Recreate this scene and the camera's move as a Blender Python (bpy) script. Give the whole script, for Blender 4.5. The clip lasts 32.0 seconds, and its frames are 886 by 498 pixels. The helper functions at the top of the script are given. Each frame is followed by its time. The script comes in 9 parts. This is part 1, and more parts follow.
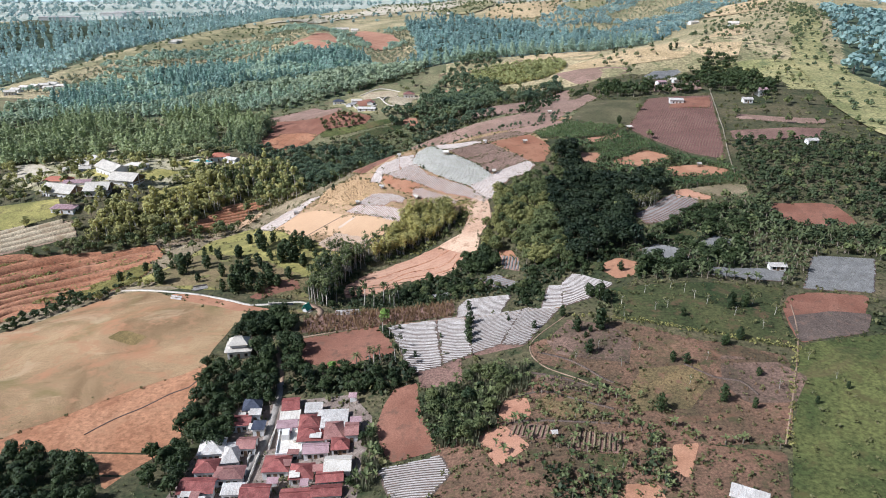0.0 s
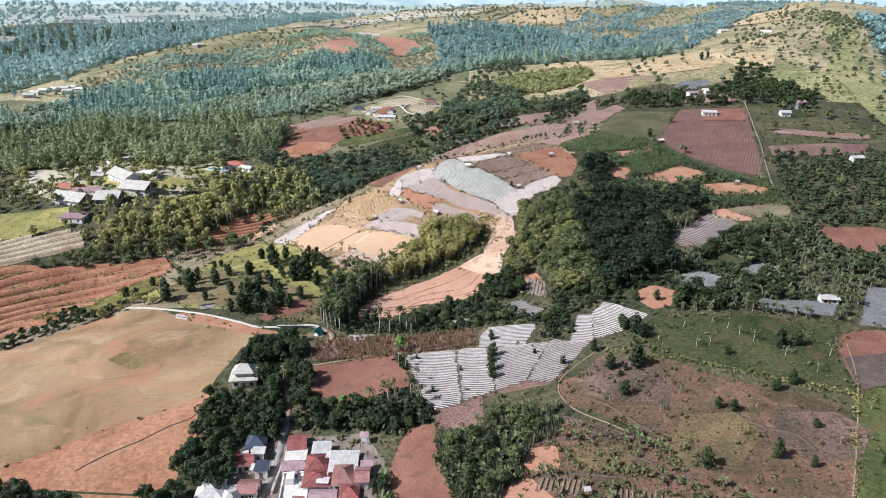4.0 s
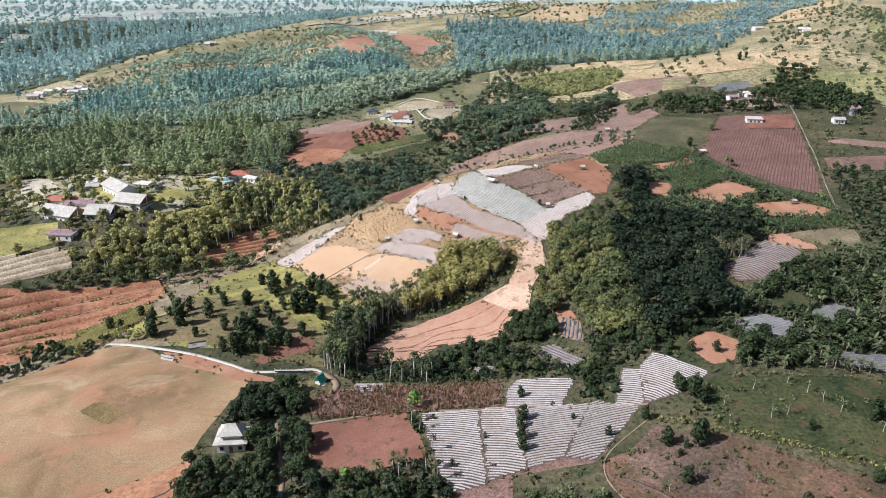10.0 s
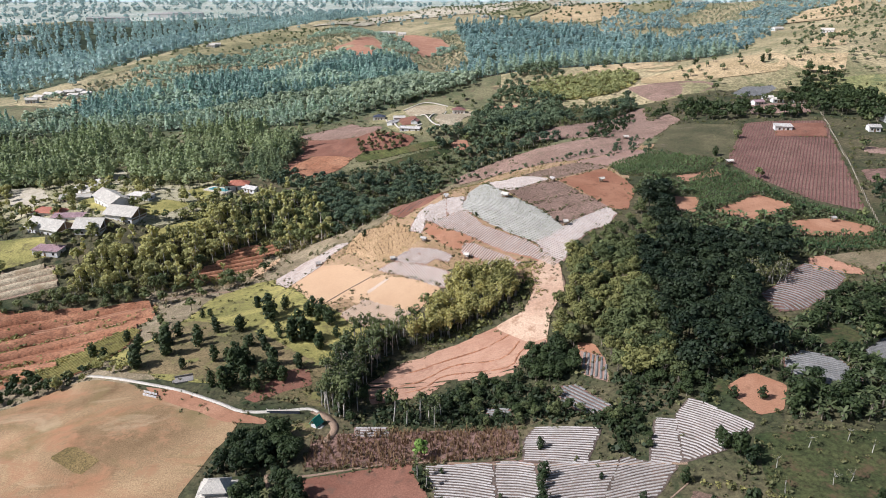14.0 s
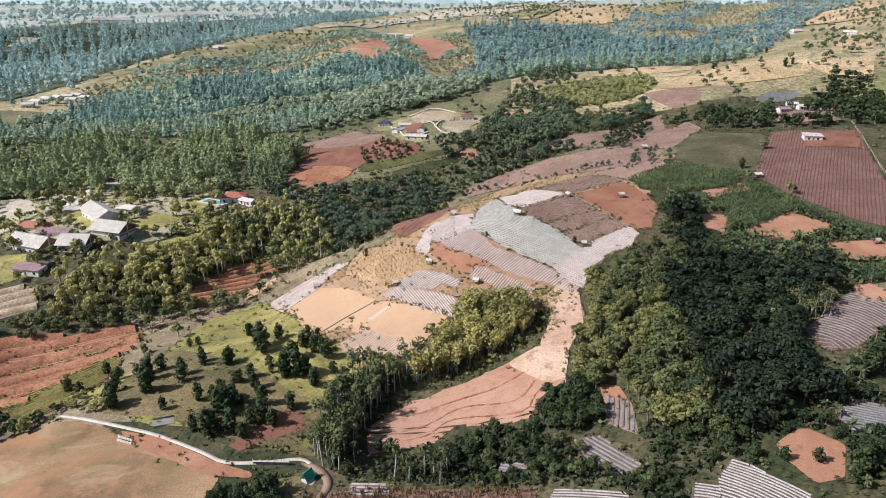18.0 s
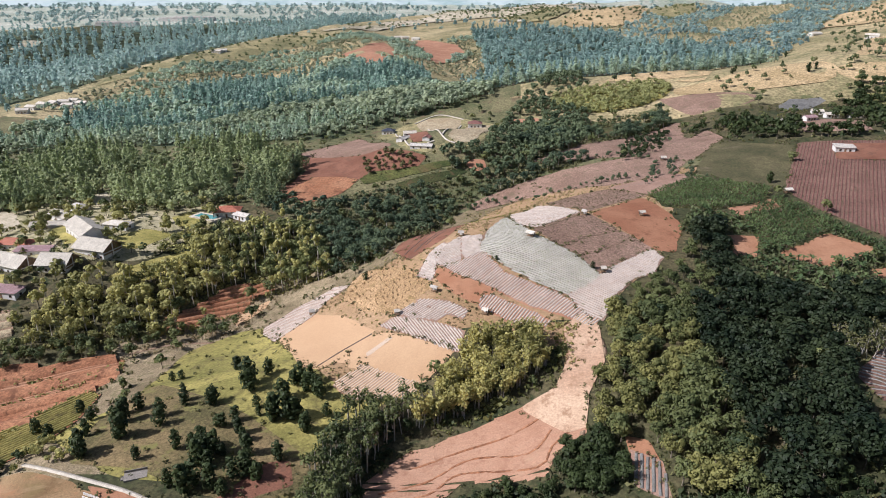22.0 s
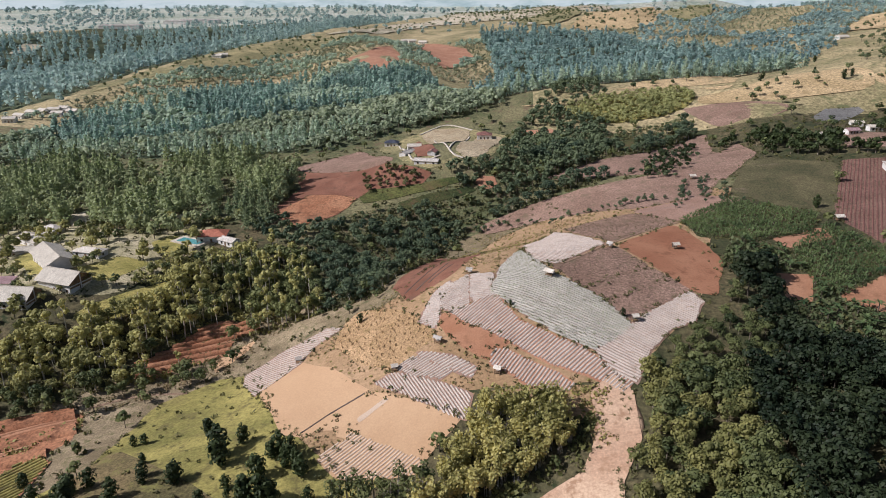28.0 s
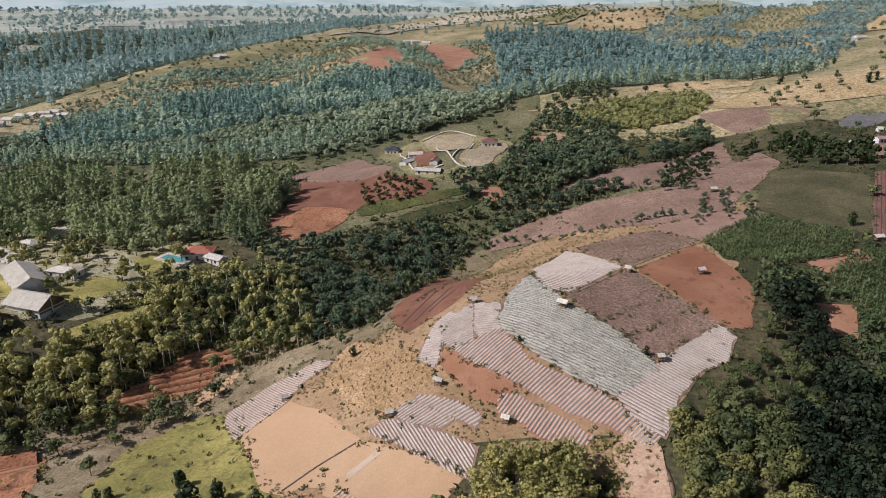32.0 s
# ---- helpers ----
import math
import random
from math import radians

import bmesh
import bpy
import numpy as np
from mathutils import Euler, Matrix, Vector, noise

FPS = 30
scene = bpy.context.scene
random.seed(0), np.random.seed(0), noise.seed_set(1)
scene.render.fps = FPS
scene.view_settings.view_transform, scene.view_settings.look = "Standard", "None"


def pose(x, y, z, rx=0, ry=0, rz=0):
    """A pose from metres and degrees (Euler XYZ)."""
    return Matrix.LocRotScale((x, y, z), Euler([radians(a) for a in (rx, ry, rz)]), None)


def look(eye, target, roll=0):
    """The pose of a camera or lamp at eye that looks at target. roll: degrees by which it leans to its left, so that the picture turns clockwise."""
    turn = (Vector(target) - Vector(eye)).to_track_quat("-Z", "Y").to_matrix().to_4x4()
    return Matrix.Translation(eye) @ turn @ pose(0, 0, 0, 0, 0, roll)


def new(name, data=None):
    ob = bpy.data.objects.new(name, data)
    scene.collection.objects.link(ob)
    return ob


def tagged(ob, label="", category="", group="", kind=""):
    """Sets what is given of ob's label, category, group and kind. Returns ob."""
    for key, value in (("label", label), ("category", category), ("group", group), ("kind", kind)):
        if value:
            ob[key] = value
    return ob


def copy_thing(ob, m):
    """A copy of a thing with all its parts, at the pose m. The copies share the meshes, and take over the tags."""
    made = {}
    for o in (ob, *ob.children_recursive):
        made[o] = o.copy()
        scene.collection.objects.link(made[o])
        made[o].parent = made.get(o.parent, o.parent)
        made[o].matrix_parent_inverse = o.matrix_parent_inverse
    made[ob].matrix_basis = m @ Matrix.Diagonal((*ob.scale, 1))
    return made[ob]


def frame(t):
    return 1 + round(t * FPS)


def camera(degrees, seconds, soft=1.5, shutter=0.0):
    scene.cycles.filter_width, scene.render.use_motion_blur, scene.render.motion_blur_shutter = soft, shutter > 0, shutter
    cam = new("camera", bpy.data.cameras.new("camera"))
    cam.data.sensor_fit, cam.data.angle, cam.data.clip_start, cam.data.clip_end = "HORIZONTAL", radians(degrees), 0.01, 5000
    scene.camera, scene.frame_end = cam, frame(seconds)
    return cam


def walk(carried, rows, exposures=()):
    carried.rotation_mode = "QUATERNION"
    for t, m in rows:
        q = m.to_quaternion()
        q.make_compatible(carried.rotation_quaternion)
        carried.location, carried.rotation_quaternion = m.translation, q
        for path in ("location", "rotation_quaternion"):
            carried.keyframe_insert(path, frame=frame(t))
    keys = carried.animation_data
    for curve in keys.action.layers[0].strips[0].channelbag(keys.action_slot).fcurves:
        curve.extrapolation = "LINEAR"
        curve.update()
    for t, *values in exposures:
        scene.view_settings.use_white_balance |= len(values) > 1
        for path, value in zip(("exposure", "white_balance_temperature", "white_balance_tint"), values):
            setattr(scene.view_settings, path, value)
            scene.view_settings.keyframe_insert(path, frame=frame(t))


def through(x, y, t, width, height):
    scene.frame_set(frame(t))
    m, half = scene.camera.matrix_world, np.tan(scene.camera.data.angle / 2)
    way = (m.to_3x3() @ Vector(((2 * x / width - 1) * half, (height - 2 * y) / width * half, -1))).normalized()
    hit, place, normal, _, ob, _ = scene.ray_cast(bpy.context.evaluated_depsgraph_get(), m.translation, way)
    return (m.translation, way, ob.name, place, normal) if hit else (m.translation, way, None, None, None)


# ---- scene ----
cam = camera(66.6, 32.0, soft=0.9)
METRES, EYE, TILT, LEAN, TURN = 180.0, 115.0, -21.2, 0.0, 0.0
ROWS = [
    (0.0, 0.0, 0.0, 0.0, 0.0, 0.0, -0.0),
    (0.5, -0.0006, 0.0066, 0.0025, 0.27, 0.03, -0.17),
    (1.0, -0.0011, 0.0146, 0.0058, 0.41, 0.04, -0.29),
    (1.5, -0.002, 0.0243, 0.0094, 0.59, 0.1, -0.43),
    (2.0, -0.0027, 0.0354, 0.0137, 0.78, 0.15, -0.56),
    (2.5, -0.0038, 0.048, 0.0188, 0.97, 0.22, -0.69),
    (3.0, -0.0048, 0.0622, 0.0241, 1.16, 0.34, -0.81),
    (3.5, -0.0062, 0.0775, 0.0299, 1.35, 0.41, -0.93),
    (5.5, -0.0106, 0.1398, 0.0535, 1.95, 0.32, -1.17),
    (6.0, -0.0123, 0.155, 0.0593, 2.07, 0.3, -1.23),
    (6.5, -0.0134, 0.1703, 0.0655, 2.19, 0.26, -1.26),
    (7.0, -0.0142, 0.1855, 0.0717, 2.32, 0.22, -1.27),
    (7.5, -0.0153, 0.2004, 0.0779, 2.44, 0.19, -1.29),
    (8.0, -0.0168, 0.2156, 0.0836, 2.54, 0.17, -1.34),
    (8.5, -0.0181, 0.2303, 0.0896, 2.65, 0.13, -1.35),
    (9.0, -0.0193, 0.2451, 0.0954, 2.75, 0.11, -1.38),
    (9.5, -0.0205, 0.2601, 0.101, 2.86, 0.09, -1.38),
    (10.0, -0.0215, 0.2748, 0.1068, 2.95, 0.08, -1.4),
    (10.5, -0.0227, 0.2896, 0.1123, 3.06, 0.07, -1.4),
    (11.0, -0.0242, 0.3043, 0.1182, 3.14, 0.06, -1.41),
    (11.5, -0.0251, 0.3194, 0.1241, 3.24, 0.04, -1.43),
    (12.0, -0.0263, 0.334, 0.13, 3.33, 0.04, -1.43),
    (12.5, -0.0275, 0.349, 0.1356, 3.42, 0.03, -1.45),
    (13.0, -0.0287, 0.3634, 0.1414, 3.51, 0.03, -1.48),
    (13.5, -0.0298, 0.3783, 0.1471, 3.59, 0.04, -1.53),
    (14.0, -0.031, 0.3932, 0.1529, 3.68, 0.05, -1.56),
    (14.5, -0.0321, 0.4079, 0.1583, 3.77, 0.08, -1.57),
    (16.5, -0.0373, 0.4674, 0.1816, 4.05, 0.1, -1.64),
    (17.0, -0.0385, 0.4826, 0.1873, 4.13, 0.12, -1.68),
    (17.5, -0.0396, 0.4975, 0.193, 4.2, 0.13, -1.71),
    (18.0, -0.0407, 0.5126, 0.1988, 4.28, 0.13, -1.75),
    (18.5, -0.0415, 0.5265, 0.2042, 4.35, 0.14, -1.78),
    (19.0, -0.0427, 0.5412, 0.2101, 4.42, 0.15, -1.81),
    (19.5, -0.0439, 0.5561, 0.2159, 4.49, 0.19, -1.82),
    (20.0, -0.0449, 0.5708, 0.2217, 4.56, 0.23, -1.84),
    (20.5, -0.046, 0.5859, 0.2271, 4.64, 0.27, -1.86),
    (21.0, -0.0472, 0.6007, 0.2332, 4.71, 0.27, -1.86),
    (21.5, -0.0485, 0.6157, 0.239, 4.78, 0.27, -1.87),
    (22.0, -0.0497, 0.6306, 0.2449, 4.85, 0.26, -1.89),
    (22.5, -0.0509, 0.6459, 0.2508, 4.92, 0.25, -1.91),
    (23.0, -0.052, 0.6607, 0.2567, 4.98, 0.24, -1.9),
    (23.5, -0.0528, 0.6757, 0.2626, 5.04, 0.25, -1.91),
    (24.0, -0.0539, 0.6904, 0.2684, 5.1, 0.28, -1.92),
    (24.5, -0.0551, 0.7055, 0.2743, 5.17, 0.32, -1.95),
    (25.0, -0.0563, 0.7204, 0.2802, 5.22, 0.32, -1.95),
    (25.5, -0.0573, 0.7353, 0.286, 5.28, 0.34, -1.96),
    (27.5, -0.0612, 0.7952, 0.3096, 5.51, 0.34, -1.98),
    (28.0, -0.0626, 0.81, 0.3154, 5.54, 0.37, -2.02),
    (28.5, -0.0639, 0.8248, 0.321, 5.59, 0.37, -2.04),
    (29.0, -0.0651, 0.8399, 0.3267, 5.64, 0.38, -2.04),
    (29.5, -0.0662, 0.8547, 0.3324, 5.69, 0.36, -2.06),
    (30.0, -0.0673, 0.8697, 0.3382, 5.74, 0.33, -2.07),
    (30.5, -0.0683, 0.8848, 0.3439, 5.77, 0.33, -2.07),
    (31.0, -0.0693, 0.8996, 0.3498, 5.81, 0.32, -2.07),
    (31.5, -0.0704, 0.9147, 0.3554, 5.85, 0.33, -2.08),
    (32.0, -0.0715, 0.9297, 0.3611, 5.89, 0.34, -2.09),
]
walk(cam, [(t, pose(0, 0, EYE, TILT, LEAN, TURN) @ pose(METRES * x, METRES * y, METRES * z, 90 + pitch, roll, yaw)) for t, x, y, z, yaw, pitch, roll in ROWS], [(0.0, 0.32, 5230, 11), (6.0, 0.36, 5260, 12), (12.0, 0.26, 5380, 13), (19.0, 0.18, 5560, 14), (25.0, 0.02, 5700, 15), (32.0, -0.30, 5760, 16)])

# world, sun and exposure
SUN_FROM, SUN_HIGH = 198.0, 42.0
world = bpy.data.worlds.new("world")
scene.world = world
world.use_nodes = True
sky = world.node_tree.nodes.new("ShaderNodeTexSky")
sky.sky_type, sky.sun_disc = "NISHITA", False
sky.sun_elevation, sky.sun_rotation = radians(SUN_HIGH), radians(90 - SUN_FROM)
sky.dust_density, sky.air_density = 3.0, 1.3
world.node_tree.links.new(sky.outputs[0], world.node_tree.nodes["Background"].inputs[0])
world.node_tree.nodes["Background"].inputs[1].default_value = 0.053
sun = new("sun", bpy.data.lights.new("sun", "SUN"))
sun.data.energy, sun.data.angle, sun.data.color = 5.0, radians(0.6), (1.0, 0.93, 0.83)
a, e = radians(SUN_FROM), radians(SUN_HIGH)
sun.matrix_world = look((400 * math.cos(a) * math.cos(e), 400 * math.sin(a) * math.cos(e), 400 * math.sin(e)), (0, 0, 0))


# materials
def node(tree, kind, **values):
    n = tree.nodes.new(kind)
    for key, value in values.items():
        n.inputs[key].default_value = value
    return n


def surface(name, low, high, scale, rough=0.9, bump=0.3, spots=None, vary=0.0, sheen=0.0, metal=0.0, detail_scale=26.0, grit=0.8, tints=()):
    """Two-scale coloured surface: broad stains between two tones, fine grain, spots, soft drifting tints, and relief."""
    m = bpy.data.materials.new(name)
    m.use_nodes = True
    t = m.node_tree
    b = t.nodes["Principled BSDF"]
    b.inputs["Roughness"].default_value, b.inputs["Metallic"].default_value = rough, metal
    b.inputs["Specular IOR Level"].default_value = 0.25
    geo = t.nodes.new("ShaderNodeNewGeometry")
    broad = node(t, "ShaderNodeTexNoise", Scale=scale, Detail=5.0, Roughness=0.6, Distortion=0.6)
    fine = node(t, "ShaderNodeTexNoise", Scale=scale * detail_scale, Detail=6.0, Roughness=0.7)
    for n in (broad, fine):
        t.links.new(geo.outputs["Position"], n.inputs["Vector"])
    ramp = t.nodes.new("ShaderNodeValToRGB")
    ramp.color_ramp.elements[0].position, ramp.color_ramp.elements[1].position = 0.34, 0.66
    ramp.color_ramp.elements[0].color, ramp.color_ramp.elements[1].color = (*low, 1), (*high, 1)
    t.links.new(broad.outputs[0], ramp.inputs[0])
    grain = t.nodes.new("ShaderNodeMix")
    grain.data_type, grain.blend_type = "RGBA", "OVERLAY"
    grain.inputs[0].default_value = grit
    t.links.new(ramp.outputs[0], grain.inputs[6])
    crisp = t.nodes.new("ShaderNodeMapRange")
    crisp.inputs[1].default_value, crisp.inputs[2].default_value = 0.27, 0.73
    t.links.new(fine.outputs[0], crisp.inputs[0])
    t.links.new(crisp.outputs[0], grain.inputs[7])
    last = grain.outputs[2]
    if spots:
        dots = node(t, "ShaderNodeTexNoise", Scale=scale * 4.3, Detail=4.0, Roughness=0.75)
        t.links.new(geo.outputs["Position"], dots.inputs["Vector"])
        cut = t.nodes.new("ShaderNodeMapRange")
        cut.inputs[1].default_value, cut.inputs[2].default_value = 0.54, 0.66
        t.links.new(dots.outputs[0], cut.inputs[0])
        mix = t.nodes.new("ShaderNodeMix")
        mix.data_type = "RGBA"
        mix.inputs[7].default_value = (*spots, 1)
        t.links.new(cut.outputs[0], mix.inputs[0])
        t.links.new(last, mix.inputs[6])
        last = mix.outputs[2]
    for k, (colour, size, cover) in enumerate(tints):
        place = node(t, "ShaderNodeMapping", Location=(17.3 * k + 5.1, 9.7 * k, 0.0), Rotation=(0.0, 0.0, 0.5 + 0.9 * k), Scale=(size, size * 2.1, size))
        drift = node(t, "ShaderNodeTexNoise", Scale=1.0, Detail=6.0, Roughness=0.62, Distortion=0.9)
        t.links.new(geo.outputs["Position"], place.inputs["Vector"])
        t.links.new(place.outputs[0], drift.inputs["Vector"])
        soft_cut = t.nodes.new("ShaderNodeMapRange")
        soft_cut.inputs[1].default_value, soft_cut.inputs[2].default_value, soft_cut.inputs[4].default_value = 0.60 - cover, 0.78 - cover, 0.85
        t.links.new(drift.outputs[0], soft_cut.inputs[0])
        wash = t.nodes.new("ShaderNodeMix")
        wash.data_type = "RGBA"
        wash.inputs[7].default_value = (*colour, 1)
        t.links.new(soft_cut.outputs[0], wash.inputs[0])
        t.links.new(last, wash.inputs[6])
        last = wash.outputs[2]
    if vary:
        info = t.nodes.new("ShaderNodeObjectInfo")
        span = t.nodes.new("ShaderNodeMapRange")
        span.inputs[3].default_value, span.inputs[4].default_value = 1 - vary, 1 + vary
        t.links.new(info.outputs["Random"], span.inputs[0])
        hsv = t.nodes.new("ShaderNodeHueSaturation")
        t.links.new(span.outputs[0], hsv.inputs["Value"])
        t.links.new(last, hsv.inputs["Color"])
        last = hsv.outputs[0]
    t.links.new(last, b.inputs["Base Color"])
    if bump:
        rel = node(t, "ShaderNodeBump", Strength=bump, Distance=0.12)
        t.links.new(fine.outputs[0], rel.inputs["Height"])
        t.links.new(rel.outputs[0], b.inputs["Normal"])
    return m


def foliage(name, dark, light, through=0.15, stand_size=0.045):
    """Leaves: tone changes from tree to tree and from leaf clump to leaf clump."""
    m = bpy.data.materials.new(name)
    m.use_nodes = True
    t = m.node_tree
    b = t.nodes["Principled BSDF"]
    b.inputs["Roughness"].default_value = 0.62
    b.inputs["Specular IOR Level"].default_value = 0.25
    geo, info = t.nodes.new("ShaderNodeNewGeometry"), t.nodes.new("ShaderNodeObjectInfo")
    stand = node(t, "ShaderNodeTexNoise", Scale=stand_size, Detail=3.0)
    t.links.new(geo.outputs["Position"], stand.inputs["Vector"])
    add = t.nodes.new("ShaderNodeMath")
    add.operation = "MULTIPLY_ADD"
    add.inputs[1].default_value = 0.22
    t.links.new(geo.outputs["Random Per Island"], add.inputs[0])
    more = t.nodes.new("ShaderNodeMath")
    more.operation = "MULTIPLY_ADD"
    more.inputs[1].default_value = 0.35
    t.links.new(info.outputs["Random"], more.inputs[0])
    each = node(t, "ShaderNodeTexNoise", Scale=0.17, Detail=1.0)
    t.links.new(geo.outputs["Position"], each.inputs["Vector"])
    blend = t.nodes.new("ShaderNodeMath")
    blend.operation = "MULTIPLY_ADD"
    blend.inputs[1].default_value = 0.7
    t.links.new(each.outputs[0], blend.inputs[0])
    t.links.new(stand.outputs[0], blend.inputs[2])
    shift = t.nodes.new("ShaderNodeMath")
    shift.operation = "SUBTRACT"
    shift.inputs[1].default_value = 0.3
    t.links.new(blend.outputs[0], shift.inputs[0])
    t.links.new(shift.outputs[0], more.inputs[2])
    t.links.new(more.outputs[0], add.inputs[2])
    ramp = t.nodes.new("ShaderNodeValToRGB")
    ramp.color_ramp.elements[0].position, ramp.color_ramp.elements[1].position = 0.4, 1.2 - 0.2
    ramp.color_ramp.elements[0].color, ramp.color_ramp.elements[1].color = (*dark, 1), (*light, 1)
    t.links.new(add.outputs[0], ramp.inputs[0])
    t.links.new(ramp.outputs[0], b.inputs["Base Color"])
    glow = t.nodes.new("ShaderNodeBsdfTranslucent")
    t.links.new(ramp.outputs[0], glow.inputs[0])
    mix = t.nodes.new("ShaderNodeMixShader")
    mix.inputs[0].default_value = through
    t.links.new(b.outputs[0], mix.inputs[1])
    t.links.new(glow.outputs[0], mix.inputs[2])
    t.links.new(mix.outputs[0], t.nodes["Material Output"].inputs[0])
    return m


GROUND = surface("scrubby_ground", (0.038, 0.046, 0.018), (0.125, 0.100, 0.052), 0.035, bump=0.35, spots=(0.028, 0.040, 0.014), detail_scale=22)
SOIL_RED = surface("red_soil", (0.170, 0.072, 0.044), (0.265, 0.125, 0.080), 0.06, bump=0.2, spots=(0.15, 0.08, 0.052), grit=0.4, detail_scale=40)
SOIL_BURNT = surface("burnt_orange_soil", (0.255, 0.108, 0.058), (0.345, 0.168, 0.096), 0.05, bump=0.15, spots=(0.22, 0.10, 0.055), grit=0.3, detail_scale=50)
SOIL_RUST = surface("rust_orange_soil", (0.245, 0.100, 0.049), (0.40, 0.195, 0.105), 0.04, bump=0.4, spots=(0.18, 0.080, 0.043), grit=0.7, tints=[((0.36, 0.205, 0.115), 0.045, 0.02), ((0.125, 0.062, 0.034), 0.09, -0.02)])
SOIL_DARK = surface("dark_grey_brown_soil", (0.080, 0.058, 0.046), (0.135, 0.10, 0.078), 0.08, bump=0.35, spots=(0.17, 0.11, 0.08))
SOIL_ORANGE = surface("orange_soil", (0.32, 0.150, 0.082), (0.42, 0.225, 0.132), 0.05, bump=0.15, spots=(0.28, 0.14, 0.078), grit=0.3, detail_scale=50)
NECK = surface("pale_saddle_earth", (0.42, 0.255, 0.165), (0.58, 0.405, 0.275), 0.06, bump=0.15, spots=(0.36, 0.22, 0.135), grit=0.35)
SOIL_TAN = surface("tan_soil", (0.465, 0.291, 0.164), (0.554, 0.364, 0.214), 0.03, bump=0.05, grit=0.14, detail_scale=60)
SOIL_PINK = surface("pinkish_soil", (0.338, 0.162, 0.097), (0.447, 0.240, 0.149), 0.05, bump=0.15, spots=(0.302, 0.147, 0.090), grit=0.3, detail_scale=50)
SOIL_BROWN = surface("brown_soil", (0.150, 0.084, 0.064), (0.225, 0.135, 0.102), 0.06, bump=0.3, spots=(0.11, 0.075, 0.048))
SOIL_MAUVE = surface("mauve_soil", (0.265, 0.160, 0.117), (0.345, 0.220, 0.165), 0.10, bump=0.3, spots=(0.24, 0.155, 0.10), grit=0.5, tints=[((0.30, 0.215, 0.175), 0.06, 0.02)])
DRY = surface("dry_grass", (0.34, 0.265, 0.165), (0.46, 0.375, 0.25), 0.04, bump=0.3, spots=(0.30, 0.215, 0.125))
FIELD_DRY = surface("worn_playing_grass", (0.190, 0.118, 0.056), (0.40, 0.265, 0.140), 0.030, bump=0.12, spots=(0.33, 0.185, 0.095), detail_scale=90, grit=0.5, tints=[((0.185, 0.140, 0.055), 0.030, 0.08), ((0.40, 0.185, 0.095), 0.026, 0.09), ((0.47, 0.345, 0.205), 0.034, 0.04), ((0.15, 0.082, 0.040), 0.075, -0.01)])
DRY_PINK = surface("dry_grass_on_red_soil", (0.078, 0.056, 0.031), (0.185, 0.102, 0.064), 0.055, bump=0.45, spots=(0.070, 0.062, 0.027), tints=[((0.225, 0.112, 0.068), 0.06, 0.03), ((0.14, 0.105, 0.050), 0.045, 0.02)])
GRASS = surface("green_grass", (0.026, 0.039, 0.012), (0.085, 0.083, 0.030), 0.04, bump=0.4, spots=(0.105, 0.068, 0.036), tints=[((0.115, 0.072, 0.042), 0.05, 0.0)])
PASTURE = surface("bright_pasture_grass", (0.042, 0.057, 0.016), (0.130, 0.130, 0.040), 0.035, bump=0.4, spots=(0.09, 0.08, 0.028), tints=[((0.15, 0.100, 0.050), 0.035, 0.03), ((0.040, 0.052, 0.018), 0.06, 0.02)])
GRASS_YELLOW = surface("yellow_green_grass", (0.150, 0.143, 0.040), (0.36, 0.305, 0.095), 0.040, bump=0.25, spots=(0.13, 0.108, 0.042), grit=0.5, tints=[((0.15, 0.118, 0.052), 0.05, 0.04)])
MULCH = surface("silver_plastic_mulch", (0.335, 0.295, 0.260), (0.46, 0.415, 0.375), 0.30, rough=0.5, bump=0.2, spots=(0.27, 0.225, 0.19))
MULCH_MAUVE = surface("dusty_plastic_mulch", (0.410, 0.339, 0.287), (0.520, 0.441, 0.378), 0.25, rough=0.5, bump=0.25, spots=(0.390, 0.281, 0.209))
MULCH_GREY = surface("grey_plastic_mulch", (0.165, 0.157, 0.145), (0.24, 0.228, 0.212), 0.25, rough=0.5, bump=0.2, spots=(0.13, 0.125, 0.095))
MULCH_CROP = surface("mulch_under_seedlings", (0.360, 0.330, 0.282), (0.470, 0.436, 0.373), 0.25, rough=0.5, bump=0.2, spots=(0.260, 0.281, 0.182))
CONCRETE = surface("pale_concrete", (0.48, 0.42, 0.335), (0.63, 0.565, 0.47), 0.4, bump=0.15)
ASPHALT = surface("worn_concrete_lane", (0.20, 0.175, 0.15), (0.31, 0.275, 0.24), 0.4, bump=0.15)
TRACK = surface("dusty_track", (0.235, 0.155, 0.10), (0.34, 0.235, 0.16), 0.2, bump=0.3)
BARK = surface("grey_bark", (0.13, 0.10, 0.075), (0.26, 0.22, 0.17), 1.2, bump=0.3, vary=0.3)
BARK_PALE = surface("pale_bark", (0.38, 0.34, 0.28), (0.55, 0.50, 0.43), 1.2, bump=0.3, vary=0.2)
LEAF = foliage("broad_leaves", (0.032, 0.058, 0.024), (0.22, 0.235, 0.085), through=0.22)
# Yellow-green mixed leaves, brightened to paint in sunlight.
LEAF_WARM = foliage("sun_tinted_mixed_leaves", (0.088, 0.110, 0.040), (0.54, 0.50, 0.19), through=0.37)
# Olive leaves with sunlight mixed into the lighter tone.
LEAF_RIM = foliage("sun_tinted_olive_leaves", (0.040, 0.064, 0.022), (0.29, 0.275, 0.092), through=0.28)
LEAF_WEEDY = foliage("weedy_step_leaves", (0.07, 0.075, 0.025), (0.33, 0.30, 0.10), through=0.25)
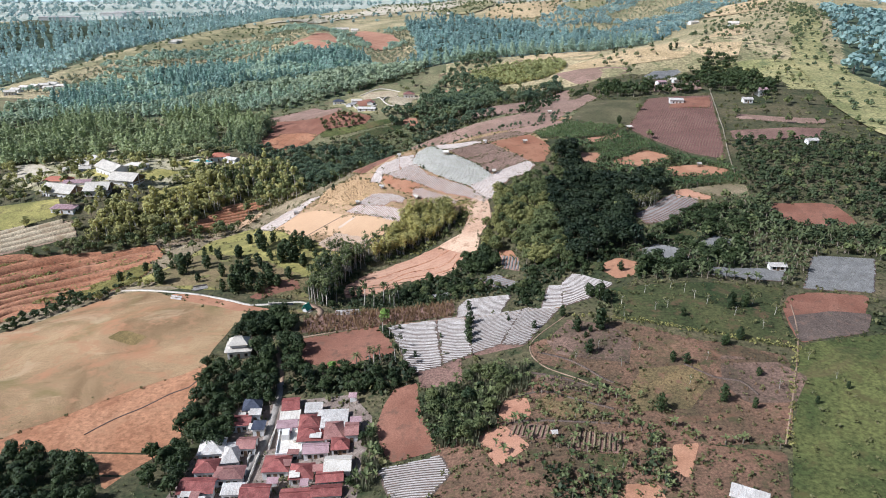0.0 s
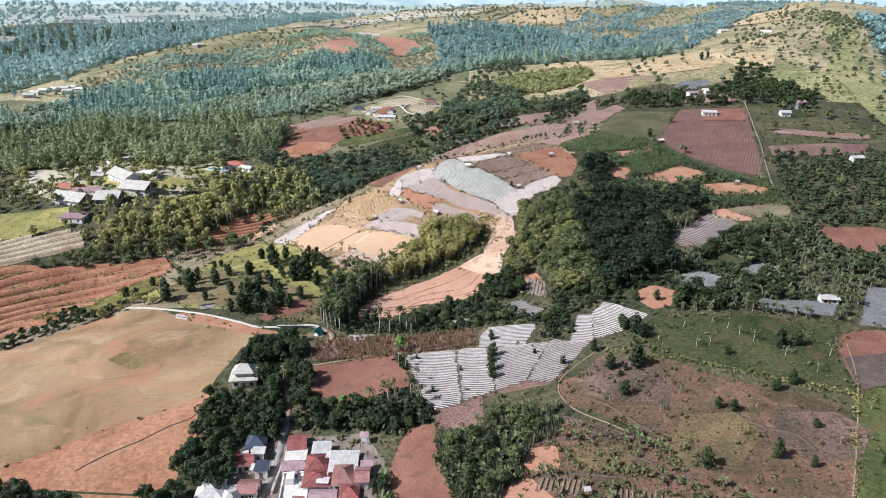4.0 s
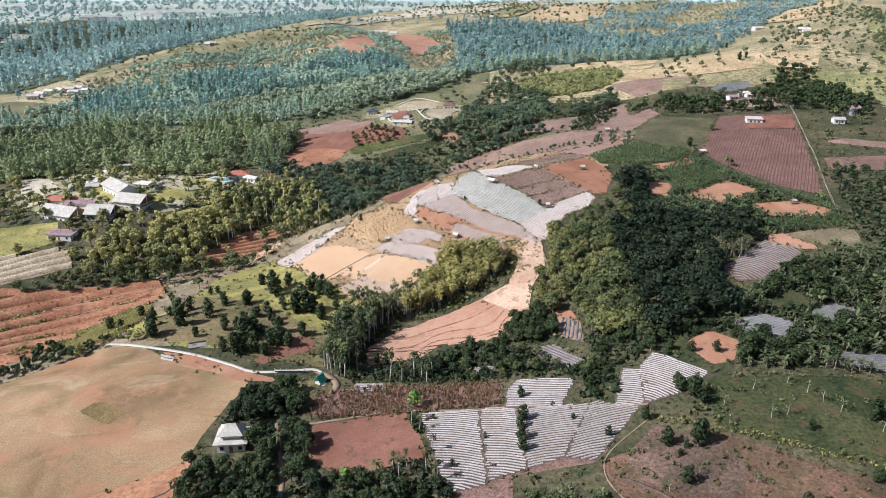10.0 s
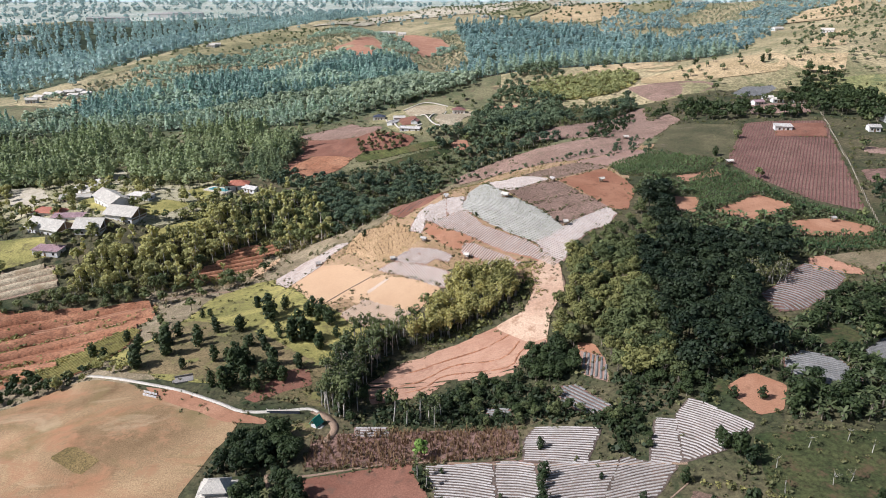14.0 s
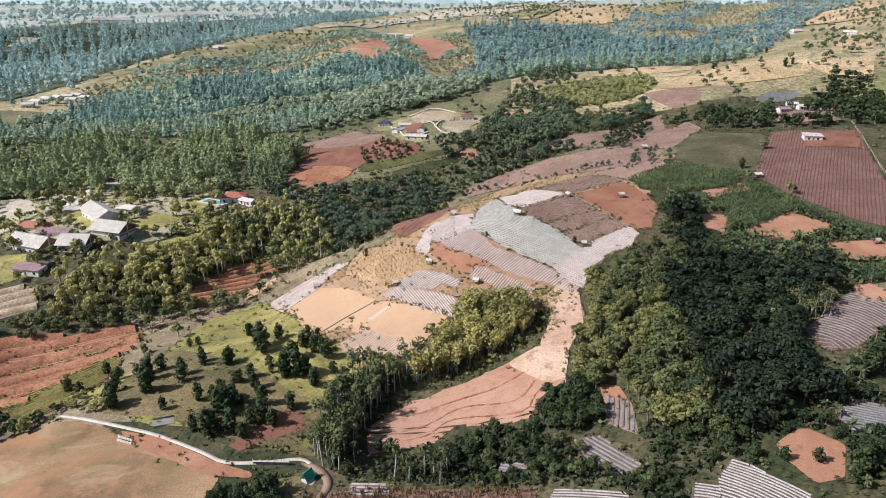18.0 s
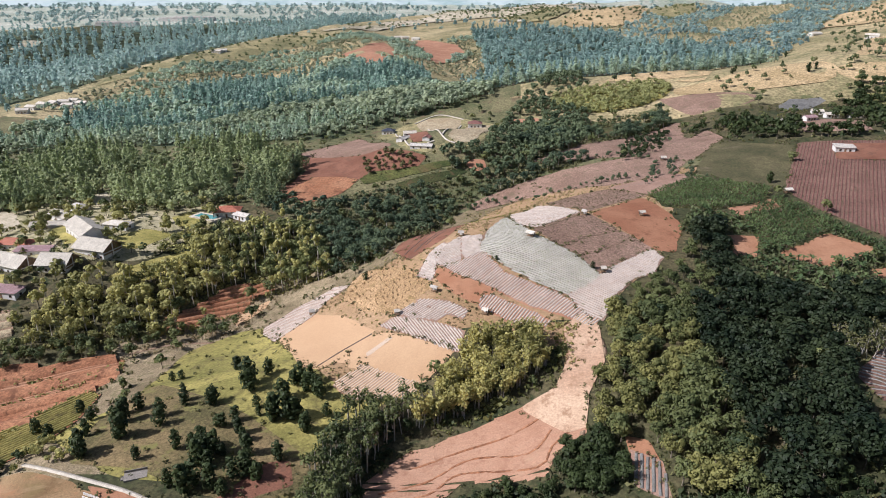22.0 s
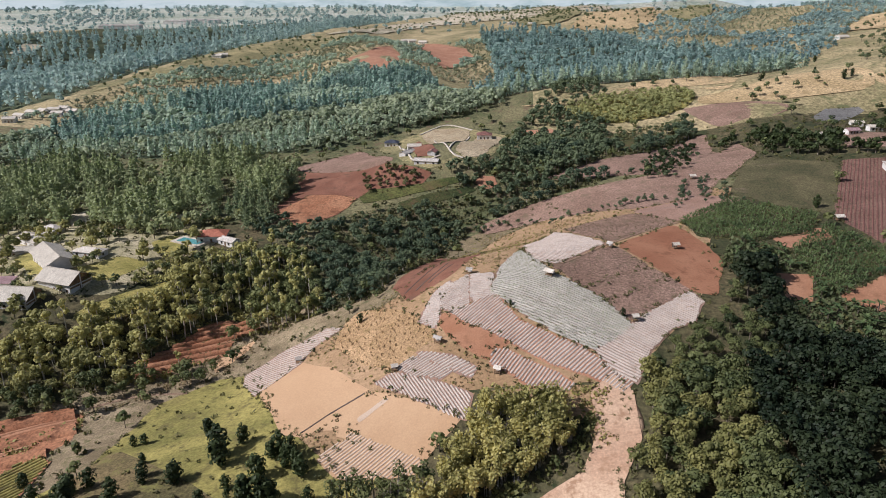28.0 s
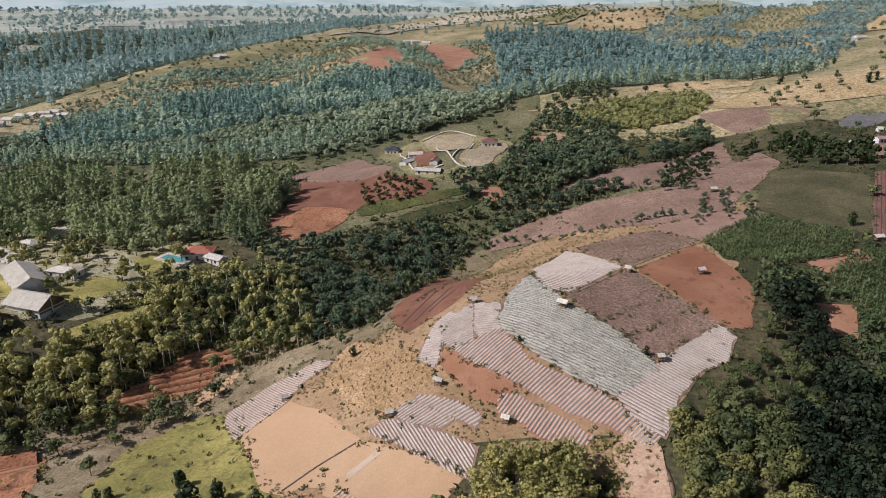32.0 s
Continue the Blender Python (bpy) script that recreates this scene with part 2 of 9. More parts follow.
LEAF_WEED = foliage("dry_weed_leaves", (0.14, 0.10, 0.05), (0.36, 0.28, 0.14))
LEAF_CROP = foliage("low_crop_leaves", (0.12, 0.085, 0.055), (0.24, 0.19, 0.12))
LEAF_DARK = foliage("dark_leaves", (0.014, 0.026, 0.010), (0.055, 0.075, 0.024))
# Deep green leaves, darkened further to paint in the shade over the wood.
LEAF_DEEP = foliage("shade_darkened_green_leaves", (0.009, 0.019, 0.009), (0.045, 0.060, 0.024))
LEAF_WOOD = foliage("dark_wood_leaves", (0.021, 0.041, 0.017), (0.142, 0.158, 0.056), through=0.2)
LEAF_YELLOW = foliage("yellow_green_leaves", (0.17, 0.175, 0.055), (0.56, 0.50, 0.185), through=0.35)
LEAF_PINE = foliage("pine_needles", (0.052, 0.104, 0.062), (0.41, 0.46, 0.235), through=0.4, stand_size=0.03)
LEAF_MEDLEY = foliage("mixed_wood_leaves", (0.080, 0.122, 0.060), (0.43, 0.46, 0.225), through=0.38, stand_size=0.03)
# Haze of the far slopes is mixed into this leaf colour.
LEAF_FAR = foliage("haze_tinted_forest_leaves", (0.20, 0.32, 0.335), (0.50, 0.62, 0.56), through=0.45, stand_size=0.010)
LEAF_RIDGE = foliage("olive_ridge_leaves", (0.055, 0.085, 0.050), (0.22, 0.25, 0.11), through=0.25)
LEAF_MAIZE = foliage("maize_leaves", (0.036, 0.073, 0.029), (0.165, 0.212, 0.082), through=0.25)
LEAF_LIME = foliage("pale_yellow_green_leaves", (0.17, 0.19, 0.075), (0.47, 0.47, 0.20), through=0.35)
# Ridge needles paled and blued: the colour carries distance haze.
LEAF_CREST = foliage("haze_tinted_ridge_needles", (0.125, 0.225, 0.195), (0.50, 0.59, 0.43), through=0.4, stand_size=0.02)
LEAF_RAVINE = foliage("deep_ravine_leaves", (0.030, 0.062, 0.043), (0.165, 0.205, 0.105), through=0.25)
LEAF_ORCHARD = foliage("orchard_leaves", (0.024, 0.044, 0.019), (0.118, 0.136, 0.057), through=0.2)
# Next two, needles and valley leaves: their blue is haze put into the colour.
LEAF_NAVY = foliage("haze_blued_pine_needles", (0.100, 0.195, 0.190), (0.42, 0.55, 0.46), through=0.45, stand_size=0.02)
LEAF_BLUE = foliage("haze_blued_valley_leaves", (0.115, 0.205, 0.21), (0.40, 0.53, 0.48), through=0.45, stand_size=0.012)
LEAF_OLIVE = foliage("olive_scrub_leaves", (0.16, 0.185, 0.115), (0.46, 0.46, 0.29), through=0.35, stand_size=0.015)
# Light broadleaf green, lifted further to take in some distance haze.
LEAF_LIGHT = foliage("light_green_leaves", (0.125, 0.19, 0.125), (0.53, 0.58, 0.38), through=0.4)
# Far hill leaves: most of the paleness is painted haze.
LEAF_HILL = foliage("haze_paled_hill_leaves", (0.25, 0.35, 0.36), (0.45, 0.55, 0.51), through=0.5, stand_size=0.006)
LEAF_BANANA = foliage("banana_leaves", (0.040, 0.066, 0.024), (0.185, 0.205, 0.080), through=0.25)
LEAF_REED = foliage("grey_green_reeds", (0.060, 0.070, 0.036), (0.24, 0.235, 0.135), through=0.25)
LEAF_DRY = foliage("dry_stalks", (0.105, 0.066, 0.036), (0.30, 0.195, 0.105))
LEAF_SCRUB = foliage("scrub_leaves", (0.036, 0.050, 0.017), (0.155, 0.148, 0.058))
TILE = surface("red_roof_tiles", (0.17, 0.046, 0.040), (0.33, 0.115, 0.095), 0.6, rough=0.7, bump=0.3, spots=(0.12, 0.058, 0.046), vary=0.3)
TILE_BROWN = surface("brown_roof_tiles", (0.22, 0.10, 0.085), (0.33, 0.17, 0.14), 0.5, rough=0.7, bump=0.3, spots=(0.16, 0.08, 0.07), vary=0.25)
TILE_ORANGE = surface("orange_roof_tiles", (0.38, 0.13, 0.08), (0.48, 0.19, 0.12), 0.5, rough=0.7, bump=0.3, vary=0.1)
SHEET = surface("grey_white_roof_sheet", (0.41, 0.375, 0.33), (0.60, 0.555, 0.50), 0.4, rough=0.72, bump=0.15, spots=(0.40, 0.31, 0.25), vary=0.12)
SHEET_CREAM = surface("cream_roof_sheet", (0.55, 0.49, 0.41), (0.68, 0.62, 0.53), 0.4, rough=0.5, bump=0.15, spots=(0.42, 0.36, 0.28), vary=0.1)
SHEET_MAUVE = surface("faded_mauve_roof", (0.30, 0.19, 0.19), (0.42, 0.28, 0.28), 0.5, rough=0.6, bump=0.2, vary=0.1)
SHEET_DARK = surface("dark_slate_roof", (0.045, 0.05, 0.07), (0.085, 0.09, 0.115), 0.5, rough=0.55, bump=0.2)
ROOF_GREY = surface("pale_grey_tile_roof", (0.43, 0.38, 0.31), (0.57, 0.515, 0.43), 0.3, rough=0.6, bump=0.2, spots=(0.34, 0.31, 0.26))
PLASTER = surface("white_plaster", (0.62, 0.59, 0.55), (0.78, 0.75, 0.71), 0.5, rough=0.85, bump=0.1, vary=0.08)
WOOD = surface("weathered_timber", (0.16, 0.10, 0.06), (0.27, 0.18, 0.11), 0.8, bump=0.3)
GLASS = surface("dark_window_glass", (0.02, 0.025, 0.03), (0.04, 0.045, 0.05), 1.0, rough=0.08, bump=0.0)
GREEN_PAINT = surface("green_painted_sheet", (0.05, 0.30, 0.20), (0.09, 0.40, 0.28), 0.8, rough=0.5, bump=0.1)
POOL = surface("pool_water", (0.085, 0.27, 0.28), (0.14, 0.35, 0.35), 0.5, rough=0.05, bump=0.05)
HILL_SOIL = surface("dry_hill_soil", (0.290, 0.185, 0.097), (0.417, 0.276, 0.159), 0.045, bump=0.2, spots=(0.263, 0.185, 0.090), grit=0.4)
GOLD_GRASS = surface("golden_dry_grass", (0.299, 0.190, 0.093), (0.459, 0.304, 0.165), 0.06, bump=0.35, spots=(0.250, 0.172, 0.072))
PALE_BED = surface("pale_dusty_beds", (0.50, 0.37, 0.27), (0.60, 0.465, 0.35), 0.2, bump=0.1, grit=0.25)
RIDGE_GREEN = surface("yellow_green_ridge", (0.16, 0.165, 0.060), (0.38, 0.325, 0.145), 0.02, bump=0.3, spots=(0.11, 0.13, 0.055))
MEADOW_WORN = surface("worn_meadow_grass", (0.105, 0.090, 0.038), (0.215, 0.155, 0.075), 0.05, bump=0.35, spots=(0.20, 0.185, 0.06))
SQUARE_GRASS = surface("faded_square_grass", (0.116, 0.087, 0.027), (0.231, 0.157, 0.063), 0.09, bump=0.3, spots=(0.094, 0.074, 0.025))
SOIL_SLOPE = surface("smooth_orange_soil", (0.315, 0.145, 0.072), (0.43, 0.225, 0.120), 0.03, bump=0.2, spots=(0.27, 0.125, 0.063), grit=0.5, tints=[((0.42, 0.235, 0.125), 0.04, 0.03)])
PLATEAU_GRASS = surface("dull_plateau_grass", (0.058, 0.058, 0.026), (0.135, 0.115, 0.058), 0.05, bump=0.35, spots=(0.10, 0.082, 0.044), tints=[((0.24, 0.165, 0.135), 0.035, 0.0)])
WEEDY_PINK = surface("weedy_red_soil", (0.085, 0.068, 0.031), (0.185, 0.128, 0.058), 0.06, bump=0.4, spots=(0.17, 0.095, 0.057))
PLOT_PINK = surface("pale_pink_soil", (0.375, 0.200, 0.125), (0.465, 0.275, 0.180), 0.05, bump=0.15, spots=(0.34, 0.18, 0.115), grit=0.3, detail_scale=50, tints=[((0.47, 0.31, 0.20), 0.05, 0.02)])
DRY_ROSE = surface("rosy_dry_rubble", (0.075, 0.053, 0.035), (0.200, 0.124, 0.090), 0.05, bump=0.4, spots=(0.075, 0.063, 0.032))
RIDGE_OLIVE = surface("olive_ridge_grass", (0.16, 0.15, 0.07), (0.36, 0.30, 0.15), 0.02, bump=0.3, spots=(0.12, 0.13, 0.06), detail_scale=40)
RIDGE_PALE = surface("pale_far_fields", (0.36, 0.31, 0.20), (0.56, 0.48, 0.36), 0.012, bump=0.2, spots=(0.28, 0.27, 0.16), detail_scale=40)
RIDGE = surface("dry_ridge_grass", (0.35, 0.255, 0.130), (0.55, 0.405, 0.230), 0.018, bump=0.3, spots=(0.29, 0.215, 0.105), detail_scale=40)
SOIL_DUST = surface("dusty_brown_soil", (0.205, 0.128, 0.092), (0.305, 0.198, 0.148), 0.05, bump=0.3, spots=(0.17, 0.125, 0.08))
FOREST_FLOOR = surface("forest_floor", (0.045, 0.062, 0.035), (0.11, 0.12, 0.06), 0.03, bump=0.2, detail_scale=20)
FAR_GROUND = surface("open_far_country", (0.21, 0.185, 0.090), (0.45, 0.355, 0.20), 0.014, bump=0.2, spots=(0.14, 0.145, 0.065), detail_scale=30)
# Far plain fields, their colour paled to paint in the distance haze.
PLAIN = surface("haze_paled_plain_fields", (0.30, 0.33, 0.25), (0.52, 0.51, 0.43), 0.004, bump=0.0, spots=(0.26, 0.31, 0.25), detail_scale=40)
YARD_PALE = surface("pale_bare_yard", (0.40, 0.335, 0.235), (0.58, 0.50, 0.375), 0.10, bump=0.2, spots=(0.31, 0.27, 0.16), grit=0.5)
LAWN = surface("sunlit_lawn", (0.252, 0.224, 0.062), (0.468, 0.386, 0.128), 0.07, bump=0.3, spots=(0.180, 0.174, 0.048))
YARD = surface("dry_yard_grass", (0.25, 0.225, 0.115), (0.52, 0.445, 0.29), 0.06, bump=0.3, spots=(0.20, 0.185, 0.075))


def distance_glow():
    """Hazy far distance: haze painted as a pale glow, with the faintest trace of hill lines."""
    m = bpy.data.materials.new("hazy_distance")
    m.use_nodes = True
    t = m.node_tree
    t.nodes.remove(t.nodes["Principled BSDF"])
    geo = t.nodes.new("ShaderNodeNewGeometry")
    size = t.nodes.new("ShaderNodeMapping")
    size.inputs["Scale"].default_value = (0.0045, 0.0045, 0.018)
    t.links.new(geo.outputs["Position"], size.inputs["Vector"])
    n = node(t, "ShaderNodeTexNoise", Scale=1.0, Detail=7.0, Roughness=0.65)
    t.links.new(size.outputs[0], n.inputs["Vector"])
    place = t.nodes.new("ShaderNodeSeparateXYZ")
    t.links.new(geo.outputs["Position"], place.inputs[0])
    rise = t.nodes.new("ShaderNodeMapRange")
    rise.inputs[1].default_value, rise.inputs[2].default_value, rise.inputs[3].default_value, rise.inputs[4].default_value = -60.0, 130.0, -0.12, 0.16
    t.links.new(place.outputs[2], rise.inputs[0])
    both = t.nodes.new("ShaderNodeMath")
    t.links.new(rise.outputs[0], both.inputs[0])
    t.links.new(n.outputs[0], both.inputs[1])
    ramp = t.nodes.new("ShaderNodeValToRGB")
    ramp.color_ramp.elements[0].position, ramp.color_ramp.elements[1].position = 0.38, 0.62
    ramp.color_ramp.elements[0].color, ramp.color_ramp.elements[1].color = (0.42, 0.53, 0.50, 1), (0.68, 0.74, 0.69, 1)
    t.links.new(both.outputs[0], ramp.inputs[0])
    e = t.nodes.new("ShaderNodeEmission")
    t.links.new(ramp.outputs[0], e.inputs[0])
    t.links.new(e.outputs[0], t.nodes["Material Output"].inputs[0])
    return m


DISTANCE = distance_glow()
YARD_EARTH = surface("trodden_yard_earth", (0.155, 0.112, 0.088), (0.27, 0.215, 0.175), 0.25, bump=0.25, spots=(0.12, 0.095, 0.07))
SOIL_PLOUGH = surface("dark_ploughed_soil", (0.135, 0.062, 0.050), (0.205, 0.100, 0.080), 0.08, bump=0.3, spots=(0.11, 0.065, 0.045))
DRY_BANK = surface("dry_weedy_bank", (0.17, 0.13, 0.075), (0.34, 0.265, 0.165), 0.08, bump=0.35, spots=(0.13, 0.12, 0.05))
SLOPE = surface("open_green_slope", (0.070, 0.085, 0.036), (0.21, 0.185, 0.095), 0.03, bump=0.35, spots=(0.15, 0.105, 0.065), detail_scale=24)
BANK = surface("scrubby_bank", (0.145, 0.115, 0.062), (0.26, 0.20, 0.12), 0.08, bump=0.35, spots=(0.10, 0.10, 0.045))


# the lie of the land
HILLS = [(-200, 210, 120, -13.3), (130, 420, 120, 8.6), (-350, 1050, 200, 28.1), (-110, 360, 35, -15.1), (-20, 360, 35, 14.6), (250, 630, 120, 25.7), (-50, 450, 35, -11.4), (-200, 390, 35, 8.8), (-20, 270, 35, -11.0), (-50, 150, 35, -7.9), (-170, 300, 35, -12.1), (70, 210, 35, 5.9), (-50, 540, 35, 14.9), (700, 700, 250, -24.2), (310, 330, 55, 9.8), (40, 390, 35, 5.8), (400, 950, 200, 19.3), (-140, 270, 35, 4.9), (-650, 900, 200, -8.9), (50, 1000, 200, -8.5), (220, 600, 35, -17.6), (-20, 480, 35, -8.2), (100, 570, 35, -7.2), (10, 300, 35, 3.4)]


# crest lines of the far country, x, y and height along each, with the fall of its sides
RIDGES = [
    ([(-620, 560, -6), (-430, 700, 15), (-430, 843, 25), (-412, 940, 34), (-385, 1092, 46), (-310, 1376, 56), (-130, 1706, 71), (60, 1900, 84), (500, 2200, 100)], 0.22),
    ([(-310, 1376, 56), (-200, 1050, 54), (-160, 900, 48), (-140, 800, 37)], 0.30),
    ([(-405, 930, 34), (-290, 800, 26), (-215, 730, 18)], 0.20),
    ([(-60, 610, 38), (-10, 665, 44), (60, 690, 50), (152, 700, 56), (227, 672, 66), (300, 700, 71), (380, 800, 78), (460, 960, 87), (540, 1150, 94)], 0.20),
    ([(-130, 1706, 70), (60, 1600, 80), (159, 1399, 83), (330, 1500, 88), (700, 1450, 104)], 0.12),
    ([(60, 1600, 79), (20, 1250, 56), (-10, 1000, 36)], 0.24),
    ([(159, 1399, 83), (250, 1180, 58), (270, 1000, 42)], 0.26),
    ([(560, 1480, 98), (440, 1250, 78), (360, 1050, 62)], 0.26),
]


def ease(v, a, b):
    u = np.clip((v - a) / (b - a), 0, 1)
    return u * u * (3 - 2 * u)


def far_land(x, y):
    """The far country: a plateau edge, valley floors and the ridges, run softly into one another."""
    front = (x + 1000) * 0.852 - (y - 1250) * 0.524
    layers = [42 - 82 * ease(front, 0, 420), 4 + 10 * np.tanh((x + 100) / 200)]
    for path, fall in RIDGES:
        crest = []
        for (x0, y0, h0), (x1, y1, h1) in zip(path, path[1:]):
            u = np.clip(((x - x0) * (x1 - x0) + (y - y0) * (y1 - y0)) / ((x1 - x0) ** 2 + (y1 - y0) ** 2), 0, 1)
            away = np.hypot(x - x0 - u * (x1 - x0), y - y0 - u * (y1 - y0))
            crest.append(h0 + (h1 - h0) * u - fall * (np.sqrt(away * away + 900) - 30))
        layers.append(np.max(crest, axis=0))
    top = np.max(layers, axis=0)
    z = top + 6 * np.log(sum(np.exp((layer - top) / 6) for layer in layers))
    return z + 2.5 * np.sin(x / 47 + 1.6 * np.sin(y / 63)) * np.sin(y / 55 - x / 120) + 1.2 * np.sin(x / 19 + y / 31) * np.sin(y / 23)


def height(x, y):
    """Ground level at plan places x, y."""
    x, y = np.asarray(x, float), np.asarray(y, float)
    z = 12 + 45 * np.tanh(x / 900) + 26 * np.tanh((y - 300) / 960)
    for cx, cy, r, h in HILLS:
        z = z + h * np.exp(-((x - cx) ** 2 + (y - cy) ** 2) / (2 * r * r))
    z = z + 0.25 * np.sin(x / 11 + 2 * np.sin(y / 17)) * np.sin(y / 13 + 1.5 * np.sin(x / 19))
    w = ease(y + 0.1 * np.abs(x), 590, 720)
    return z * (1 - w) + far_land(x, y) * w


def level(x, y):
    return float(height(x, y))


def mesh_of(name, verts, faces, mats, index=None, smooth=False):
    """A mesh from arrays of places and of quads, with its materials."""
    me = bpy.data.meshes.new(name)
    verts, faces = np.asarray(verts, np.float32), np.asarray(faces, np.int32)
    n, w = faces.shape
    me.vertices.add(len(verts))
    me.vertices.foreach_set("co", verts.ravel())
    me.loops.add(n * w)
    me.loops.foreach_set("vertex_index", faces.ravel())
    me.polygons.add(n)
    me.polygons.foreach_set("loop_start", np.arange(0, n * w, w, dtype=np.int32))
    me.polygons.foreach_set("loop_total", np.full(n, w, np.int32))
    for m in mats:
        me.materials.append(m)
    if index is not None:
        me.polygons.foreach_set("material_index", np.asarray(index, np.int32))
    if smooth:
        me.polygons.foreach_set("use_smooth", np.ones(n, bool))
    me.update(calc_edges=True)
    return me


def part(name, bm, material, parent=None, label=""):
    """One mesh object under a thing or a part, from a bmesh or a ready mesh."""
    if isinstance(bm, bmesh.types.BMesh):
        me = bpy.data.meshes.new(name)
        bm.to_mesh(me)
        bm.free()
        me.materials.append(material)
    else:
        me = bm
    ob = new(name, me)
    ob.parent = parent
    return tagged(ob, label) if label else ob


def root(name, x, y, z, turn, label, category, group="", kind=""):
    ob = new(name)
    ob.matrix_basis = pose(x, y, z, 0, 0, turn)
    ob.empty_display_size = 0.5
    return tagged(ob, label, category, group, kind)


def box(bm, x0, y0, z0, x1, y1, z1):
    v = [bm.verts.new(p) for p in ((x0, y0, z0), (x1, y0, z0), (x1, y1, z0), (x0, y1, z0), (x0, y0, z1), (x1, y0, z1), (x1, y1, z1), (x0, y1, z1))]
    for f in ((0, 3, 2, 1), (4, 5, 6, 7), (0, 1, 5, 4), (1, 2, 6, 5), (2, 3, 7, 6), (3, 0, 4, 7)):
        bm.faces.new([v[i] for i in f])
    return bm


def inside(poly, x, y):
    """Which of the places lie inside a plan outline."""
    x, y = np.asarray(x, float), np.asarray(y, float)
    hit = np.zeros(x.shape, bool)
    for (x0, y0), (x1, y1) in zip(poly, poly[1:] + poly[:1]):
        if y0 != y1:
            hit ^= ((y0 > y) != (y1 > y)) & (x < (x1 - x0) * (y - y0) / (y1 - y0) + x0)
    return hit


FAR_WOODS = {
    "slope_pines": [(-400, 650), (-372, 690), (-322, 738), (-275, 812), (-190, 850), (-111, 865), (-60, 770), (-110, 715), (-200, 690), (-320, 645)],
    "stream_valley": [(-520, 540), (-400, 650), (-320, 645), (-200, 690), (-110, 715), (-60, 770), (-20, 700), (-70, 640), (-135, 600), (-240, 590), (-340, 612), (-400, 570)],
    "upper_slope": [(-430, 700), (-425, 760), (-385, 870), (-330, 1040), (-240, 1140), (-60, 1180), (-45, 1050), (-30, 860), (-111, 865), (-190, 850), (-275, 812), (-322, 738), (-372, 690)],
    "blue_slope": [(-700, 700), (-1150, 1150), (-1080, 1350), (-760, 1760), (-500, 2250), (-340, 2300), (-340, 1480), (-440, 1130), (-460, 900), (-455, 790)],
    "dark_valley": [(-20, 715), (-60, 770), (-30, 860), (-45, 1050), (-70, 1250), (60, 1190), (150, 1110), (220, 1060), (235, 960), (240, 790), (190, 740), (80, 715)],
    "hill_woods": [(220, 1060), (150, 1110), (60, 1190), (120, 1290), (330, 1480), (640, 1460), (640, 1250), (470, 1140), (330, 960), (300, 880), (245, 800), (238, 960)],
    "right_valley": [(330, 560), (420, 760), (560, 1060), (900, 1200), (1000, 600), (500, 420), (350, 450)],
}


def wooded(x, y):
    """Where the far country is under forest."""
    near = np.sin(x / 60 + 1.7 * np.sin(y / 90)) + np.sin(y / 75 - x / 140) > -0.9
    far = np.sin(x / 130 + 1.7 * np.sin(y / 190)) + np.sin(y / 165 - x / 240) > -0.15
    return np.where(y < 1250, near, far)


# ground: one sheet, fine in the middle and wider towards the horizon
def stretch(start, step, end):
    out = [start]
    while abs(out[-1]) < abs(end):
        out.append(out[-1] + step)
        step *= 1.042
    return out


mid_x, mid_y = np.arange(-320, 321, 3.2), np.arange(90, 641, 3.2)
gx = np.array(stretch(-320, -2.2, -4700)[:0:-1] + list(mid_x) + stretch(320, 2.2, 4700)[1:])
gy = np.array([-400, -300, -200, -120, -60, -20, 10, 35, 55, 70, 82] + list(mid_y) + stretch(640, 2.2, 4800)[1:])
mx, my = np.meshgrid(gx, gy)
i = np.arange(len(gx) * len(gy)).reshape(len(gy), len(gx))
quads = np.stack([i[:-1, :-1], i[:-1, 1:], i[1:, 1:], i[1:, :-1]], -1).reshape(-1, 4)
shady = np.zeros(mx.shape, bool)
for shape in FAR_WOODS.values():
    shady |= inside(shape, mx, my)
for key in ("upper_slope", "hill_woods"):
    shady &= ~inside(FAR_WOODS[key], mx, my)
# Beyond 1850 m the ground takes the plain tone with haze painted in.
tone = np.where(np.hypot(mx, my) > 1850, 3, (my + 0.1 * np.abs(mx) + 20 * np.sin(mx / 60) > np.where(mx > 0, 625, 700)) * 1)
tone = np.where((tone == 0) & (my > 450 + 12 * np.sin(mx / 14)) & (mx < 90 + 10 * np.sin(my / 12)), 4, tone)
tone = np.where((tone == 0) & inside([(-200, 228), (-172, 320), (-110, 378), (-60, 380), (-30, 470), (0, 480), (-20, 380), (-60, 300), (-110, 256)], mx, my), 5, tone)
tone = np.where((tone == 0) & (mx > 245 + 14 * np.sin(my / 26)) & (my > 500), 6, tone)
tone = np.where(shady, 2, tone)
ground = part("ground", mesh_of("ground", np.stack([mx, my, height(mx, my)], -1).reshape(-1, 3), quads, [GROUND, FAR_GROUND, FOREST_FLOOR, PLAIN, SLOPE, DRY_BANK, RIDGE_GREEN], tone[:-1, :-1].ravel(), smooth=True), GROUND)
tagged(ground, "hilly scrub and grass ground of patchy green and brown", "ground", kind="structure")


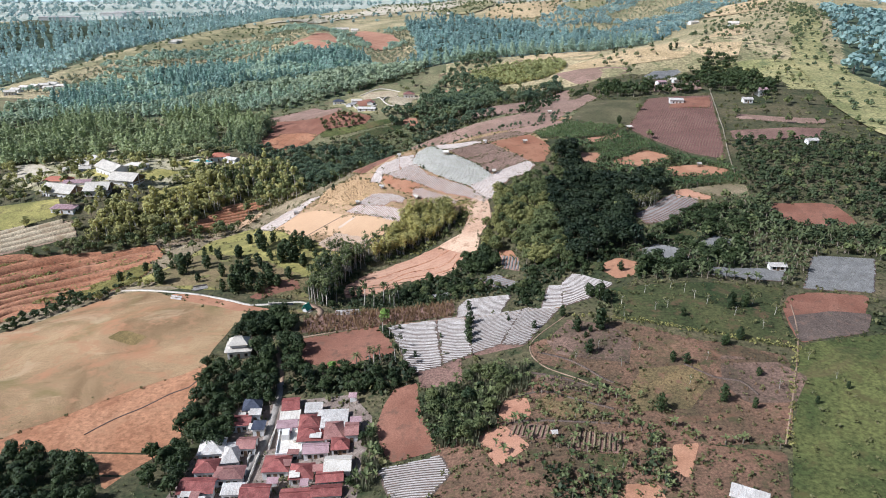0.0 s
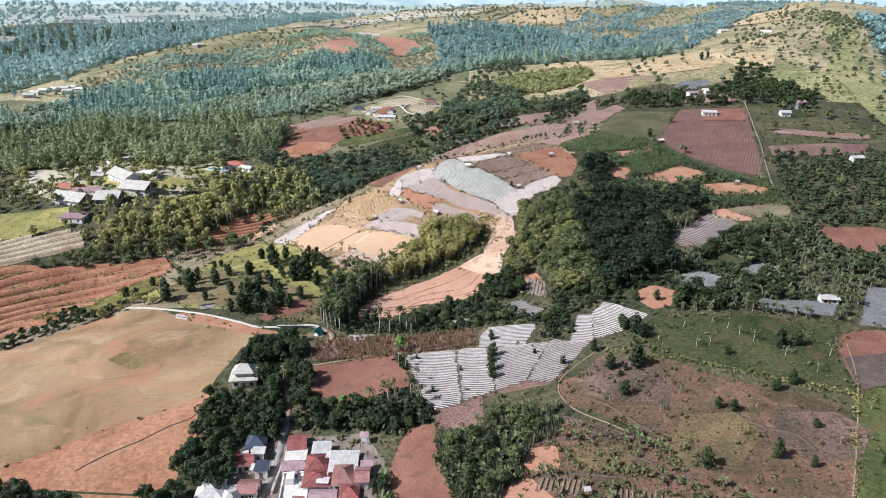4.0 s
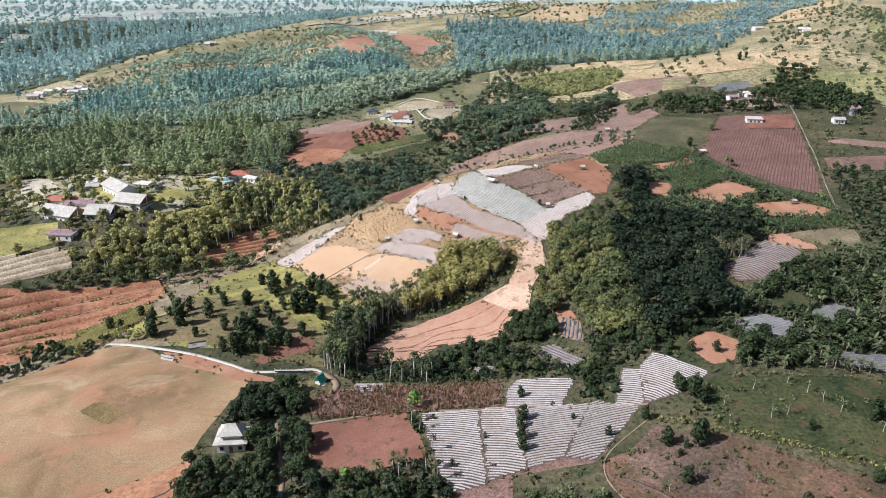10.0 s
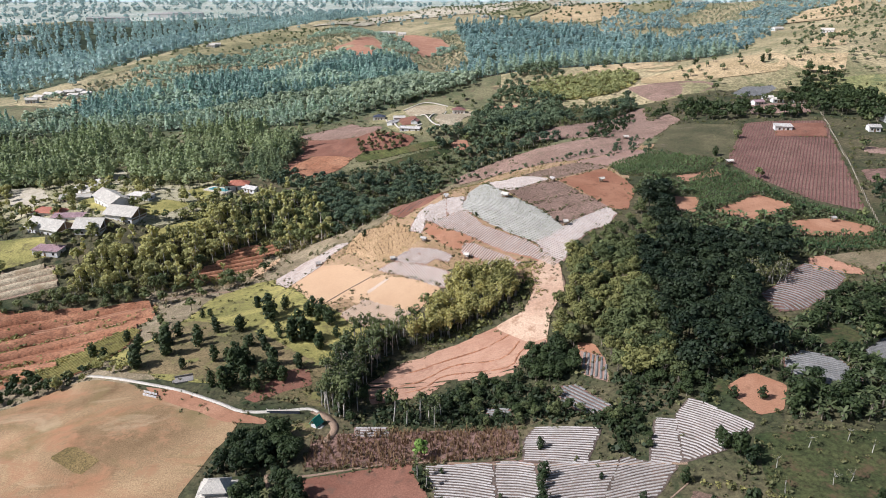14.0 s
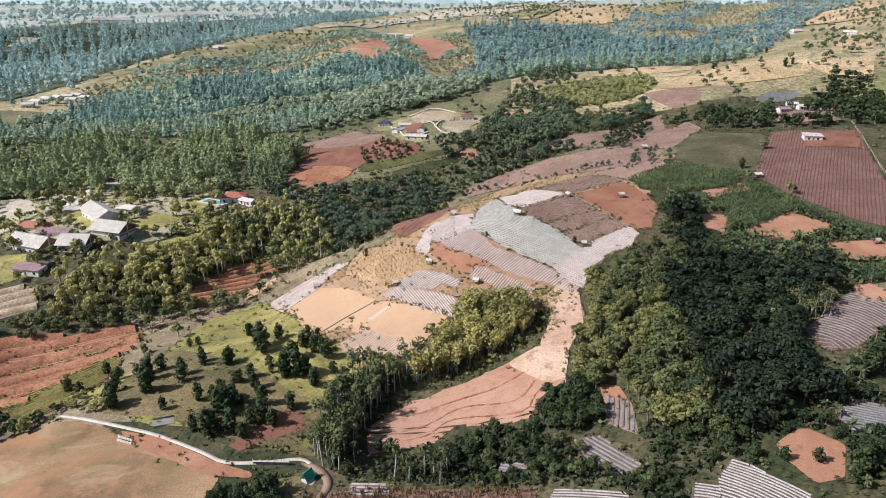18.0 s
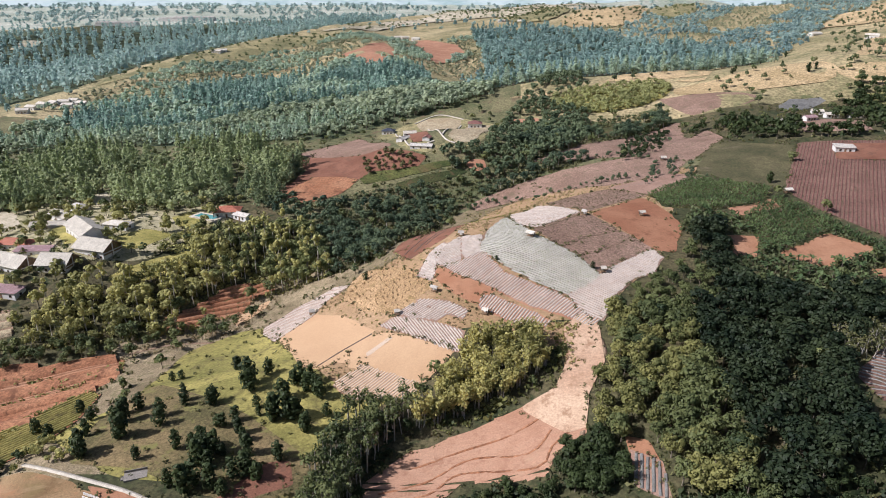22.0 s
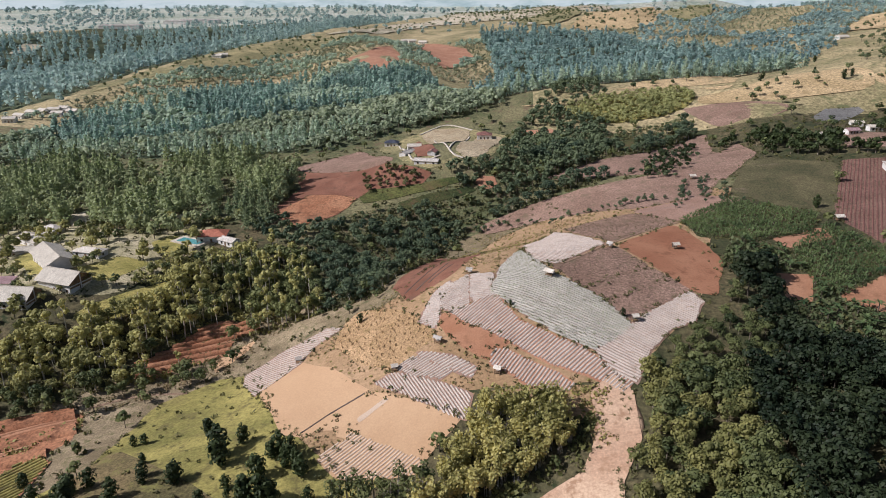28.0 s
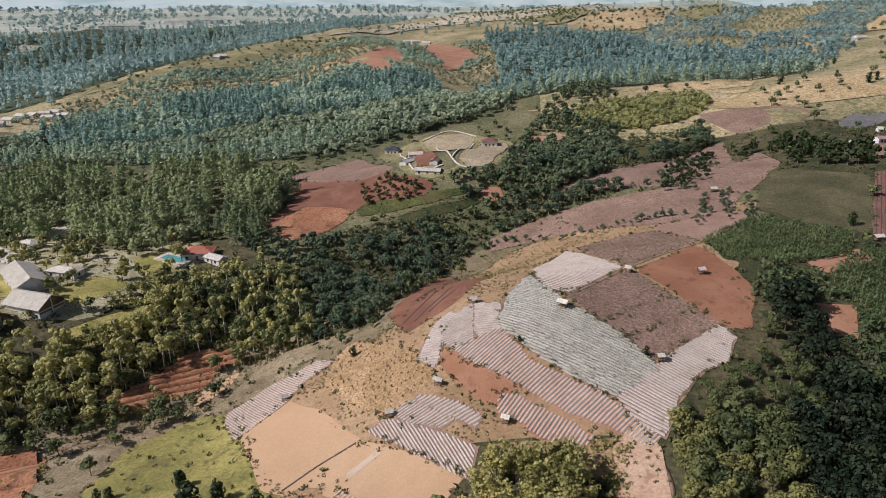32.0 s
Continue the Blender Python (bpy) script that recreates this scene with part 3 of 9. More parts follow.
def rough(poly, wobble, seed, trim=0.08):
    """A plan outline with its corners rounded and its edges made uneven."""
    rng = random.Random(seed)
    out = []
    for (x0, y0), (x1, y1) in zip(poly, poly[1:] + poly[:1]):
        d = math.hypot(x1 - x0, y1 - y0)
        n = max(2, int(d / (wobble * 7)))
        for k in range(n):
            u = trim + (1 - 2 * trim) * k / (n - 1)
            j = wobble if 0 < k < n - 1 else wobble * 0.4
            out.append((x0 + (x1 - x0) * u + rng.uniform(-j, j), y0 + (y1 - y0) * u + rng.uniform(-j, j)))
    return out


def spans(poly, turn, step):
    """Lines across an outline at the turn given: lists of (v, [(u0, u1), ...]), with the turn's cosine and sine."""
    c, s = math.cos(radians(turn)), math.sin(radians(turn))
    uv = [(x * c + y * s, -x * s + y * c) for x, y in poly]
    low, high = min(v for _, v in uv), max(v for _, v in uv)
    lines, v = [], low + 0.02
    while v < high:
        us = sorted(u0 + (v - v0) / (v1 - v0) * (u1 - u0) for (u0, v0), (u1, v1) in zip(uv, uv[1:] + uv[:1]) if (v0 > v) != (v1 > v))
        lines.append((v, list(zip(us[::2], us[1::2]))))
        v += step
    return lines, c, s


def drape(name, poly, material, lift, step=1.5):
    """A sheet of soil or grass that follows the ground inside an outline."""
    lines, c, s = spans(poly, 0, step)
    verts, faces, last = [], [], []
    n = max(2, int(max(q - p for _, a in lines for p, q in a) / (step * 4.0)))
    for v, a in lines:
        now = []
        for p, q in a:
            now.append(len(verts))
            verts += [(p + (q - p) * k / n, v) for k in range(n + 1)]
        if len(now) == len(last):
            for b, c0 in zip(last, now):
                faces += [(b + k, b + k + 1, c0 + k + 1, c0 + k) for k in range(n)]
        last = now
    p = np.array(verts)
    x, y = p[:, 0] * c - p[:, 1] * s, p[:, 0] * s + p[:, 1] * c
    return mesh_of(name, np.stack([x, y, height(x, y) + lift], -1), faces, [material], smooth=True)


def bed_rows(field, poly, turn, gap, width, tall, material, lift, name="planting_bed", bend=0.0, skip=0.0, seed=1, limit=300):
    """Raised beds in rows across a field, each an object of its own."""
    rng = random.Random(seed)
    lines, c, s = spans(poly, turn, gap)
    made = 0
    for v, pieces in lines:
        for u0, u1 in pieces:
            if u1 - u0 < 2.0 or rng.random() < skip or made > limit:
                continue
            u0, u1 = u0 + rng.uniform(0.2, 0.8), u1 - rng.uniform(0.2, 0.8)
            n = max(2, int((u1 - u0) / 3.5))
            u = np.linspace(u0, u1, n + 1)
            sway = bend * np.sin((u - u0) / max(6.0, u1 - u0) * math.pi) + 0.06 * np.sin(u * 0.9 + v)
            prof = ((-0.5, -0.02), (-0.34, 0.9), (0.0, 1.0), (0.34, 0.9), (0.5, -0.02))
            w = width * rng.uniform(0.9, 1.08)
            pu, pv, pz = [], [], []
            for o, h in prof:
                pu.append(u), pv.append(v + sway + o * w), pz.append(np.full(n + 1, h * tall))
            pu, pv, pz = np.array(pu), np.array(pv), np.array(pz)
            x, y = pu * c - pv * s, pu * s + pv * c
            z = height(x, y) + lift + pz
            i = np.arange(5 * (n + 1)).reshape(5, n + 1)
            q = np.stack([i[:-1, :-1], i[:-1, 1:], i[1:, 1:], i[1:, :-1]], -1).reshape(-1, 4)
            part(name, mesh_of(name, np.stack([x, y, z], -1).reshape(-1, 3), q, [material]), material, field)
            made += 1


KEEP, EDGES = [], []


def field(name, poly, material, label, category="field", lift=0.12, wobble=0.7, rows=None, clear=True, hedge=0.45):
    """A plot of land: a draped sheet of soil or grass, with beds in rows where it is planted."""
    shape = rough(poly, wobble, len(KEEP) + 3, 0.03 if rows else 0.08)
    far = max(y for _, y in poly) > 620
    ob = part(name, drape(name, shape, material, lift + (0.08 + max(0, (poly[0][1] - 720) / 450) if far else 0), 6.0 if far else 0.8), material)
    tagged(ob, label, category, kind="structure" if rows is None else "")
    if rows:
        turn, gap, width, tall, bed = rows[:5]
        bed_rows(ob, shape, turn, gap, width, tall, bed, lift, bend=rows[5] if len(rows) > 5 else 0.0, seed=len(KEEP))
    if clear:
        KEEP.append(shape)
    if not far and hedge:
        EDGES.append((shape, hedge))
    return ob


field("hill_base", [(-96.5, 349.5), (-86, 362.5), (-64, 367.5), (-42, 374), (-27, 462), (-7, 480), (22, 469), (56, 471), (91, 468), (74.5, 436.5), (58, 383.5), (54, 363), (41.5, 343), (22.5, 315.5), (19.5, 310.5), (22.5, 300.5), (17, 288.5), (11, 291.5), (10, 302), (-18.5, 315), (-23, 305), (-38.5, 292.5), (-58, 296), (-75.5, 313.5)], HILL_SOIL, "bare dusty hill between the plots", lift=0.05, hedge=0.2)
field("lower_slope", [(-3.5, 146), (10.5, 159.5), (27.5, 171), (53.5, 157.5), (63, 136.5), (82, 132.5), (73, 110.5), (-11, 120), (-0.5, 136)], DRY_PINK, "weedy red-brown slope of old terraces", lift=0.04, hedge=0, clear=False)
field("mulch_base", [(-20, 217), (8, 213.5), (39.5, 205), (25, 185.5), (9, 186), (-0.5, 182.5), (-9.5, 182)], SOIL_BROWN, "brown soil under the mulched beds", lift=0.06, hedge=0.15, wobble=0.4)
field("village_yard", [(-72, 130), (-22, 126), (-20, 164), (-28, 178), (-62, 180), (-70, 164)], YARD_EARTH, "trodden earth and concrete yards between houses", lift=0.05, hedge=0, clear=False)
field("slope_meadow", [(-97, 351.5), (-75.5, 313.5), (-58.5, 297.5), (-38.5, 291.5), (-47, 284), (-54.5, 275.5), (-64, 257), (-104, 254), (-141.5, 276), (-124, 294.5), (-125.5, 334.5), (-111, 352)], GRASS_YELLOW, "sloping yellow-green grass clearing dotted with small dark trees", lift=0.08)
field("tan_field", [(-219, 218), (-172.5, 233), (-136, 259.5), (-104.5, 248.5), (-75.5, 236), (-79.5, 215), (-81, 199), (-108, 181.5), (-130.5, 164.5), (-160.5, 147.5)], FIELD_DRY, "large worn sports field of dry tan grass", lift=0.1, hedge=0.25)
field("orange_slope", [(-162.5, 162), (-133, 168.5), (-110, 185.5), (-80.5, 204.5), (-77, 176.5), (-77.5, 161), (-85.5, 149.5), (-89.5, 142), (-99, 157), (-125, 155.5), (-150.5, 147)], SOIL_SLOPE, "bare rust-orange earth slope below the dry field", lift=0.04, hedge=0.06)
field("terrace_red", [(-210, 312), (-171, 322.5), (-146.5, 330), (-142, 315.5), (-156, 295.5), (-160.5, 269.5), (-172, 258), (-182, 240), (-231, 301)], SOIL_RUST, "stepped orange-red earth terraces with eroded edges", lift=0.09, rows=(36, 8.8, 6.6, 1.3, SOIL_RUST, 7.5))
field("meadow_low", [(-123, 260.5), (-128, 283), (-122.5, 307.5), (-99, 294), (-78.5, 281.5), (-60, 267.5), (-50, 262.5), (-52.5, 245.5), (-67.5, 247), (-82, 250.5), (-103, 259)], MEADOW_WORN, "olive-brown worn grass slope under small dark trees", lift=0.1, clear=False, hedge=0, wobble=1.4)
field("meadow_bare", [(-78.5, 246.5), (-74.5, 252.5), (-69.5, 263.5), (-63, 265.5), (-59.5, 256.5), (-67.5, 251), (-73.5, 245)], SOIL_RED, "bare red earth scars on the meadow slope", lift=0.13, clear=False, hedge=0, wobble=1.0)
field("road_bank", [(-112.5, 252.5), (-98.5, 249.5), (-89, 245), (-78, 240), (-68, 237.5), (-67.5, 235), (-79.5, 235), (-91.5, 240.5), (-106, 247)], SOIL_ORANGE, "bare orange bank below the concrete road", lift=0.12, hedge=0.3)
field("field_olive", [(-67, 233.5), (-52.5, 238.5), (-53, 231), (-59, 224.5), (-68, 220.5), (-72, 224)], MEADOW_WORN, "olive grass strip at the sports field edge", lift=0.11, clear=False, wobble=1.2)
field("mulch", [(-20.1, 216), (-2.6, 214.4), (-0, 183.6), (-9.8, 182)], SOIL_DARK, "silver plastic mulch beds in close parallel rows on brown soil", lift=0.12, wobble=0.25, hedge=0.1, rows=(-18, 0.9, 0.36, 0.22, MULCH, 0.6))
field("mulch", [(-2.5, 214.6), (7.9, 211.9), (9.5, 187.2), (-0.4, 184.4)], SOIL_DARK, "silver plastic mulch beds in close parallel rows on brown soil", lift=0.12, wobble=0.25, hedge=0.1, rows=(-18, 0.9, 0.36, 0.22, MULCH, 0.4))
field("mulch", [(8, 212), (27.7, 208.8), (18.3, 189.1), (9.1, 186.9)], SOIL_DARK, "silver plastic mulch beds in close parallel rows on brown soil", lift=0.12, wobble=0.25, hedge=0.1, rows=(1, 0.9, 0.36, 0.22, MULCH, 0.3))
field("mulch", [(27.3, 210.1), (39.7, 204.7), (25.7, 186.5), (18.4, 189.2)], SOIL_DARK, "silver plastic mulch beds in close parallel rows on brown soil", lift=0.12, wobble=0.25, hedge=0.1, rows=(7, 0.9, 0.36, 0.22, MULCH, 0.3))
field("mulch", [(5.1, 222.1), (8.3, 227.5), (25.1, 222.3), (19.8, 209), (4.5, 213.2)], SOIL_DARK, "silver plastic mulch beds in close parallel rows on brown soil", lift=0.12, wobble=0.25, hedge=0.1, rows=(-18, 0.9, 0.36, 0.22, MULCH, 0.3))
field("mulch", [(37.7, 222.6), (43, 220.8), (40.4, 205), (32.9, 205.6)], SOIL_DARK, "silver plastic mulch beds in close parallel rows on brown soil", lift=0.12, wobble=0.25, hedge=0.1, rows=(-26, 0.9, 0.36, 0.22, MULCH, 0.2))
field("mulch", [(48, 229.7), (59.6, 214.9), (50.2, 207.1), (40, 204.9), (42.6, 222.7)], SOIL_DARK, "silver plastic mulch beds in close parallel rows on brown soil", lift=0.12, wobble=0.25, hedge=0.1, rows=(-46, 0.9, 0.36, 0.22, MULCH, 0.5))
field("mulch", [(-17.1, 141.9), (-0.2, 143), (2, 135.4), (-2.8, 127.5), (-12.8, 128.1)], SOIL_DARK, "silver plastic mulch beds in close parallel rows on brown soil", lift=0.12, wobble=0.25, hedge=0.1, rows=(-4, 0.9, 0.36, 0.22, MULCH, 0.3))
field("mulch", [(139.5, 237), (161.5, 233), (146, 207), (122.5, 209.5)], SOIL_DARK, "silver plastic mulch beds in close parallel rows on brown soil", lift=0.12, wobble=0.25, hedge=0.1, rows=(-10, 0.9, 0.46, 0.28, MULCH_GREY, 0.3))
field("mulch", [(101, 250.5), (110.5, 259), (117, 253.5), (111, 244.5), (98, 245)], SOIL_DARK, "silver plastic mulch beds in close parallel rows on brown soil", lift=0.12, wobble=0.25, hedge=0.1, rows=(-12, 0.9, 0.46, 0.28, MULCH_GREY, 0.2))
field("mulch", [(94.5, 225.5), (124, 225), (118, 214.5), (95, 218)], SOIL_DARK, "silver plastic mulch beds in close parallel rows on brown soil", lift=0.12, wobble=0.25, hedge=0.1, rows=(-5, 0.9, 0.46, 0.28, MULCH_GREY, 0.2))
field("mulch", [(77, 246), (85, 251), (92.5, 245), (93, 232), (81, 232), (74.5, 237.5)], SOIL_BROWN, "grey plastic mulch beds beside the scrub", lift=0.12, wobble=0.35, rows=(-25, 1.15, 0.8, 0.28, MULCH_GREY))
field("stalk_plot", [(-52.5, 229.5), (-31, 233.5), (4, 228.5), (4, 214.5), (-21, 216.5), (-51.5, 215.5)], SOIL_BROWN, "brown plot of dry standing maize stalks", lift=0.09)
field("red_plot", [(-51.5, 212.5), (-23.5, 218.5), (-15, 195.5), (-38, 191.5), (-47.5, 199)], SOIL_RED, "bare red-brown ploughed plot near the houses", lift=0.1)
field("red_strip", [(-14.5, 176.5), (-7.5, 177), (-6, 161), (-1.5, 145), (-14, 143.5), (-19, 159), (-17.5, 169.5)], SOIL_RED, "bare red soil strip beside the village", lift=0.1)
field("brown_strip", [(-8.5, 184.5), (5.5, 185), (6, 173), (-6.5, 173.5)], SOIL_BROWN, "bare brown soil strip below the mulched beds", lift=0.1)
field("dry_meadow", [(27, 187), (53.5, 192.5), (77, 178.5), (100.5, 170), (83.5, 134.5), (63, 136.5), (53.5, 157.5), (28, 176)], DRY_PINK, "dry pinkish-brown grass pasture with scattered trees", lift=0.08)
field("meadow_olive", [(49, 156.5), (55.5, 167), (72.5, 168.5), (73, 157), (62, 147.5), (51, 149)], WEEDY_PINK, "olive patch in the dry pasture", lift=0.11, clear=False, hedge=0, wobble=2.2)
field("meadow_rose", [(32.5, 187), (40, 197), (52, 190.5), (58, 179.5), (53.5, 170), (44, 174), (35, 178)], DRY_ROSE, "bare rosy rubble patch in the dry pasture", lift=0.11, clear=False, hedge=0.1, wobble=2.2)
field("meadow_dry", [(79.5, 171), (95, 168.5), (100.5, 162), (91, 149), (79, 152), (75.5, 160)], DRY_ROSE, "worn dusty patch in the dry pasture", lift=0.11, clear=False, hedge=0, wobble=2.5)
field("green_meadow", [(58, 213), (77.5, 213.5), (117.5, 211), (108.5, 196), (104, 174.5), (87.5, 179), (55.5, 193)], GRASS, "green grass pasture with thin pale-trunked trees", lift=0.09)
field("brown_plot", [(115.5, 204.5), (125, 208), (143, 205), (129, 182), (105.5, 176.5), (109, 195.5)], SOIL_RED, "bare red and brown soil plot beside the pasture", lift=0.1)
field("brown_low", [(108.5, 191), (124.5, 195), (137, 193), (129, 182), (105.5, 176.5)], SOIL_DARK, "bare dark grey-brown soil below red earth", lift=0.14, hedge=0.1)
field("green_right", [(105.5, 175.5), (135, 182), (150.5, 172), (123, 108), (73, 110.5), (84.5, 135)], PASTURE, "wide green grass pasture with few shrubs", lift=0.09)
field("red", [(17, 161), (24, 160), (24, 153), (17, 153.5)], SOIL_PINK, "small bare pink soil terrace", lift=0.12)
field("red", [(8.5, 147.5), (16, 151), (22.5, 141.5), (13.5, 135)], SOIL_PINK, "bare pink soil patch below the trees", lift=0.12)
field("terrace_dry", [(27.5, 172), (50, 156), (51, 138), (43, 126.5), (30, 128), (26.5, 152)], DRY_PINK, "overgrown dry terraces with banana clumps", lift=0.08)
field("dry_streak", [(27.5, 172), (35, 166.5), (42.5, 161.5), (41, 159), (33, 163), (27, 168.5)], DRY_ROSE, "pale dry grass streak across the terraces", lift=0.1, clear=False)
field("dry_patch", [(27.5, 161), (43, 157.5), (39.5, 149), (26.5, 152)], WEEDY_PINK, "dry straw-coloured terrace among bananas", lift=0.1, clear=False)
field("red", [(17, 161), (23.5, 161), (23, 152), (14.5, 153.5)], SOIL_PINK, "bare pink soil terrace edged by weeds", lift=0.12)
field("bed_terrace", [(33, 145), (46.5, 142), (43, 135), (30.5, 138.5)], SOIL_BROWN, "small terrace of narrow weedy crop beds", lift=0.12, rows=(75, 1.25, 0.6, 0.4, BANK))
field("bed", [(38, 136), (45, 134), (42.5, 128), (36, 129.5)], GRASS, "small green bed beside the crop terrace", lift=0.12)
field("bed", [(18.5, 151), (29, 148), (27.5, 143), (17, 146)], SOIL_BROWN, "short terrace of narrow crop beds", lift=0.12, rows=(72, 1.25, 0.6, 0.35, BANK))
field("orange", [(56.5, 137.5), (63, 137.5), (57, 126), (53.5, 127)], SOIL_ORANGE, "small bare orange soil patch", lift=0.12)
field("orange", [(42.5, 125.5), (49.5, 124.5), (50, 112.5), (36, 114)], SOIL_ORANGE, "bare orange soil patch at the slope foot", lift=0.12)
field("red_right", [(146.5, 291.5), (170, 291), (175, 287), (172.5, 262), (141.5, 268)], SOIL_RED, "bare red soil plot between scrubland", lift=0.12)
field("olive_plot", [(90.5, 260.5), (102.5, 268), (106.5, 258.5), (98, 248.5), (89, 252.5)], GRASS, "small olive green grass plot in scrub", lift=0.12)
field("orange_patch", [(58.5, 233.5), (66.5, 239.5), (73, 232), (68, 220.5), (61.5, 219), (58.5, 227.5)], SOIL_ORANGE, "bare orange-tan soil patch beside mulched beds", lift=0.12)
field("green_patch", [(52, 231.5), (56.5, 237.5), (60, 235.5), (57, 228)], GRASS, "small green grass patch beside the bare soil", lift=0.12)
field("grey_plot", [(86, 287.5), (109, 310), (119.5, 299), (105.5, 284), (96.5, 276), (87, 274.5)], SOIL_BROWN, "brown terraced plot with thin grey mulch beside the dark wood", lift=0.12, rows=(-52, 1.6, 0.45, 0.22, MULCH_GREY, 2.0))
field("tan_neck", [(-2, 283.5), (8, 288.5), (12.5, 299.5), (11.5, 311), (17, 317), (22, 311.5), (22.5, 296.5), (16.5, 283.5), (15, 272), (9.5, 271.5)], NECK, "bare pale earth saddle leading up to the hill plots", lift=0.3, wobble=1.0)
field("pink_plot", [(-42.5, 259.5), (-32.5, 271), (-14, 279), (3, 285), (11, 292), (13.5, 310), (19.5, 307.5), (20.5, 298), (16, 287.5), (15, 270.5), (7, 266), (4, 257.5), (-17, 260), (-22.5, 252.5), (-39.5, 247.5)], PLOT_PINK, "curved bare pink ploughed plot between two woods", lift=0.12, rows=(12, 2.2, 1.2, 0.12, PLOT_PINK))
field("orange", [(23.5, 267.5), (29, 264.5), (31, 254.5), (24, 256)], SOIL_ORANGE, "small bare ochre terrace below the dark wood", lift=0.12)
field("mulch", [(14.5, 246), (21, 245.5), (29, 231.5), (27.5, 228), (21, 229.5), (16.5, 238)], SOIL_BROWN, "narrow grey mulch beds among dark shrubs", lift=0.12, wobble=0.3, rows=(-56, 1.2, 0.75, 0.25, MULCH_GREY))
field("mulch", [(-4.5, 241.5), (2.5, 239), (3, 234), (-4.5, 236.5)], SOIL_BROWN, "tiny patch of grey mulch beds among trees", lift=0.12, wobble=0.2, rows=(-29, 1.2, 0.75, 0.25, MULCH_GREY))
field("mulch", [(-42, 235.5), (-32, 235.5), (-30.5, 229.5), (-41, 229.5)], SOIL_BROWN, "short white mulch beds beside the road bend", lift=0.12, wobble=0.2, rows=(-1, 1.3, 0.7, 0.25, MULCH))
field("wood_terrace", [(24, 262.5), (31, 256.5), (30, 242.5), (23.5, 249.5)], SOIL_MAUVE, "small striped terrace among the dark trees", lift=0.12, rows=(80, 1.3, 0.8, 0.25, MULCH_GREY))
field("tan_plot", [(-91, 337.6), (-79.5, 348.1), (-51.5, 321.1), (-47.7, 318), (-64.8, 304.1), (-72, 306.3)], SOIL_TAN, "bare pale tan ploughed plot on the hill", hedge=0.4, lift=0.13, wobble=0.4)
field("tan_plot", [(-43.7, 317), (-21.8, 306.8), (-31.2, 294.5), (-57.6, 304.9), (-50, 309.1)], SOIL_TAN, "bare tan plot with fine ploughed lines on the hill", hedge=0.4, lift=0.13, wobble=0.4)
field("tan_plot", [(-49.2, 318.9), (-42.2, 316.4), (-49, 307.9), (-56.2, 305.1), (-51.6, 306), (-64.7, 303.7)], SOIL_TAN, "bare tan strip between the tan plots", hedge=0.4, lift=0.14, wobble=0.3)
field("pale_bed", [(-51.2, 309.6), (-47.4, 313), (-43.9, 316), (-42.9, 314.9), (-46.5, 311.7), (-50.1, 308.2)], PALE_BED, "narrow pale bed between the tan plots", hedge=0, lift=0.18, wobble=0.15, clear=False)
field("mulch", [(-59.1, 296.4), (-51.2, 305.5), (-30.4, 295.9), (-32.5, 291.7), (-51.8, 290.2)], SOIL_TAN, "pale mulch beds at the foot of the tan plots", hedge=0.4, lift=0.13, wobble=0.4, rows=(47, 0.95, 0.6, 0.2, PALE_BED))
field("mulch", [(-98.7, 344.6), (-100.9, 351.7), (-91.4, 361.2), (-75.4, 367.4), (-66.1, 360.4), (-75.3, 355.4), (-78.3, 345.6), (-85.4, 338), (-89.5, 332.1)], SOIL_MAUVE, "pale grey mulch beds on the hill edge", hedge=0.4, lift=0.13, wobble=0.4, rows=(-46, 0.78, 0.5, 0.2, MULCH_MAUVE))
field("mulch", [(-48.8, 321.5), (-44.1, 324.4), (-34.7, 320.7), (-19.1, 313), (-20.4, 305.3), (-26.9, 308.3), (-37.4, 314.8)], SOIL_MAUVE, "curved dusty mulch beds above the tan plots", hedge=0.4, lift=0.13, wobble=0.4, rows=(-55, 0.75, 0.5, 0.2, MULCH_MAUVE))
field("dry_terrace", [(-67.8, 348.2), (-68.3, 360.7), (-63.7, 368.2), (-45.4, 353.1), (-37.4, 342.5), (-31.4, 334.4), (-36, 330.4), (-42.9, 324.5), (-55.5, 331.4)], GOLD_GRASS, "dry grass terraces on the hill brow", hedge=0.4, lift=0.11)
field("mulch", [(-43.4, 325.1), (-37.5, 328.4), (-29.1, 323.2), (-25.1, 320.5), (-28.9, 318.1), (-38.4, 321.3)], SOIL_MAUVE, "small dusty mulch beds beside dry grass", hedge=0.4, lift=0.13, wobble=0.4, rows=(27, 0.85, 0.55, 0.25, MULCH_MAUVE))
field("mulch", [(-15.2, 326.3), (-10.8, 326.3), (-4.1, 321.7), (2.9, 318.2), (7.4, 314.3), (6.6, 311.3), (0.9, 310.7), (-4.9, 313.3), (-9, 316.9), (-15.9, 321.1)], SOIL_PINK, "curved strip of mauve mulch beds", hedge=0.4, lift=0.13, wobble=0.4, rows=(56, 1.0, 0.7, 0.25, MULCH_MAUVE))
field("orange_top", [(-30.9, 343.6), (-24.5, 337.6), (-16.6, 333.2), (-9.2, 328.7), (-13, 324.9), (-16.5, 322.5), (-23.5, 327.9), (-29.2, 334), (-31.8, 338.8)], SOIL_ORANGE, "bare orange soil between mulched beds", hedge=0.4, lift=0.13, wobble=0.4)
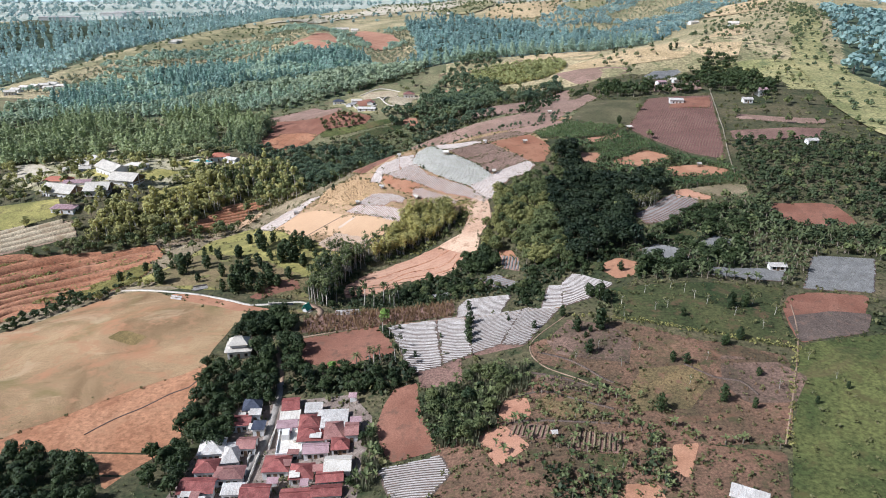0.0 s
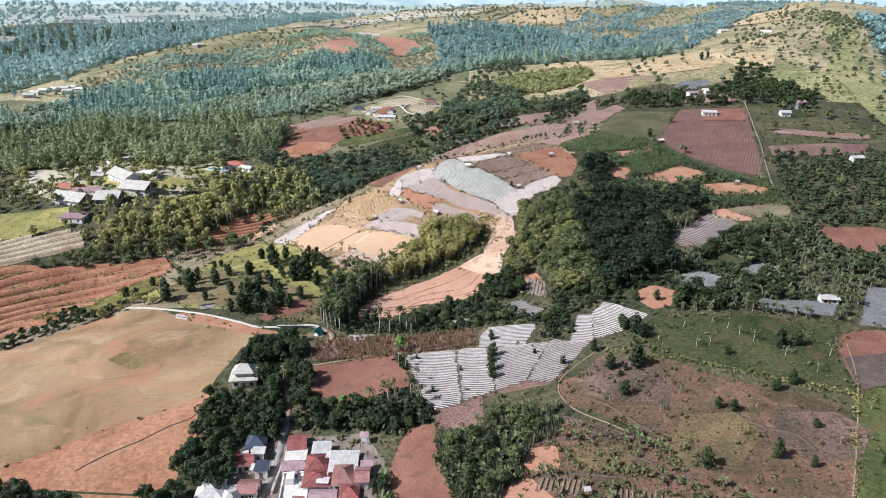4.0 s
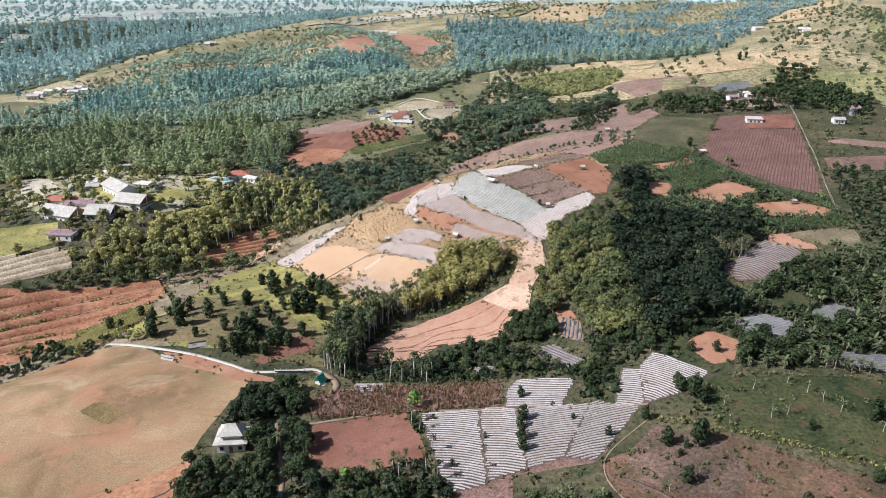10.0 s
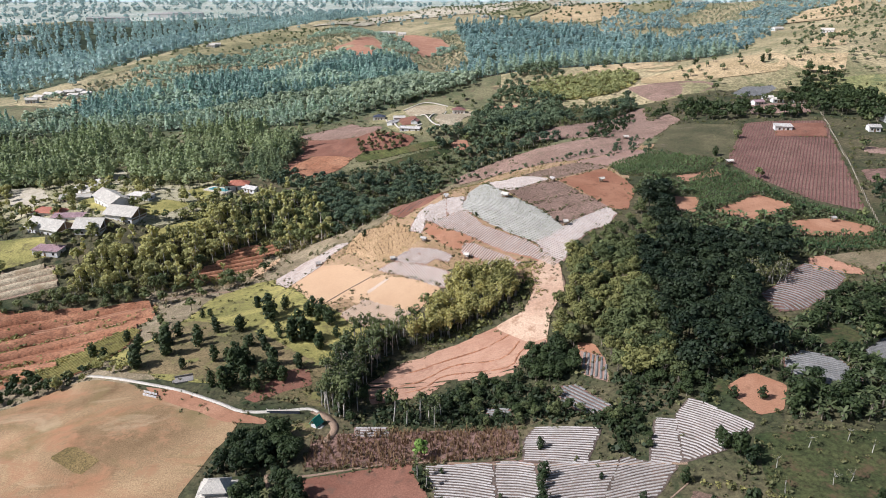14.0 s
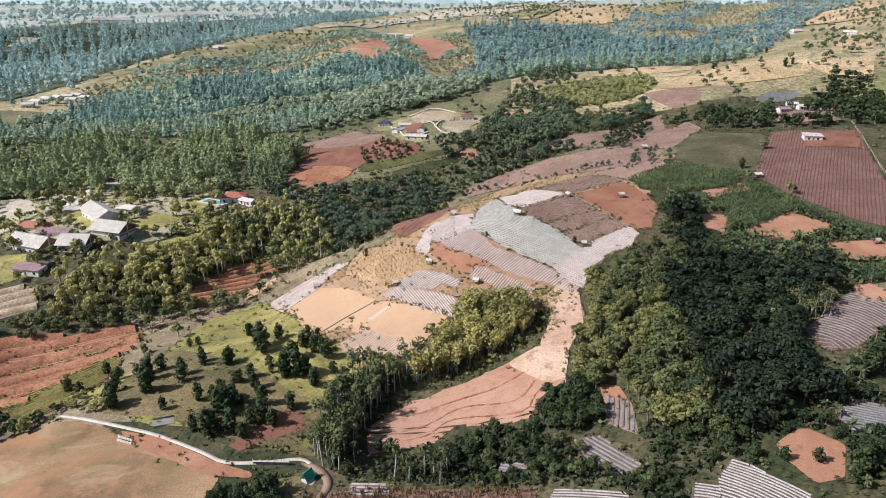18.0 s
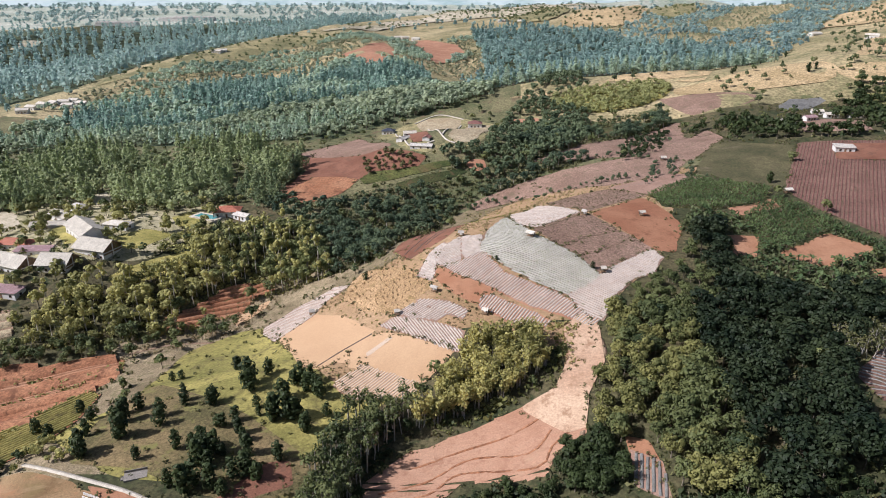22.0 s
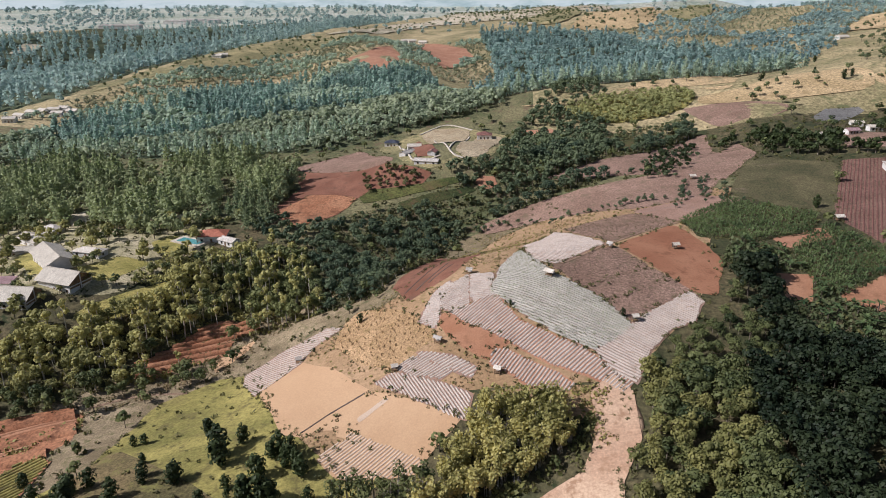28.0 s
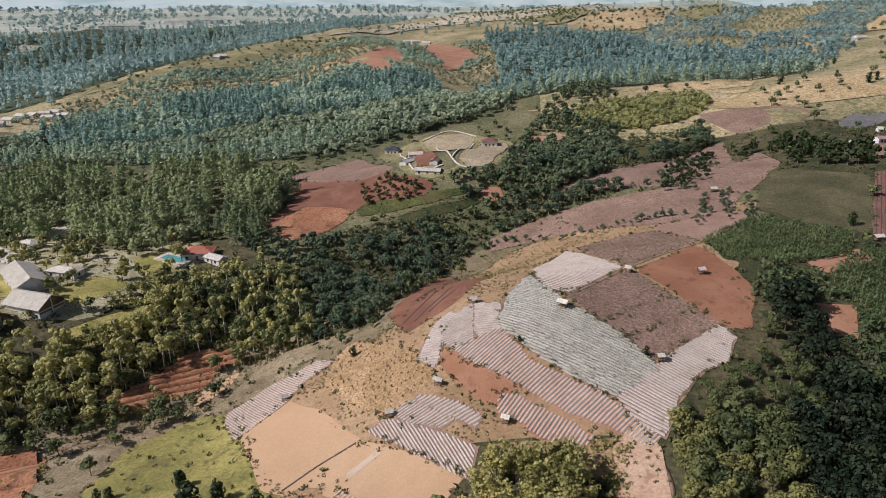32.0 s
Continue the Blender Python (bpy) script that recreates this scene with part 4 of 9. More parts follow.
field("mulch", [(-29.8, 343.5), (-21.8, 345.3), (-15.2, 349.1), (-7.4, 336.6), (1.9, 330.7), (10, 326.7), (15.1, 321.6), (23.1, 314.1), (19.7, 309.4), (11.1, 315.8), (0.6, 320.3), (-8.9, 326.8), (-17.4, 332.3), (-24.5, 336.9)], SOIL_PINK, "long curved strip of dusty mauve mulch beds", hedge=0.4, lift=0.13, wobble=0.4, rows=(46, 1.0, 0.75, 0.25, MULCH_MAUVE))
field("crop_mulch", [(-16.3, 353.6), (-13.8, 366.2), (-7.5, 384.8), (-3.3, 372.8), (2.2, 362.9), (5.1, 358), (12, 352.6), (18.1, 347), (24.1, 339), (26, 336.5), (20.1, 329.4), (13.6, 324.6), (9.1, 326.8), (1, 332.3), (-6, 337.4), (-13.1, 345.5), (-16.8, 349.2)], SOIL_MAUVE, "mulch beds with young green seedlings on the hill", hedge=0.4, lift=0.14, wobble=0.4, rows=(-29, 1.0, 0.8, 0.28, MULCH_CROP))
field("mulch", [(13, 324.6), (23.9, 336), (31.4, 344.1), (46.2, 357.8), (49.4, 351.5), (44.6, 341), (36.6, 335.9), (29.7, 326.6), (23.8, 312.7), (17.4, 318)], SOIL_MAUVE, "pale mauve mulch beds beside the dark wood", hedge=0.4, lift=0.13, wobble=0.4, rows=(-35, 1.0, 0.75, 0.25, MULCH_MAUVE))
field("brown", [(1.9, 366.1), (26.2, 388.8), (36, 369.8), (12.3, 351.4)], SOIL_DUST, "brown plot of low young crops on the hill", hedge=0.5, lift=0.13, wobble=0.3)
field("brown", [(11.3, 352.6), (35.1, 371.1), (41.6, 363.4), (18.4, 344.4)], SOIL_DUST, "brown crop plot edged by dark weeds", hedge=0.5, lift=0.13, wobble=0.3)
field("brown", [(17.4, 345.6), (40.6, 364.6), (46.6, 357.4), (23.4, 337.3)], SOIL_DUST, "brown crop plot beside mulched beds", hedge=0.5, lift=0.13, wobble=0.3)
field("orange_field", [(26.5, 388.6), (53.3, 418.2), (61.8, 380), (54, 355.1), (45.5, 356.8)], SOIL_BURNT, "bare bright orange soil field with a small hut", hedge=0.4, lift=0.13, wobble=0.5)
field("mulch", [(-29.1, 359.5), (-24, 363.6), (-22.2, 345), (-28.1, 342), (-32.3, 345.6), (-32.8, 352.2)], SOIL_MAUVE, "pale curved mulch terraces on the hill brow", hedge=0.4, lift=0.13, wobble=0.3, rows=(15, 1.0, 0.75, 0.25, MULCH_MAUVE))
field("mulch", [(-24.4, 363.6), (-15.2, 360.6), (-15.7, 347.4), (-22.1, 344.9), (-23.8, 351.9)], SOIL_MAUVE, "small block of silver mulch beds beside a hut", hedge=0.4, lift=0.15, wobble=0.3, rows=(-3, 1.0, 0.75, 0.25, MULCH_MAUVE))
field("grey", [(-6.3, 394.1), (8, 434.8), (18.3, 404.3), (23.9, 390.9), (5.3, 366.1), (-4.3, 368.9)], SOIL_MAUVE, "grey-mauve mulched plot on the hilltop", hedge=0.4, lift=0.12, wobble=0.4, rows=(-36, 1.3, 0.8, 0.22, MULCH_MAUVE))
field("brown", [(11.5, 435.6), (41.3, 441.4), (57.6, 424.5), (26.3, 392.7), (17.2, 408.7)], SOIL_DUST, "brown plot of low crops on the hilltop", hedge=0.4, lift=0.12, wobble=0.4)
field("grey", [(40.8, 444.9), (76.1, 458.9), (89.8, 449), (55.8, 421.3)], SOIL_MAUVE, "dusty grey-mauve plot on the plateau", lift=0.12)
field("red_bank", [(-53.3, 376.9), (-43.1, 443.3), (-19.1, 396.5), (-30.3, 366), (-43.8, 356.3)], SOIL_RED, "steep red earth bank below the hilltop plots", lift=0.1)
field("brown", [(-26, 476.4), (5.8, 490.8), (64.2, 500.9), (87, 480.2), (76.6, 457.3), (42.4, 448.2), (4.8, 465.2), (-22.6, 466.2)], SOIL_DUST, "broad dusty brown plots on the plateau", lift=0.12)
field("red", [(5.9, 512.7), (30.5, 532.6), (59.5, 553.6), (108.5, 590.9), (101.4, 540.7), (118.4, 558.9), (118.8, 524.8), (88.1, 477.7), (64.6, 501.3)], SOIL_DUST, "red-brown bare plots on the far plateau", lift=0.12)
field("big_plough", [(148, 496), (192, 490), (152, 354.5), (133.5, 373), (122, 399.5), (116, 424)], SOIL_BROWN, "large dark red ploughed field with long furrows", lift=0.12, wobble=0.5, rows=(-114, 1.5, 0.7, 0.15, SOIL_PLOUGH))
field("fenced_red", [(164, 488), (189, 485), (180, 458), (154, 464)], SOIL_RED, "small fenced yard of red earth at the field end", lift=0.4, wobble=0.3)
field("green_square", [(108, 513), (146, 493), (117.5, 427.5), (96.5, 442.5), (86, 459)], PLATEAU_GRASS, "square green-brown pasture beside the ploughed field", lift=0.12)
field("corn_patch", [(56.5, 423.5), (82.5, 450), (111, 427.5), (102.5, 408.5), (78, 399), (58.5, 400.5)], GRASS, "dense green maize patch on the hilltop", lift=0.12)
field("orange", [(76, 372.5), (89, 373), (82, 354), (75, 356)], SOIL_ORANGE, "bare orange soil plot between banana scrub", lift=0.12)
field("orange", [(90.5, 358), (115, 377.5), (127.5, 363), (103, 348)], SOIL_ORANGE, "bare orange soil plot between banana scrub", lift=0.12)
field("orange", [(117, 347), (136, 348.5), (147.5, 339), (141.5, 330.5), (118, 332.5)], SOIL_ORANGE, "bare orange soil plot between banana scrub", lift=0.12)
field("brown", [(85.5, 402.5), (107, 414.5), (109, 405.5), (87.5, 392)], SOIL_PINK, "bare pinkish soil plot beside the maize", lift=0.12)
field("yellow_ridge", [(521, 1093), (551, 1067), (342, 624), (322, 510), (311.5, 441), (253, 352.5), (249, 386), (265, 463), (297, 590)], RIDGE_GREEN, "yellow-green tree-dotted ridge slope", wobble=4, lift=0.25)
field("crest_grass", [(-431, 796), (-433, 896), (-418, 987), (-401, 1080), (-377, 1140), (-310, 1230), (-240, 1167), (-283, 1129), (-329, 1058), (-368, 957), (-390, 881), (-412, 832)], RIDGE_OLIVE, "long straw and olive grass crest above the pines", wobble=4, lift=0.2)
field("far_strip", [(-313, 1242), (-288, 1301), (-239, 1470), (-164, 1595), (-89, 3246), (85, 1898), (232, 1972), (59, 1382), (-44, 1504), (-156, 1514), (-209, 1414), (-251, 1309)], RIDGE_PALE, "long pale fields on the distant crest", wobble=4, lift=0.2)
field("red_scar", [(-203, 929), (-185, 979), (-171, 1040), (-151, 992), (-132, 913), (-145, 872), (-128, 844), (-147, 816), (-172, 865)], SOIL_PINK, "bare reddish earth scar between the woods", wobble=3, lift=0.2)
field("red_scar", [(-177, 1206), (-131, 1191), (-78, 1124), (-65, 1052), (-78, 979), (-91, 930), (-118, 1042)], SOIL_PINK, "bare reddish earth clearing with a few houses", wobble=3, lift=0.2)
field("hill_clearing", [(72, 1267), (111, 1409), (229, 1942), (335, 1992), (225, 1354), (195, 1258), (151, 1226), (93, 1197)], RIDGE, "dry tan clearing on the distant hilltop", wobble=4, lift=0.2)
field("hill_clearing", [(-32, 1477), (33, 1498), (118, 1866), (101, 1419), (55, 1302), (0, 1330)], RIDGE_OLIVE, "olive clearing on the distant hilltop", wobble=4, lift=0.2)
field("hill_clearing", [(231, 1362), (420, 2058), (525, 2122), (318, 1407), (241, 1268)], RIDGE_OLIVE, "olive clearing on the distant hillside", wobble=4, lift=0.2)
field("tan_ridge", [(-9, 667), (16, 675), (43, 675), (76, 690), (113, 770), (164, 735), (145, 668), (111, 684), (70, 673), (38, 667), (11, 659)], RIDGE, "dry tan grass band along the ridge", wobble=3, lift=0.2)
field("tan_ridge", [(115, 644), (120, 662), (146, 663), (191, 689), (233, 677), (236, 663), (225, 638), (194, 632), (161, 629), (139, 633)], RIDGE, "dry tan grass ridge with scattered trees", wobble=3, lift=0.2)
field("tan_ridge", [(234, 663), (283, 669), (262, 622), (238, 635), (230, 646)], RIDGE, "dry tan grass ridge with scattered houses", wobble=3, lift=0.2)
field("tan_ridge", [(255, 679), (320, 809), (353, 854), (369, 846), (289, 684)], RIDGE, "dry tan grass slope beside a pale house", wobble=3, lift=0.2)
field("tan_ridge", [(389, 1088), (465, 1192), (609, 1403), (641, 1398), (434, 978), (395, 984), (368, 1025)], RIDGE, "dry tan spur on the distant hill", wobble=4, lift=0.2)
field("yellow_slope", [(24, 656), (60, 668), (110, 678), (119, 664), (111, 645), (89, 628), (56, 624), (32, 637)], GRASS_YELLOW, "yellow-green overgrown far slope", wobble=2, lift=0.2)
field("plateau_brown", [(103, 638), (114, 641), (161, 626), (169, 615), (153, 600), (131, 600), (117, 596), (110, 611)], SOIL_DUST, "dusty brown plots on the far plateau", wobble=1.5, lift=0.2)
field("plateau_brown", [(167, 545), (199, 536), (192, 507), (158, 513)], SOIL_DUST, "brown bare plots beside the hamlet", wobble=1.5, lift=0.2)
field("pond", [(174, 599), (187, 615), (209, 619), (212, 615), (196, 602), (170, 584)], MULCH_GREY, "pale grey sheeted plots beside the hamlet", wobble=1.0, lift=0.2)
field("small_meadow", [(51, 563), (56, 586), (71, 595), (71, 582), (56, 556)], GRASS, "small bright green terrace by the ravine", wobble=0.8, lift=0.2)
field("plain_field", [(-860, 1412), (-966, 1661), (-889, 1669), (-805, 1496), (-814, 1410)], GRASS, "green field on the distant plain", wobble=5, lift=0.2)
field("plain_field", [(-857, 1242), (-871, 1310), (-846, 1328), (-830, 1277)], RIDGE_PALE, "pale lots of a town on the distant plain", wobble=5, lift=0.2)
field("dry_bank", [(-153.4, 334), (-135.7, 342.7), (-125.4, 353.1), (-119.3, 371.5), (-108.7, 383.3), (-94.1, 393.5), (-79.5, 406.6), (-74.5, 397.7), (-88.6, 382.8), (-100.1, 372.9), (-103.8, 363.5), (-107.6, 356.1), (-117.7, 349.5), (-128, 339.5), (-145.9, 328.5)], DRY_BANK, "dry grey-tan weedy bank along the hill foot", lift=0.1, wobble=1.2, clear=False)
field("red_left", [(-141, 542), (-125, 584), (-79, 527), (-54, 515), (-59, 506), (-91, 497), (-99, 477), (-116, 459), (-135, 479), (-129, 515)], SOIL_RED, "red earth fields beside the pine wood", wobble=1.0)
field("compound_yard", [(-101.3, 596.4), (-77, 625.6), (-60.4, 639.6), (-36.8, 627.3), (-15.2, 614.1), (-13, 580.1), (-24, 531.9), (-38, 521.1), (-55.9, 518.4), (-71.5, 525.4)], RIDGE_OLIVE, "dry grass slope round the far compound", lift=0.15, wobble=1.0, hedge=0.25)
field("court", [(-75.5, 620.7), (-59.2, 636.7), (-39.8, 625.2), (-48.9, 553.3)], DRY, "bare tan court with a pale kerb beside the compound", lift=0.4, wobble=0.5, hedge=0.25)
field("terrace_straw", [(-43.8, 538.7), (-35.3, 615.4), (-18.6, 610), (-15.6, 592.1), (-27, 533.7), (-37.8, 528.1)], DRY, "straw-coloured terraces in the compound garden", lift=0.4, wobble=0.6, hedge=0.25)
field("courtyard", [(-80, 583.8), (-73.9, 607.8), (-57.2, 547.4), (-54.3, 530.6), (-65.6, 531.3)], SOIL_RED, "trodden red courtyard between white walls", lift=0.5, wobble=0.4, hedge=0.25)
field("ravine_terrace", [(-91.4, 495.4), (-86.5, 503.5), (-68.7, 504.6), (-36.7, 513.1), (-35.3, 509.2), (-61, 499.6), (-87.6, 490.1)], PASTURE, "narrow pale green terrace above the ravine", lift=0.3, wobble=0.8, hedge=0.25)
field("ravine_terrace", [(-70.5, 492.1), (-53.9, 499.5), (-33.3, 506.3), (-28.9, 503.6), (-49.8, 493.9), (-66.3, 486.7)], GRASS, "low green terrace above the ravine", lift=0.3, wobble=0.8, hedge=0.25)
field("ravine_scar", [(-31.4, 509.5), (-26.8, 514.7), (-20.3, 515), (-18.6, 507), (-24.7, 503.8)], SOIL_PINK, "bare pinkish scar on the ravine side", lift=0.3, wobble=0.8, hedge=0.25)
field("ravine_scar", [(-11.1, 626.2), (13.9, 624.8), (19.8, 608.5), (-1.4, 603.2)], SOIL_PINK, "bare pinkish slope above the ravine", lift=0.4, wobble=0.8, hedge=0.25)
field("lawn", [(-246.5, 368), (-219.5, 369), (-207.5, 352.5), (-227, 339), (-245.5, 334), (-271.5, 369.5)], GRASS_YELLOW, "green lawn beside the resort buildings")
field("lot", [(-227, 339), (-201.5, 347), (-193, 335.5), (-215, 320.5), (-227.5, 309.5), (-245.5, 334)], TRACK, "dry terraced lot below the lawn", lift=0.1, rows=(33, 4.6, 3.6, 0.8, DRY, 0.8))
field("resort_yard", [(-289, 428.5), (-280, 453), (-255, 481), (-193, 446), (-156, 459), (-145.5, 437.5), (-166, 385), (-217.5, 370.5), (-272, 405)], YARD, "dry lawns and yards between the resort buildings", lift=0.08, clear=False)
field("red_slope", [(-144, 354.5), (-135.5, 366), (-129.5, 377.5), (-120.5, 384), (-109, 386), (-105.5, 381), (-113.5, 376), (-114, 366), (-126, 359), (-134, 350), (-140, 349)], SOIL_ORANGE, "eroded orange-red earth slope in the valley", rows=(31, 3.0, 1.9, 0.8, SOIL_RUST, 1.5))
field("orange_terrace", [(-193.5, 313.5), (-184.5, 318), (-148, 328), (-143, 323), (-171.5, 300), (-179.5, 295)], SOIL_ORANGE, "orange earth terraces with narrow crop rows", lift=0.16, rows=(25, 1.6, 0.9, 0.35, SOIL_ORANGE))
field("green_terrace", [(-166.5, 275.5), (-163, 285), (-157.5, 293.5), (-150, 310), (-141, 305), (-136.5, 286), (-139, 269), (-151.5, 258)], SOIL_RUST, "green vegetable rows on a terrace", lift=0.3, rows=(52, 2.0, 1.1, 0.5, GRASS_YELLOW))
field("small_green", [(-124.6, 221), (-120.7, 225.6), (-108.4, 219.4), (-111.6, 213.9)], SQUARE_GRASS, "small faded square of olive grass on the dry field", lift=0.18, hedge=0)
field("small_bare", [(-129, 218.5), (-122.5, 222.5), (-109.5, 215.5), (-114, 209.5)], FIELD_DRY, "small bare orange patch on the dry field", lift=0.135, hedge=0)
field("maize", [(88.5, 393), (110.5, 417), (120.5, 393), (125.5, 374.5), (136, 360), (151.5, 342), (146, 335), (135.5, 353), (116, 378), (90, 360), (86, 364.5)], GRASS, "band of green maize between bare plots", lift=0.1)
field("maize", [(116.5, 327.5), (146.5, 331.5), (148, 322), (135, 318), (115.5, 318.5)], GRASS, "low green maize plot beside the orange soil", lift=0.1)
field("pale_plot", [(117.5, 314.5), (136.5, 320.5), (147, 316.5), (142.5, 300.5), (125.5, 304.5)], BANK, "pale olive-grey grass plot above the mulch", lift=0.12)
field("red", [(111.5, 313.5), (117.5, 315.5), (125.5, 304.5), (125.5, 299.5), (109.5, 305)], SOIL_PINK, "small reddish soil plot between shrubs", lift=0.12)
field("band_red", [(173.5, 407), (211, 408), (229.5, 405), (216.5, 382.5), (199, 385), (169, 389.5)], SOIL_BROWN, "long reddish-brown plot beyond the fence", lift=0.12)
field("tan_lane", [(191.5, 442), (222, 430), (241.5, 425.5), (235, 414.5), (216, 418), (187.5, 432.5)], SOIL_DUST, "dusty tan lane past the white houses", lift=0.12)
field("olive_top", [(-151, 559), (-129, 579), (-111, 594), (-78, 535), (-96, 530), (-126, 544)], SOIL_DUST, "olive grass plot above the red fields", lift=0.2)
field("orange_low", [(-131, 479), (-120, 503), (-93, 496), (-95, 485), (-113, 461), (-120, 463)], SOIL_RUST, "bright orange bare plot below the red fields", lift=0.2)
field("pale_lot", [(-294.7, 450.8), (-282.7, 453.8), (-272, 449.4), (-254.5, 427.5), (-257, 416.8), (-269.4, 415.9)], YARD_PALE, "bare pale yard beside the red hall", lift=0.16, wobble=0.9, hedge=0.3)
field("lawn", [(-228.4, 411.8), (-229.7, 430.2), (-210, 407.3), (-196.8, 393.1), (-205.2, 390.1)], LAWN, "trodden yellow lawn inside the resort", lift=0.16, wobble=0.9, hedge=0.3)
field("lawn", [(-187.5, 400), (-178.4, 414.3), (-163.9, 411.6), (-172.9, 393.4), (-180.3, 391.5)], LAWN, "yellow-green lawn beside the resort block", lift=0.16, wobble=0.9, hedge=0.3)
field("lawn", [(-176, 433.5), (-172.2, 445.3), (-155.4, 439.7), (-157.5, 426.8), (-166.2, 420.5)], LAWN, "lawn with pale strips beside the pool", lift=0.16, wobble=0.9, hedge=0.3)
field("pale_lot", [(-246.8, 479.8), (-240.4, 488.4), (-227.2, 465.9), (-231.9, 459.7)], YARD_PALE, "bare pale lot beneath the pines", lift=0.16, wobble=0.9, hedge=0.3)
field("pale_lot", [(-186.3, 474), (-172.8, 484.5), (-164.4, 471.8), (-178.4, 461.2)], YARD_PALE, "pale terrace above the villa", lift=0.16, wobble=0.9, hedge=0.3)
field("slope_grass", [(-174.4, 370.5), (-170.3, 378.8), (-162.6, 388.7), (-150.9, 401.2), (-149.3, 389.8), (-159.2, 374.6), (-168.5, 365.9)], LAWN, "sunlit yellow grass slope below the resort", lift=0.16, wobble=0.9, hedge=0.3)
field("red", [(-118, 361.5), (-105, 375.5), (-106, 368), (-113.5, 356)], SOIL_TAN, "narrow tan bank of the terrace", lift=0.12)
field("mulch", [(-38.9, 341.7), (-36.8, 350.7), (-34.7, 357.9), (-30.3, 362.4), (-28.1, 358), (-31.7, 351.8), (-31.2, 344.5), (-32, 336.4)], SOIL_MAUVE, "pale outer mulch terrace on the hill brow", hedge=0.4, lift=0.13, wobble=0.25, rows=(-6, 1.0, 0.75, 0.25, MULCH_MAUVE))
field("mulch", [(-37.6, 330.1), (-26.6, 326.2), (-18.5, 320.8), (-20.1, 317.4), (-26.9, 320.8), (-36.1, 326.4)], SOIL_MAUVE, "weedy mulch beds on the hill brow", hedge=0.4, lift=0.13, wobble=0.3, rows=(27, 1.0, 0.7, 0.25, MULCH_MAUVE))
field("scrub_bank", [(-88, 368.5), (-76, 369), (-62, 376), (-50.5, 399), (-40, 460), (-15, 478), (6, 487), (13, 473), (-17, 457), (-37, 409), (-47.5, 366), (-62.5, 355), (-77, 359)], BANK, "grey-brown scrubby bank above the ravine", lift=0.07, clear=False)


def ribbon(name, path, width, material, lift, tall, label, category):
    """A track along a line of plan points, with a little thickness."""
    pts = [Vector(p) for p in path]
    line = []
    for k in range(len(pts) - 1):
        p0, p1, p2, p3 = pts[max(k - 1, 0)], pts[k], pts[k + 1], pts[min(k + 2, len(pts) - 1)]
        n = max(3, int((p2 - p1).length / 2.0))
        for j in range(n):
            t = j / n
            line.append(0.5 * ((2 * p1) + (p2 - p0) * t + (2 * p0 - 5 * p1 + 4 * p2 - p3) * t * t + (3 * p1 - p0 - 3 * p2 + p3) * t ** 3))
    line.append(pts[-1])
    verts, faces = [], []
    for k, p in enumerate(line):
        d = (line[min(k + 1, len(line) - 1)] - line[max(k - 1, 0)]).normalized()
        side = Vector((-d.y, d.x)) * width / 2
        for q, up in ((p - side, -0.3), (p - side, tall), (p + side, tall), (p + side, -0.3)):
            verts.append((q.x, q.y, level(q.x, q.y) + lift + up))
    for k in range(len(line) - 1):
        for j in range(3):
            faces.append((4 * k + j, 4 * k + j + 1, 4 * k + j + 5, 4 * k + j + 4))
    faces.append((0, 1, 2, 3))
    ob = part(name, mesh_of(name, verts, faces, [material]), material)
    return tagged(ob, label, category, kind="structure"), line


ROADS = []
LANE = [(-61.5, 115.7), (-55.5, 135), (-54, 146.4), (-52.7, 155.3), (-51.3, 163.1), (-51.4, 173.6), (-51.7, 181.8), (-52.5, 187.8)]


ribbon("ditch", [(-66.2, 306), (-59.2, 312.9), (-50.6, 318.7)], 0.55, SOIL_DARK, 0.14, 0.03, "shallow dark ditch between the tan plots", "ditch")
for path in ([(28.9, 181.5), (37.8, 174.7), (45, 165.7), (48, 162.7)], [(25.8, 171.8), (34, 167.3), (42.8, 161.1)], [(15.8, 151), (22.2, 151.1), (30.2, 149.7), (43.2, 146.4)], [(69, 167.9), (75.5, 161.7), (81.9, 159.6), (84.3, 153.8)], [(19.7, 161.6), (28.4, 162.3), (36.7, 157.5), (45.5, 152)]):
    ribbon("terrace_ledge", path, 0.5, SOIL_DARK, 0.1, 0.22, "low eroded earth ledge between old terraces", "ledge")
road, line = ribbon("concrete_road", [(-137.3, 262.1), (-118.5, 255.7), (-100.5, 250.5), (-84.9, 244.1), (-76.3, 240.4), (-65.9, 241.5), (-57.5, 243.8), (-54, 242.3)], 1.15, CONCRETE, 0.1, 0.12, "narrow pale concrete road along the field edge", "road")
ROADS.append(line)
road, line = ribbon("village_lane", LANE, 2.1, ASPHALT, 0.1, 0.08, "narrow grey village lane between the houses", "road")
ROADS.append(line)
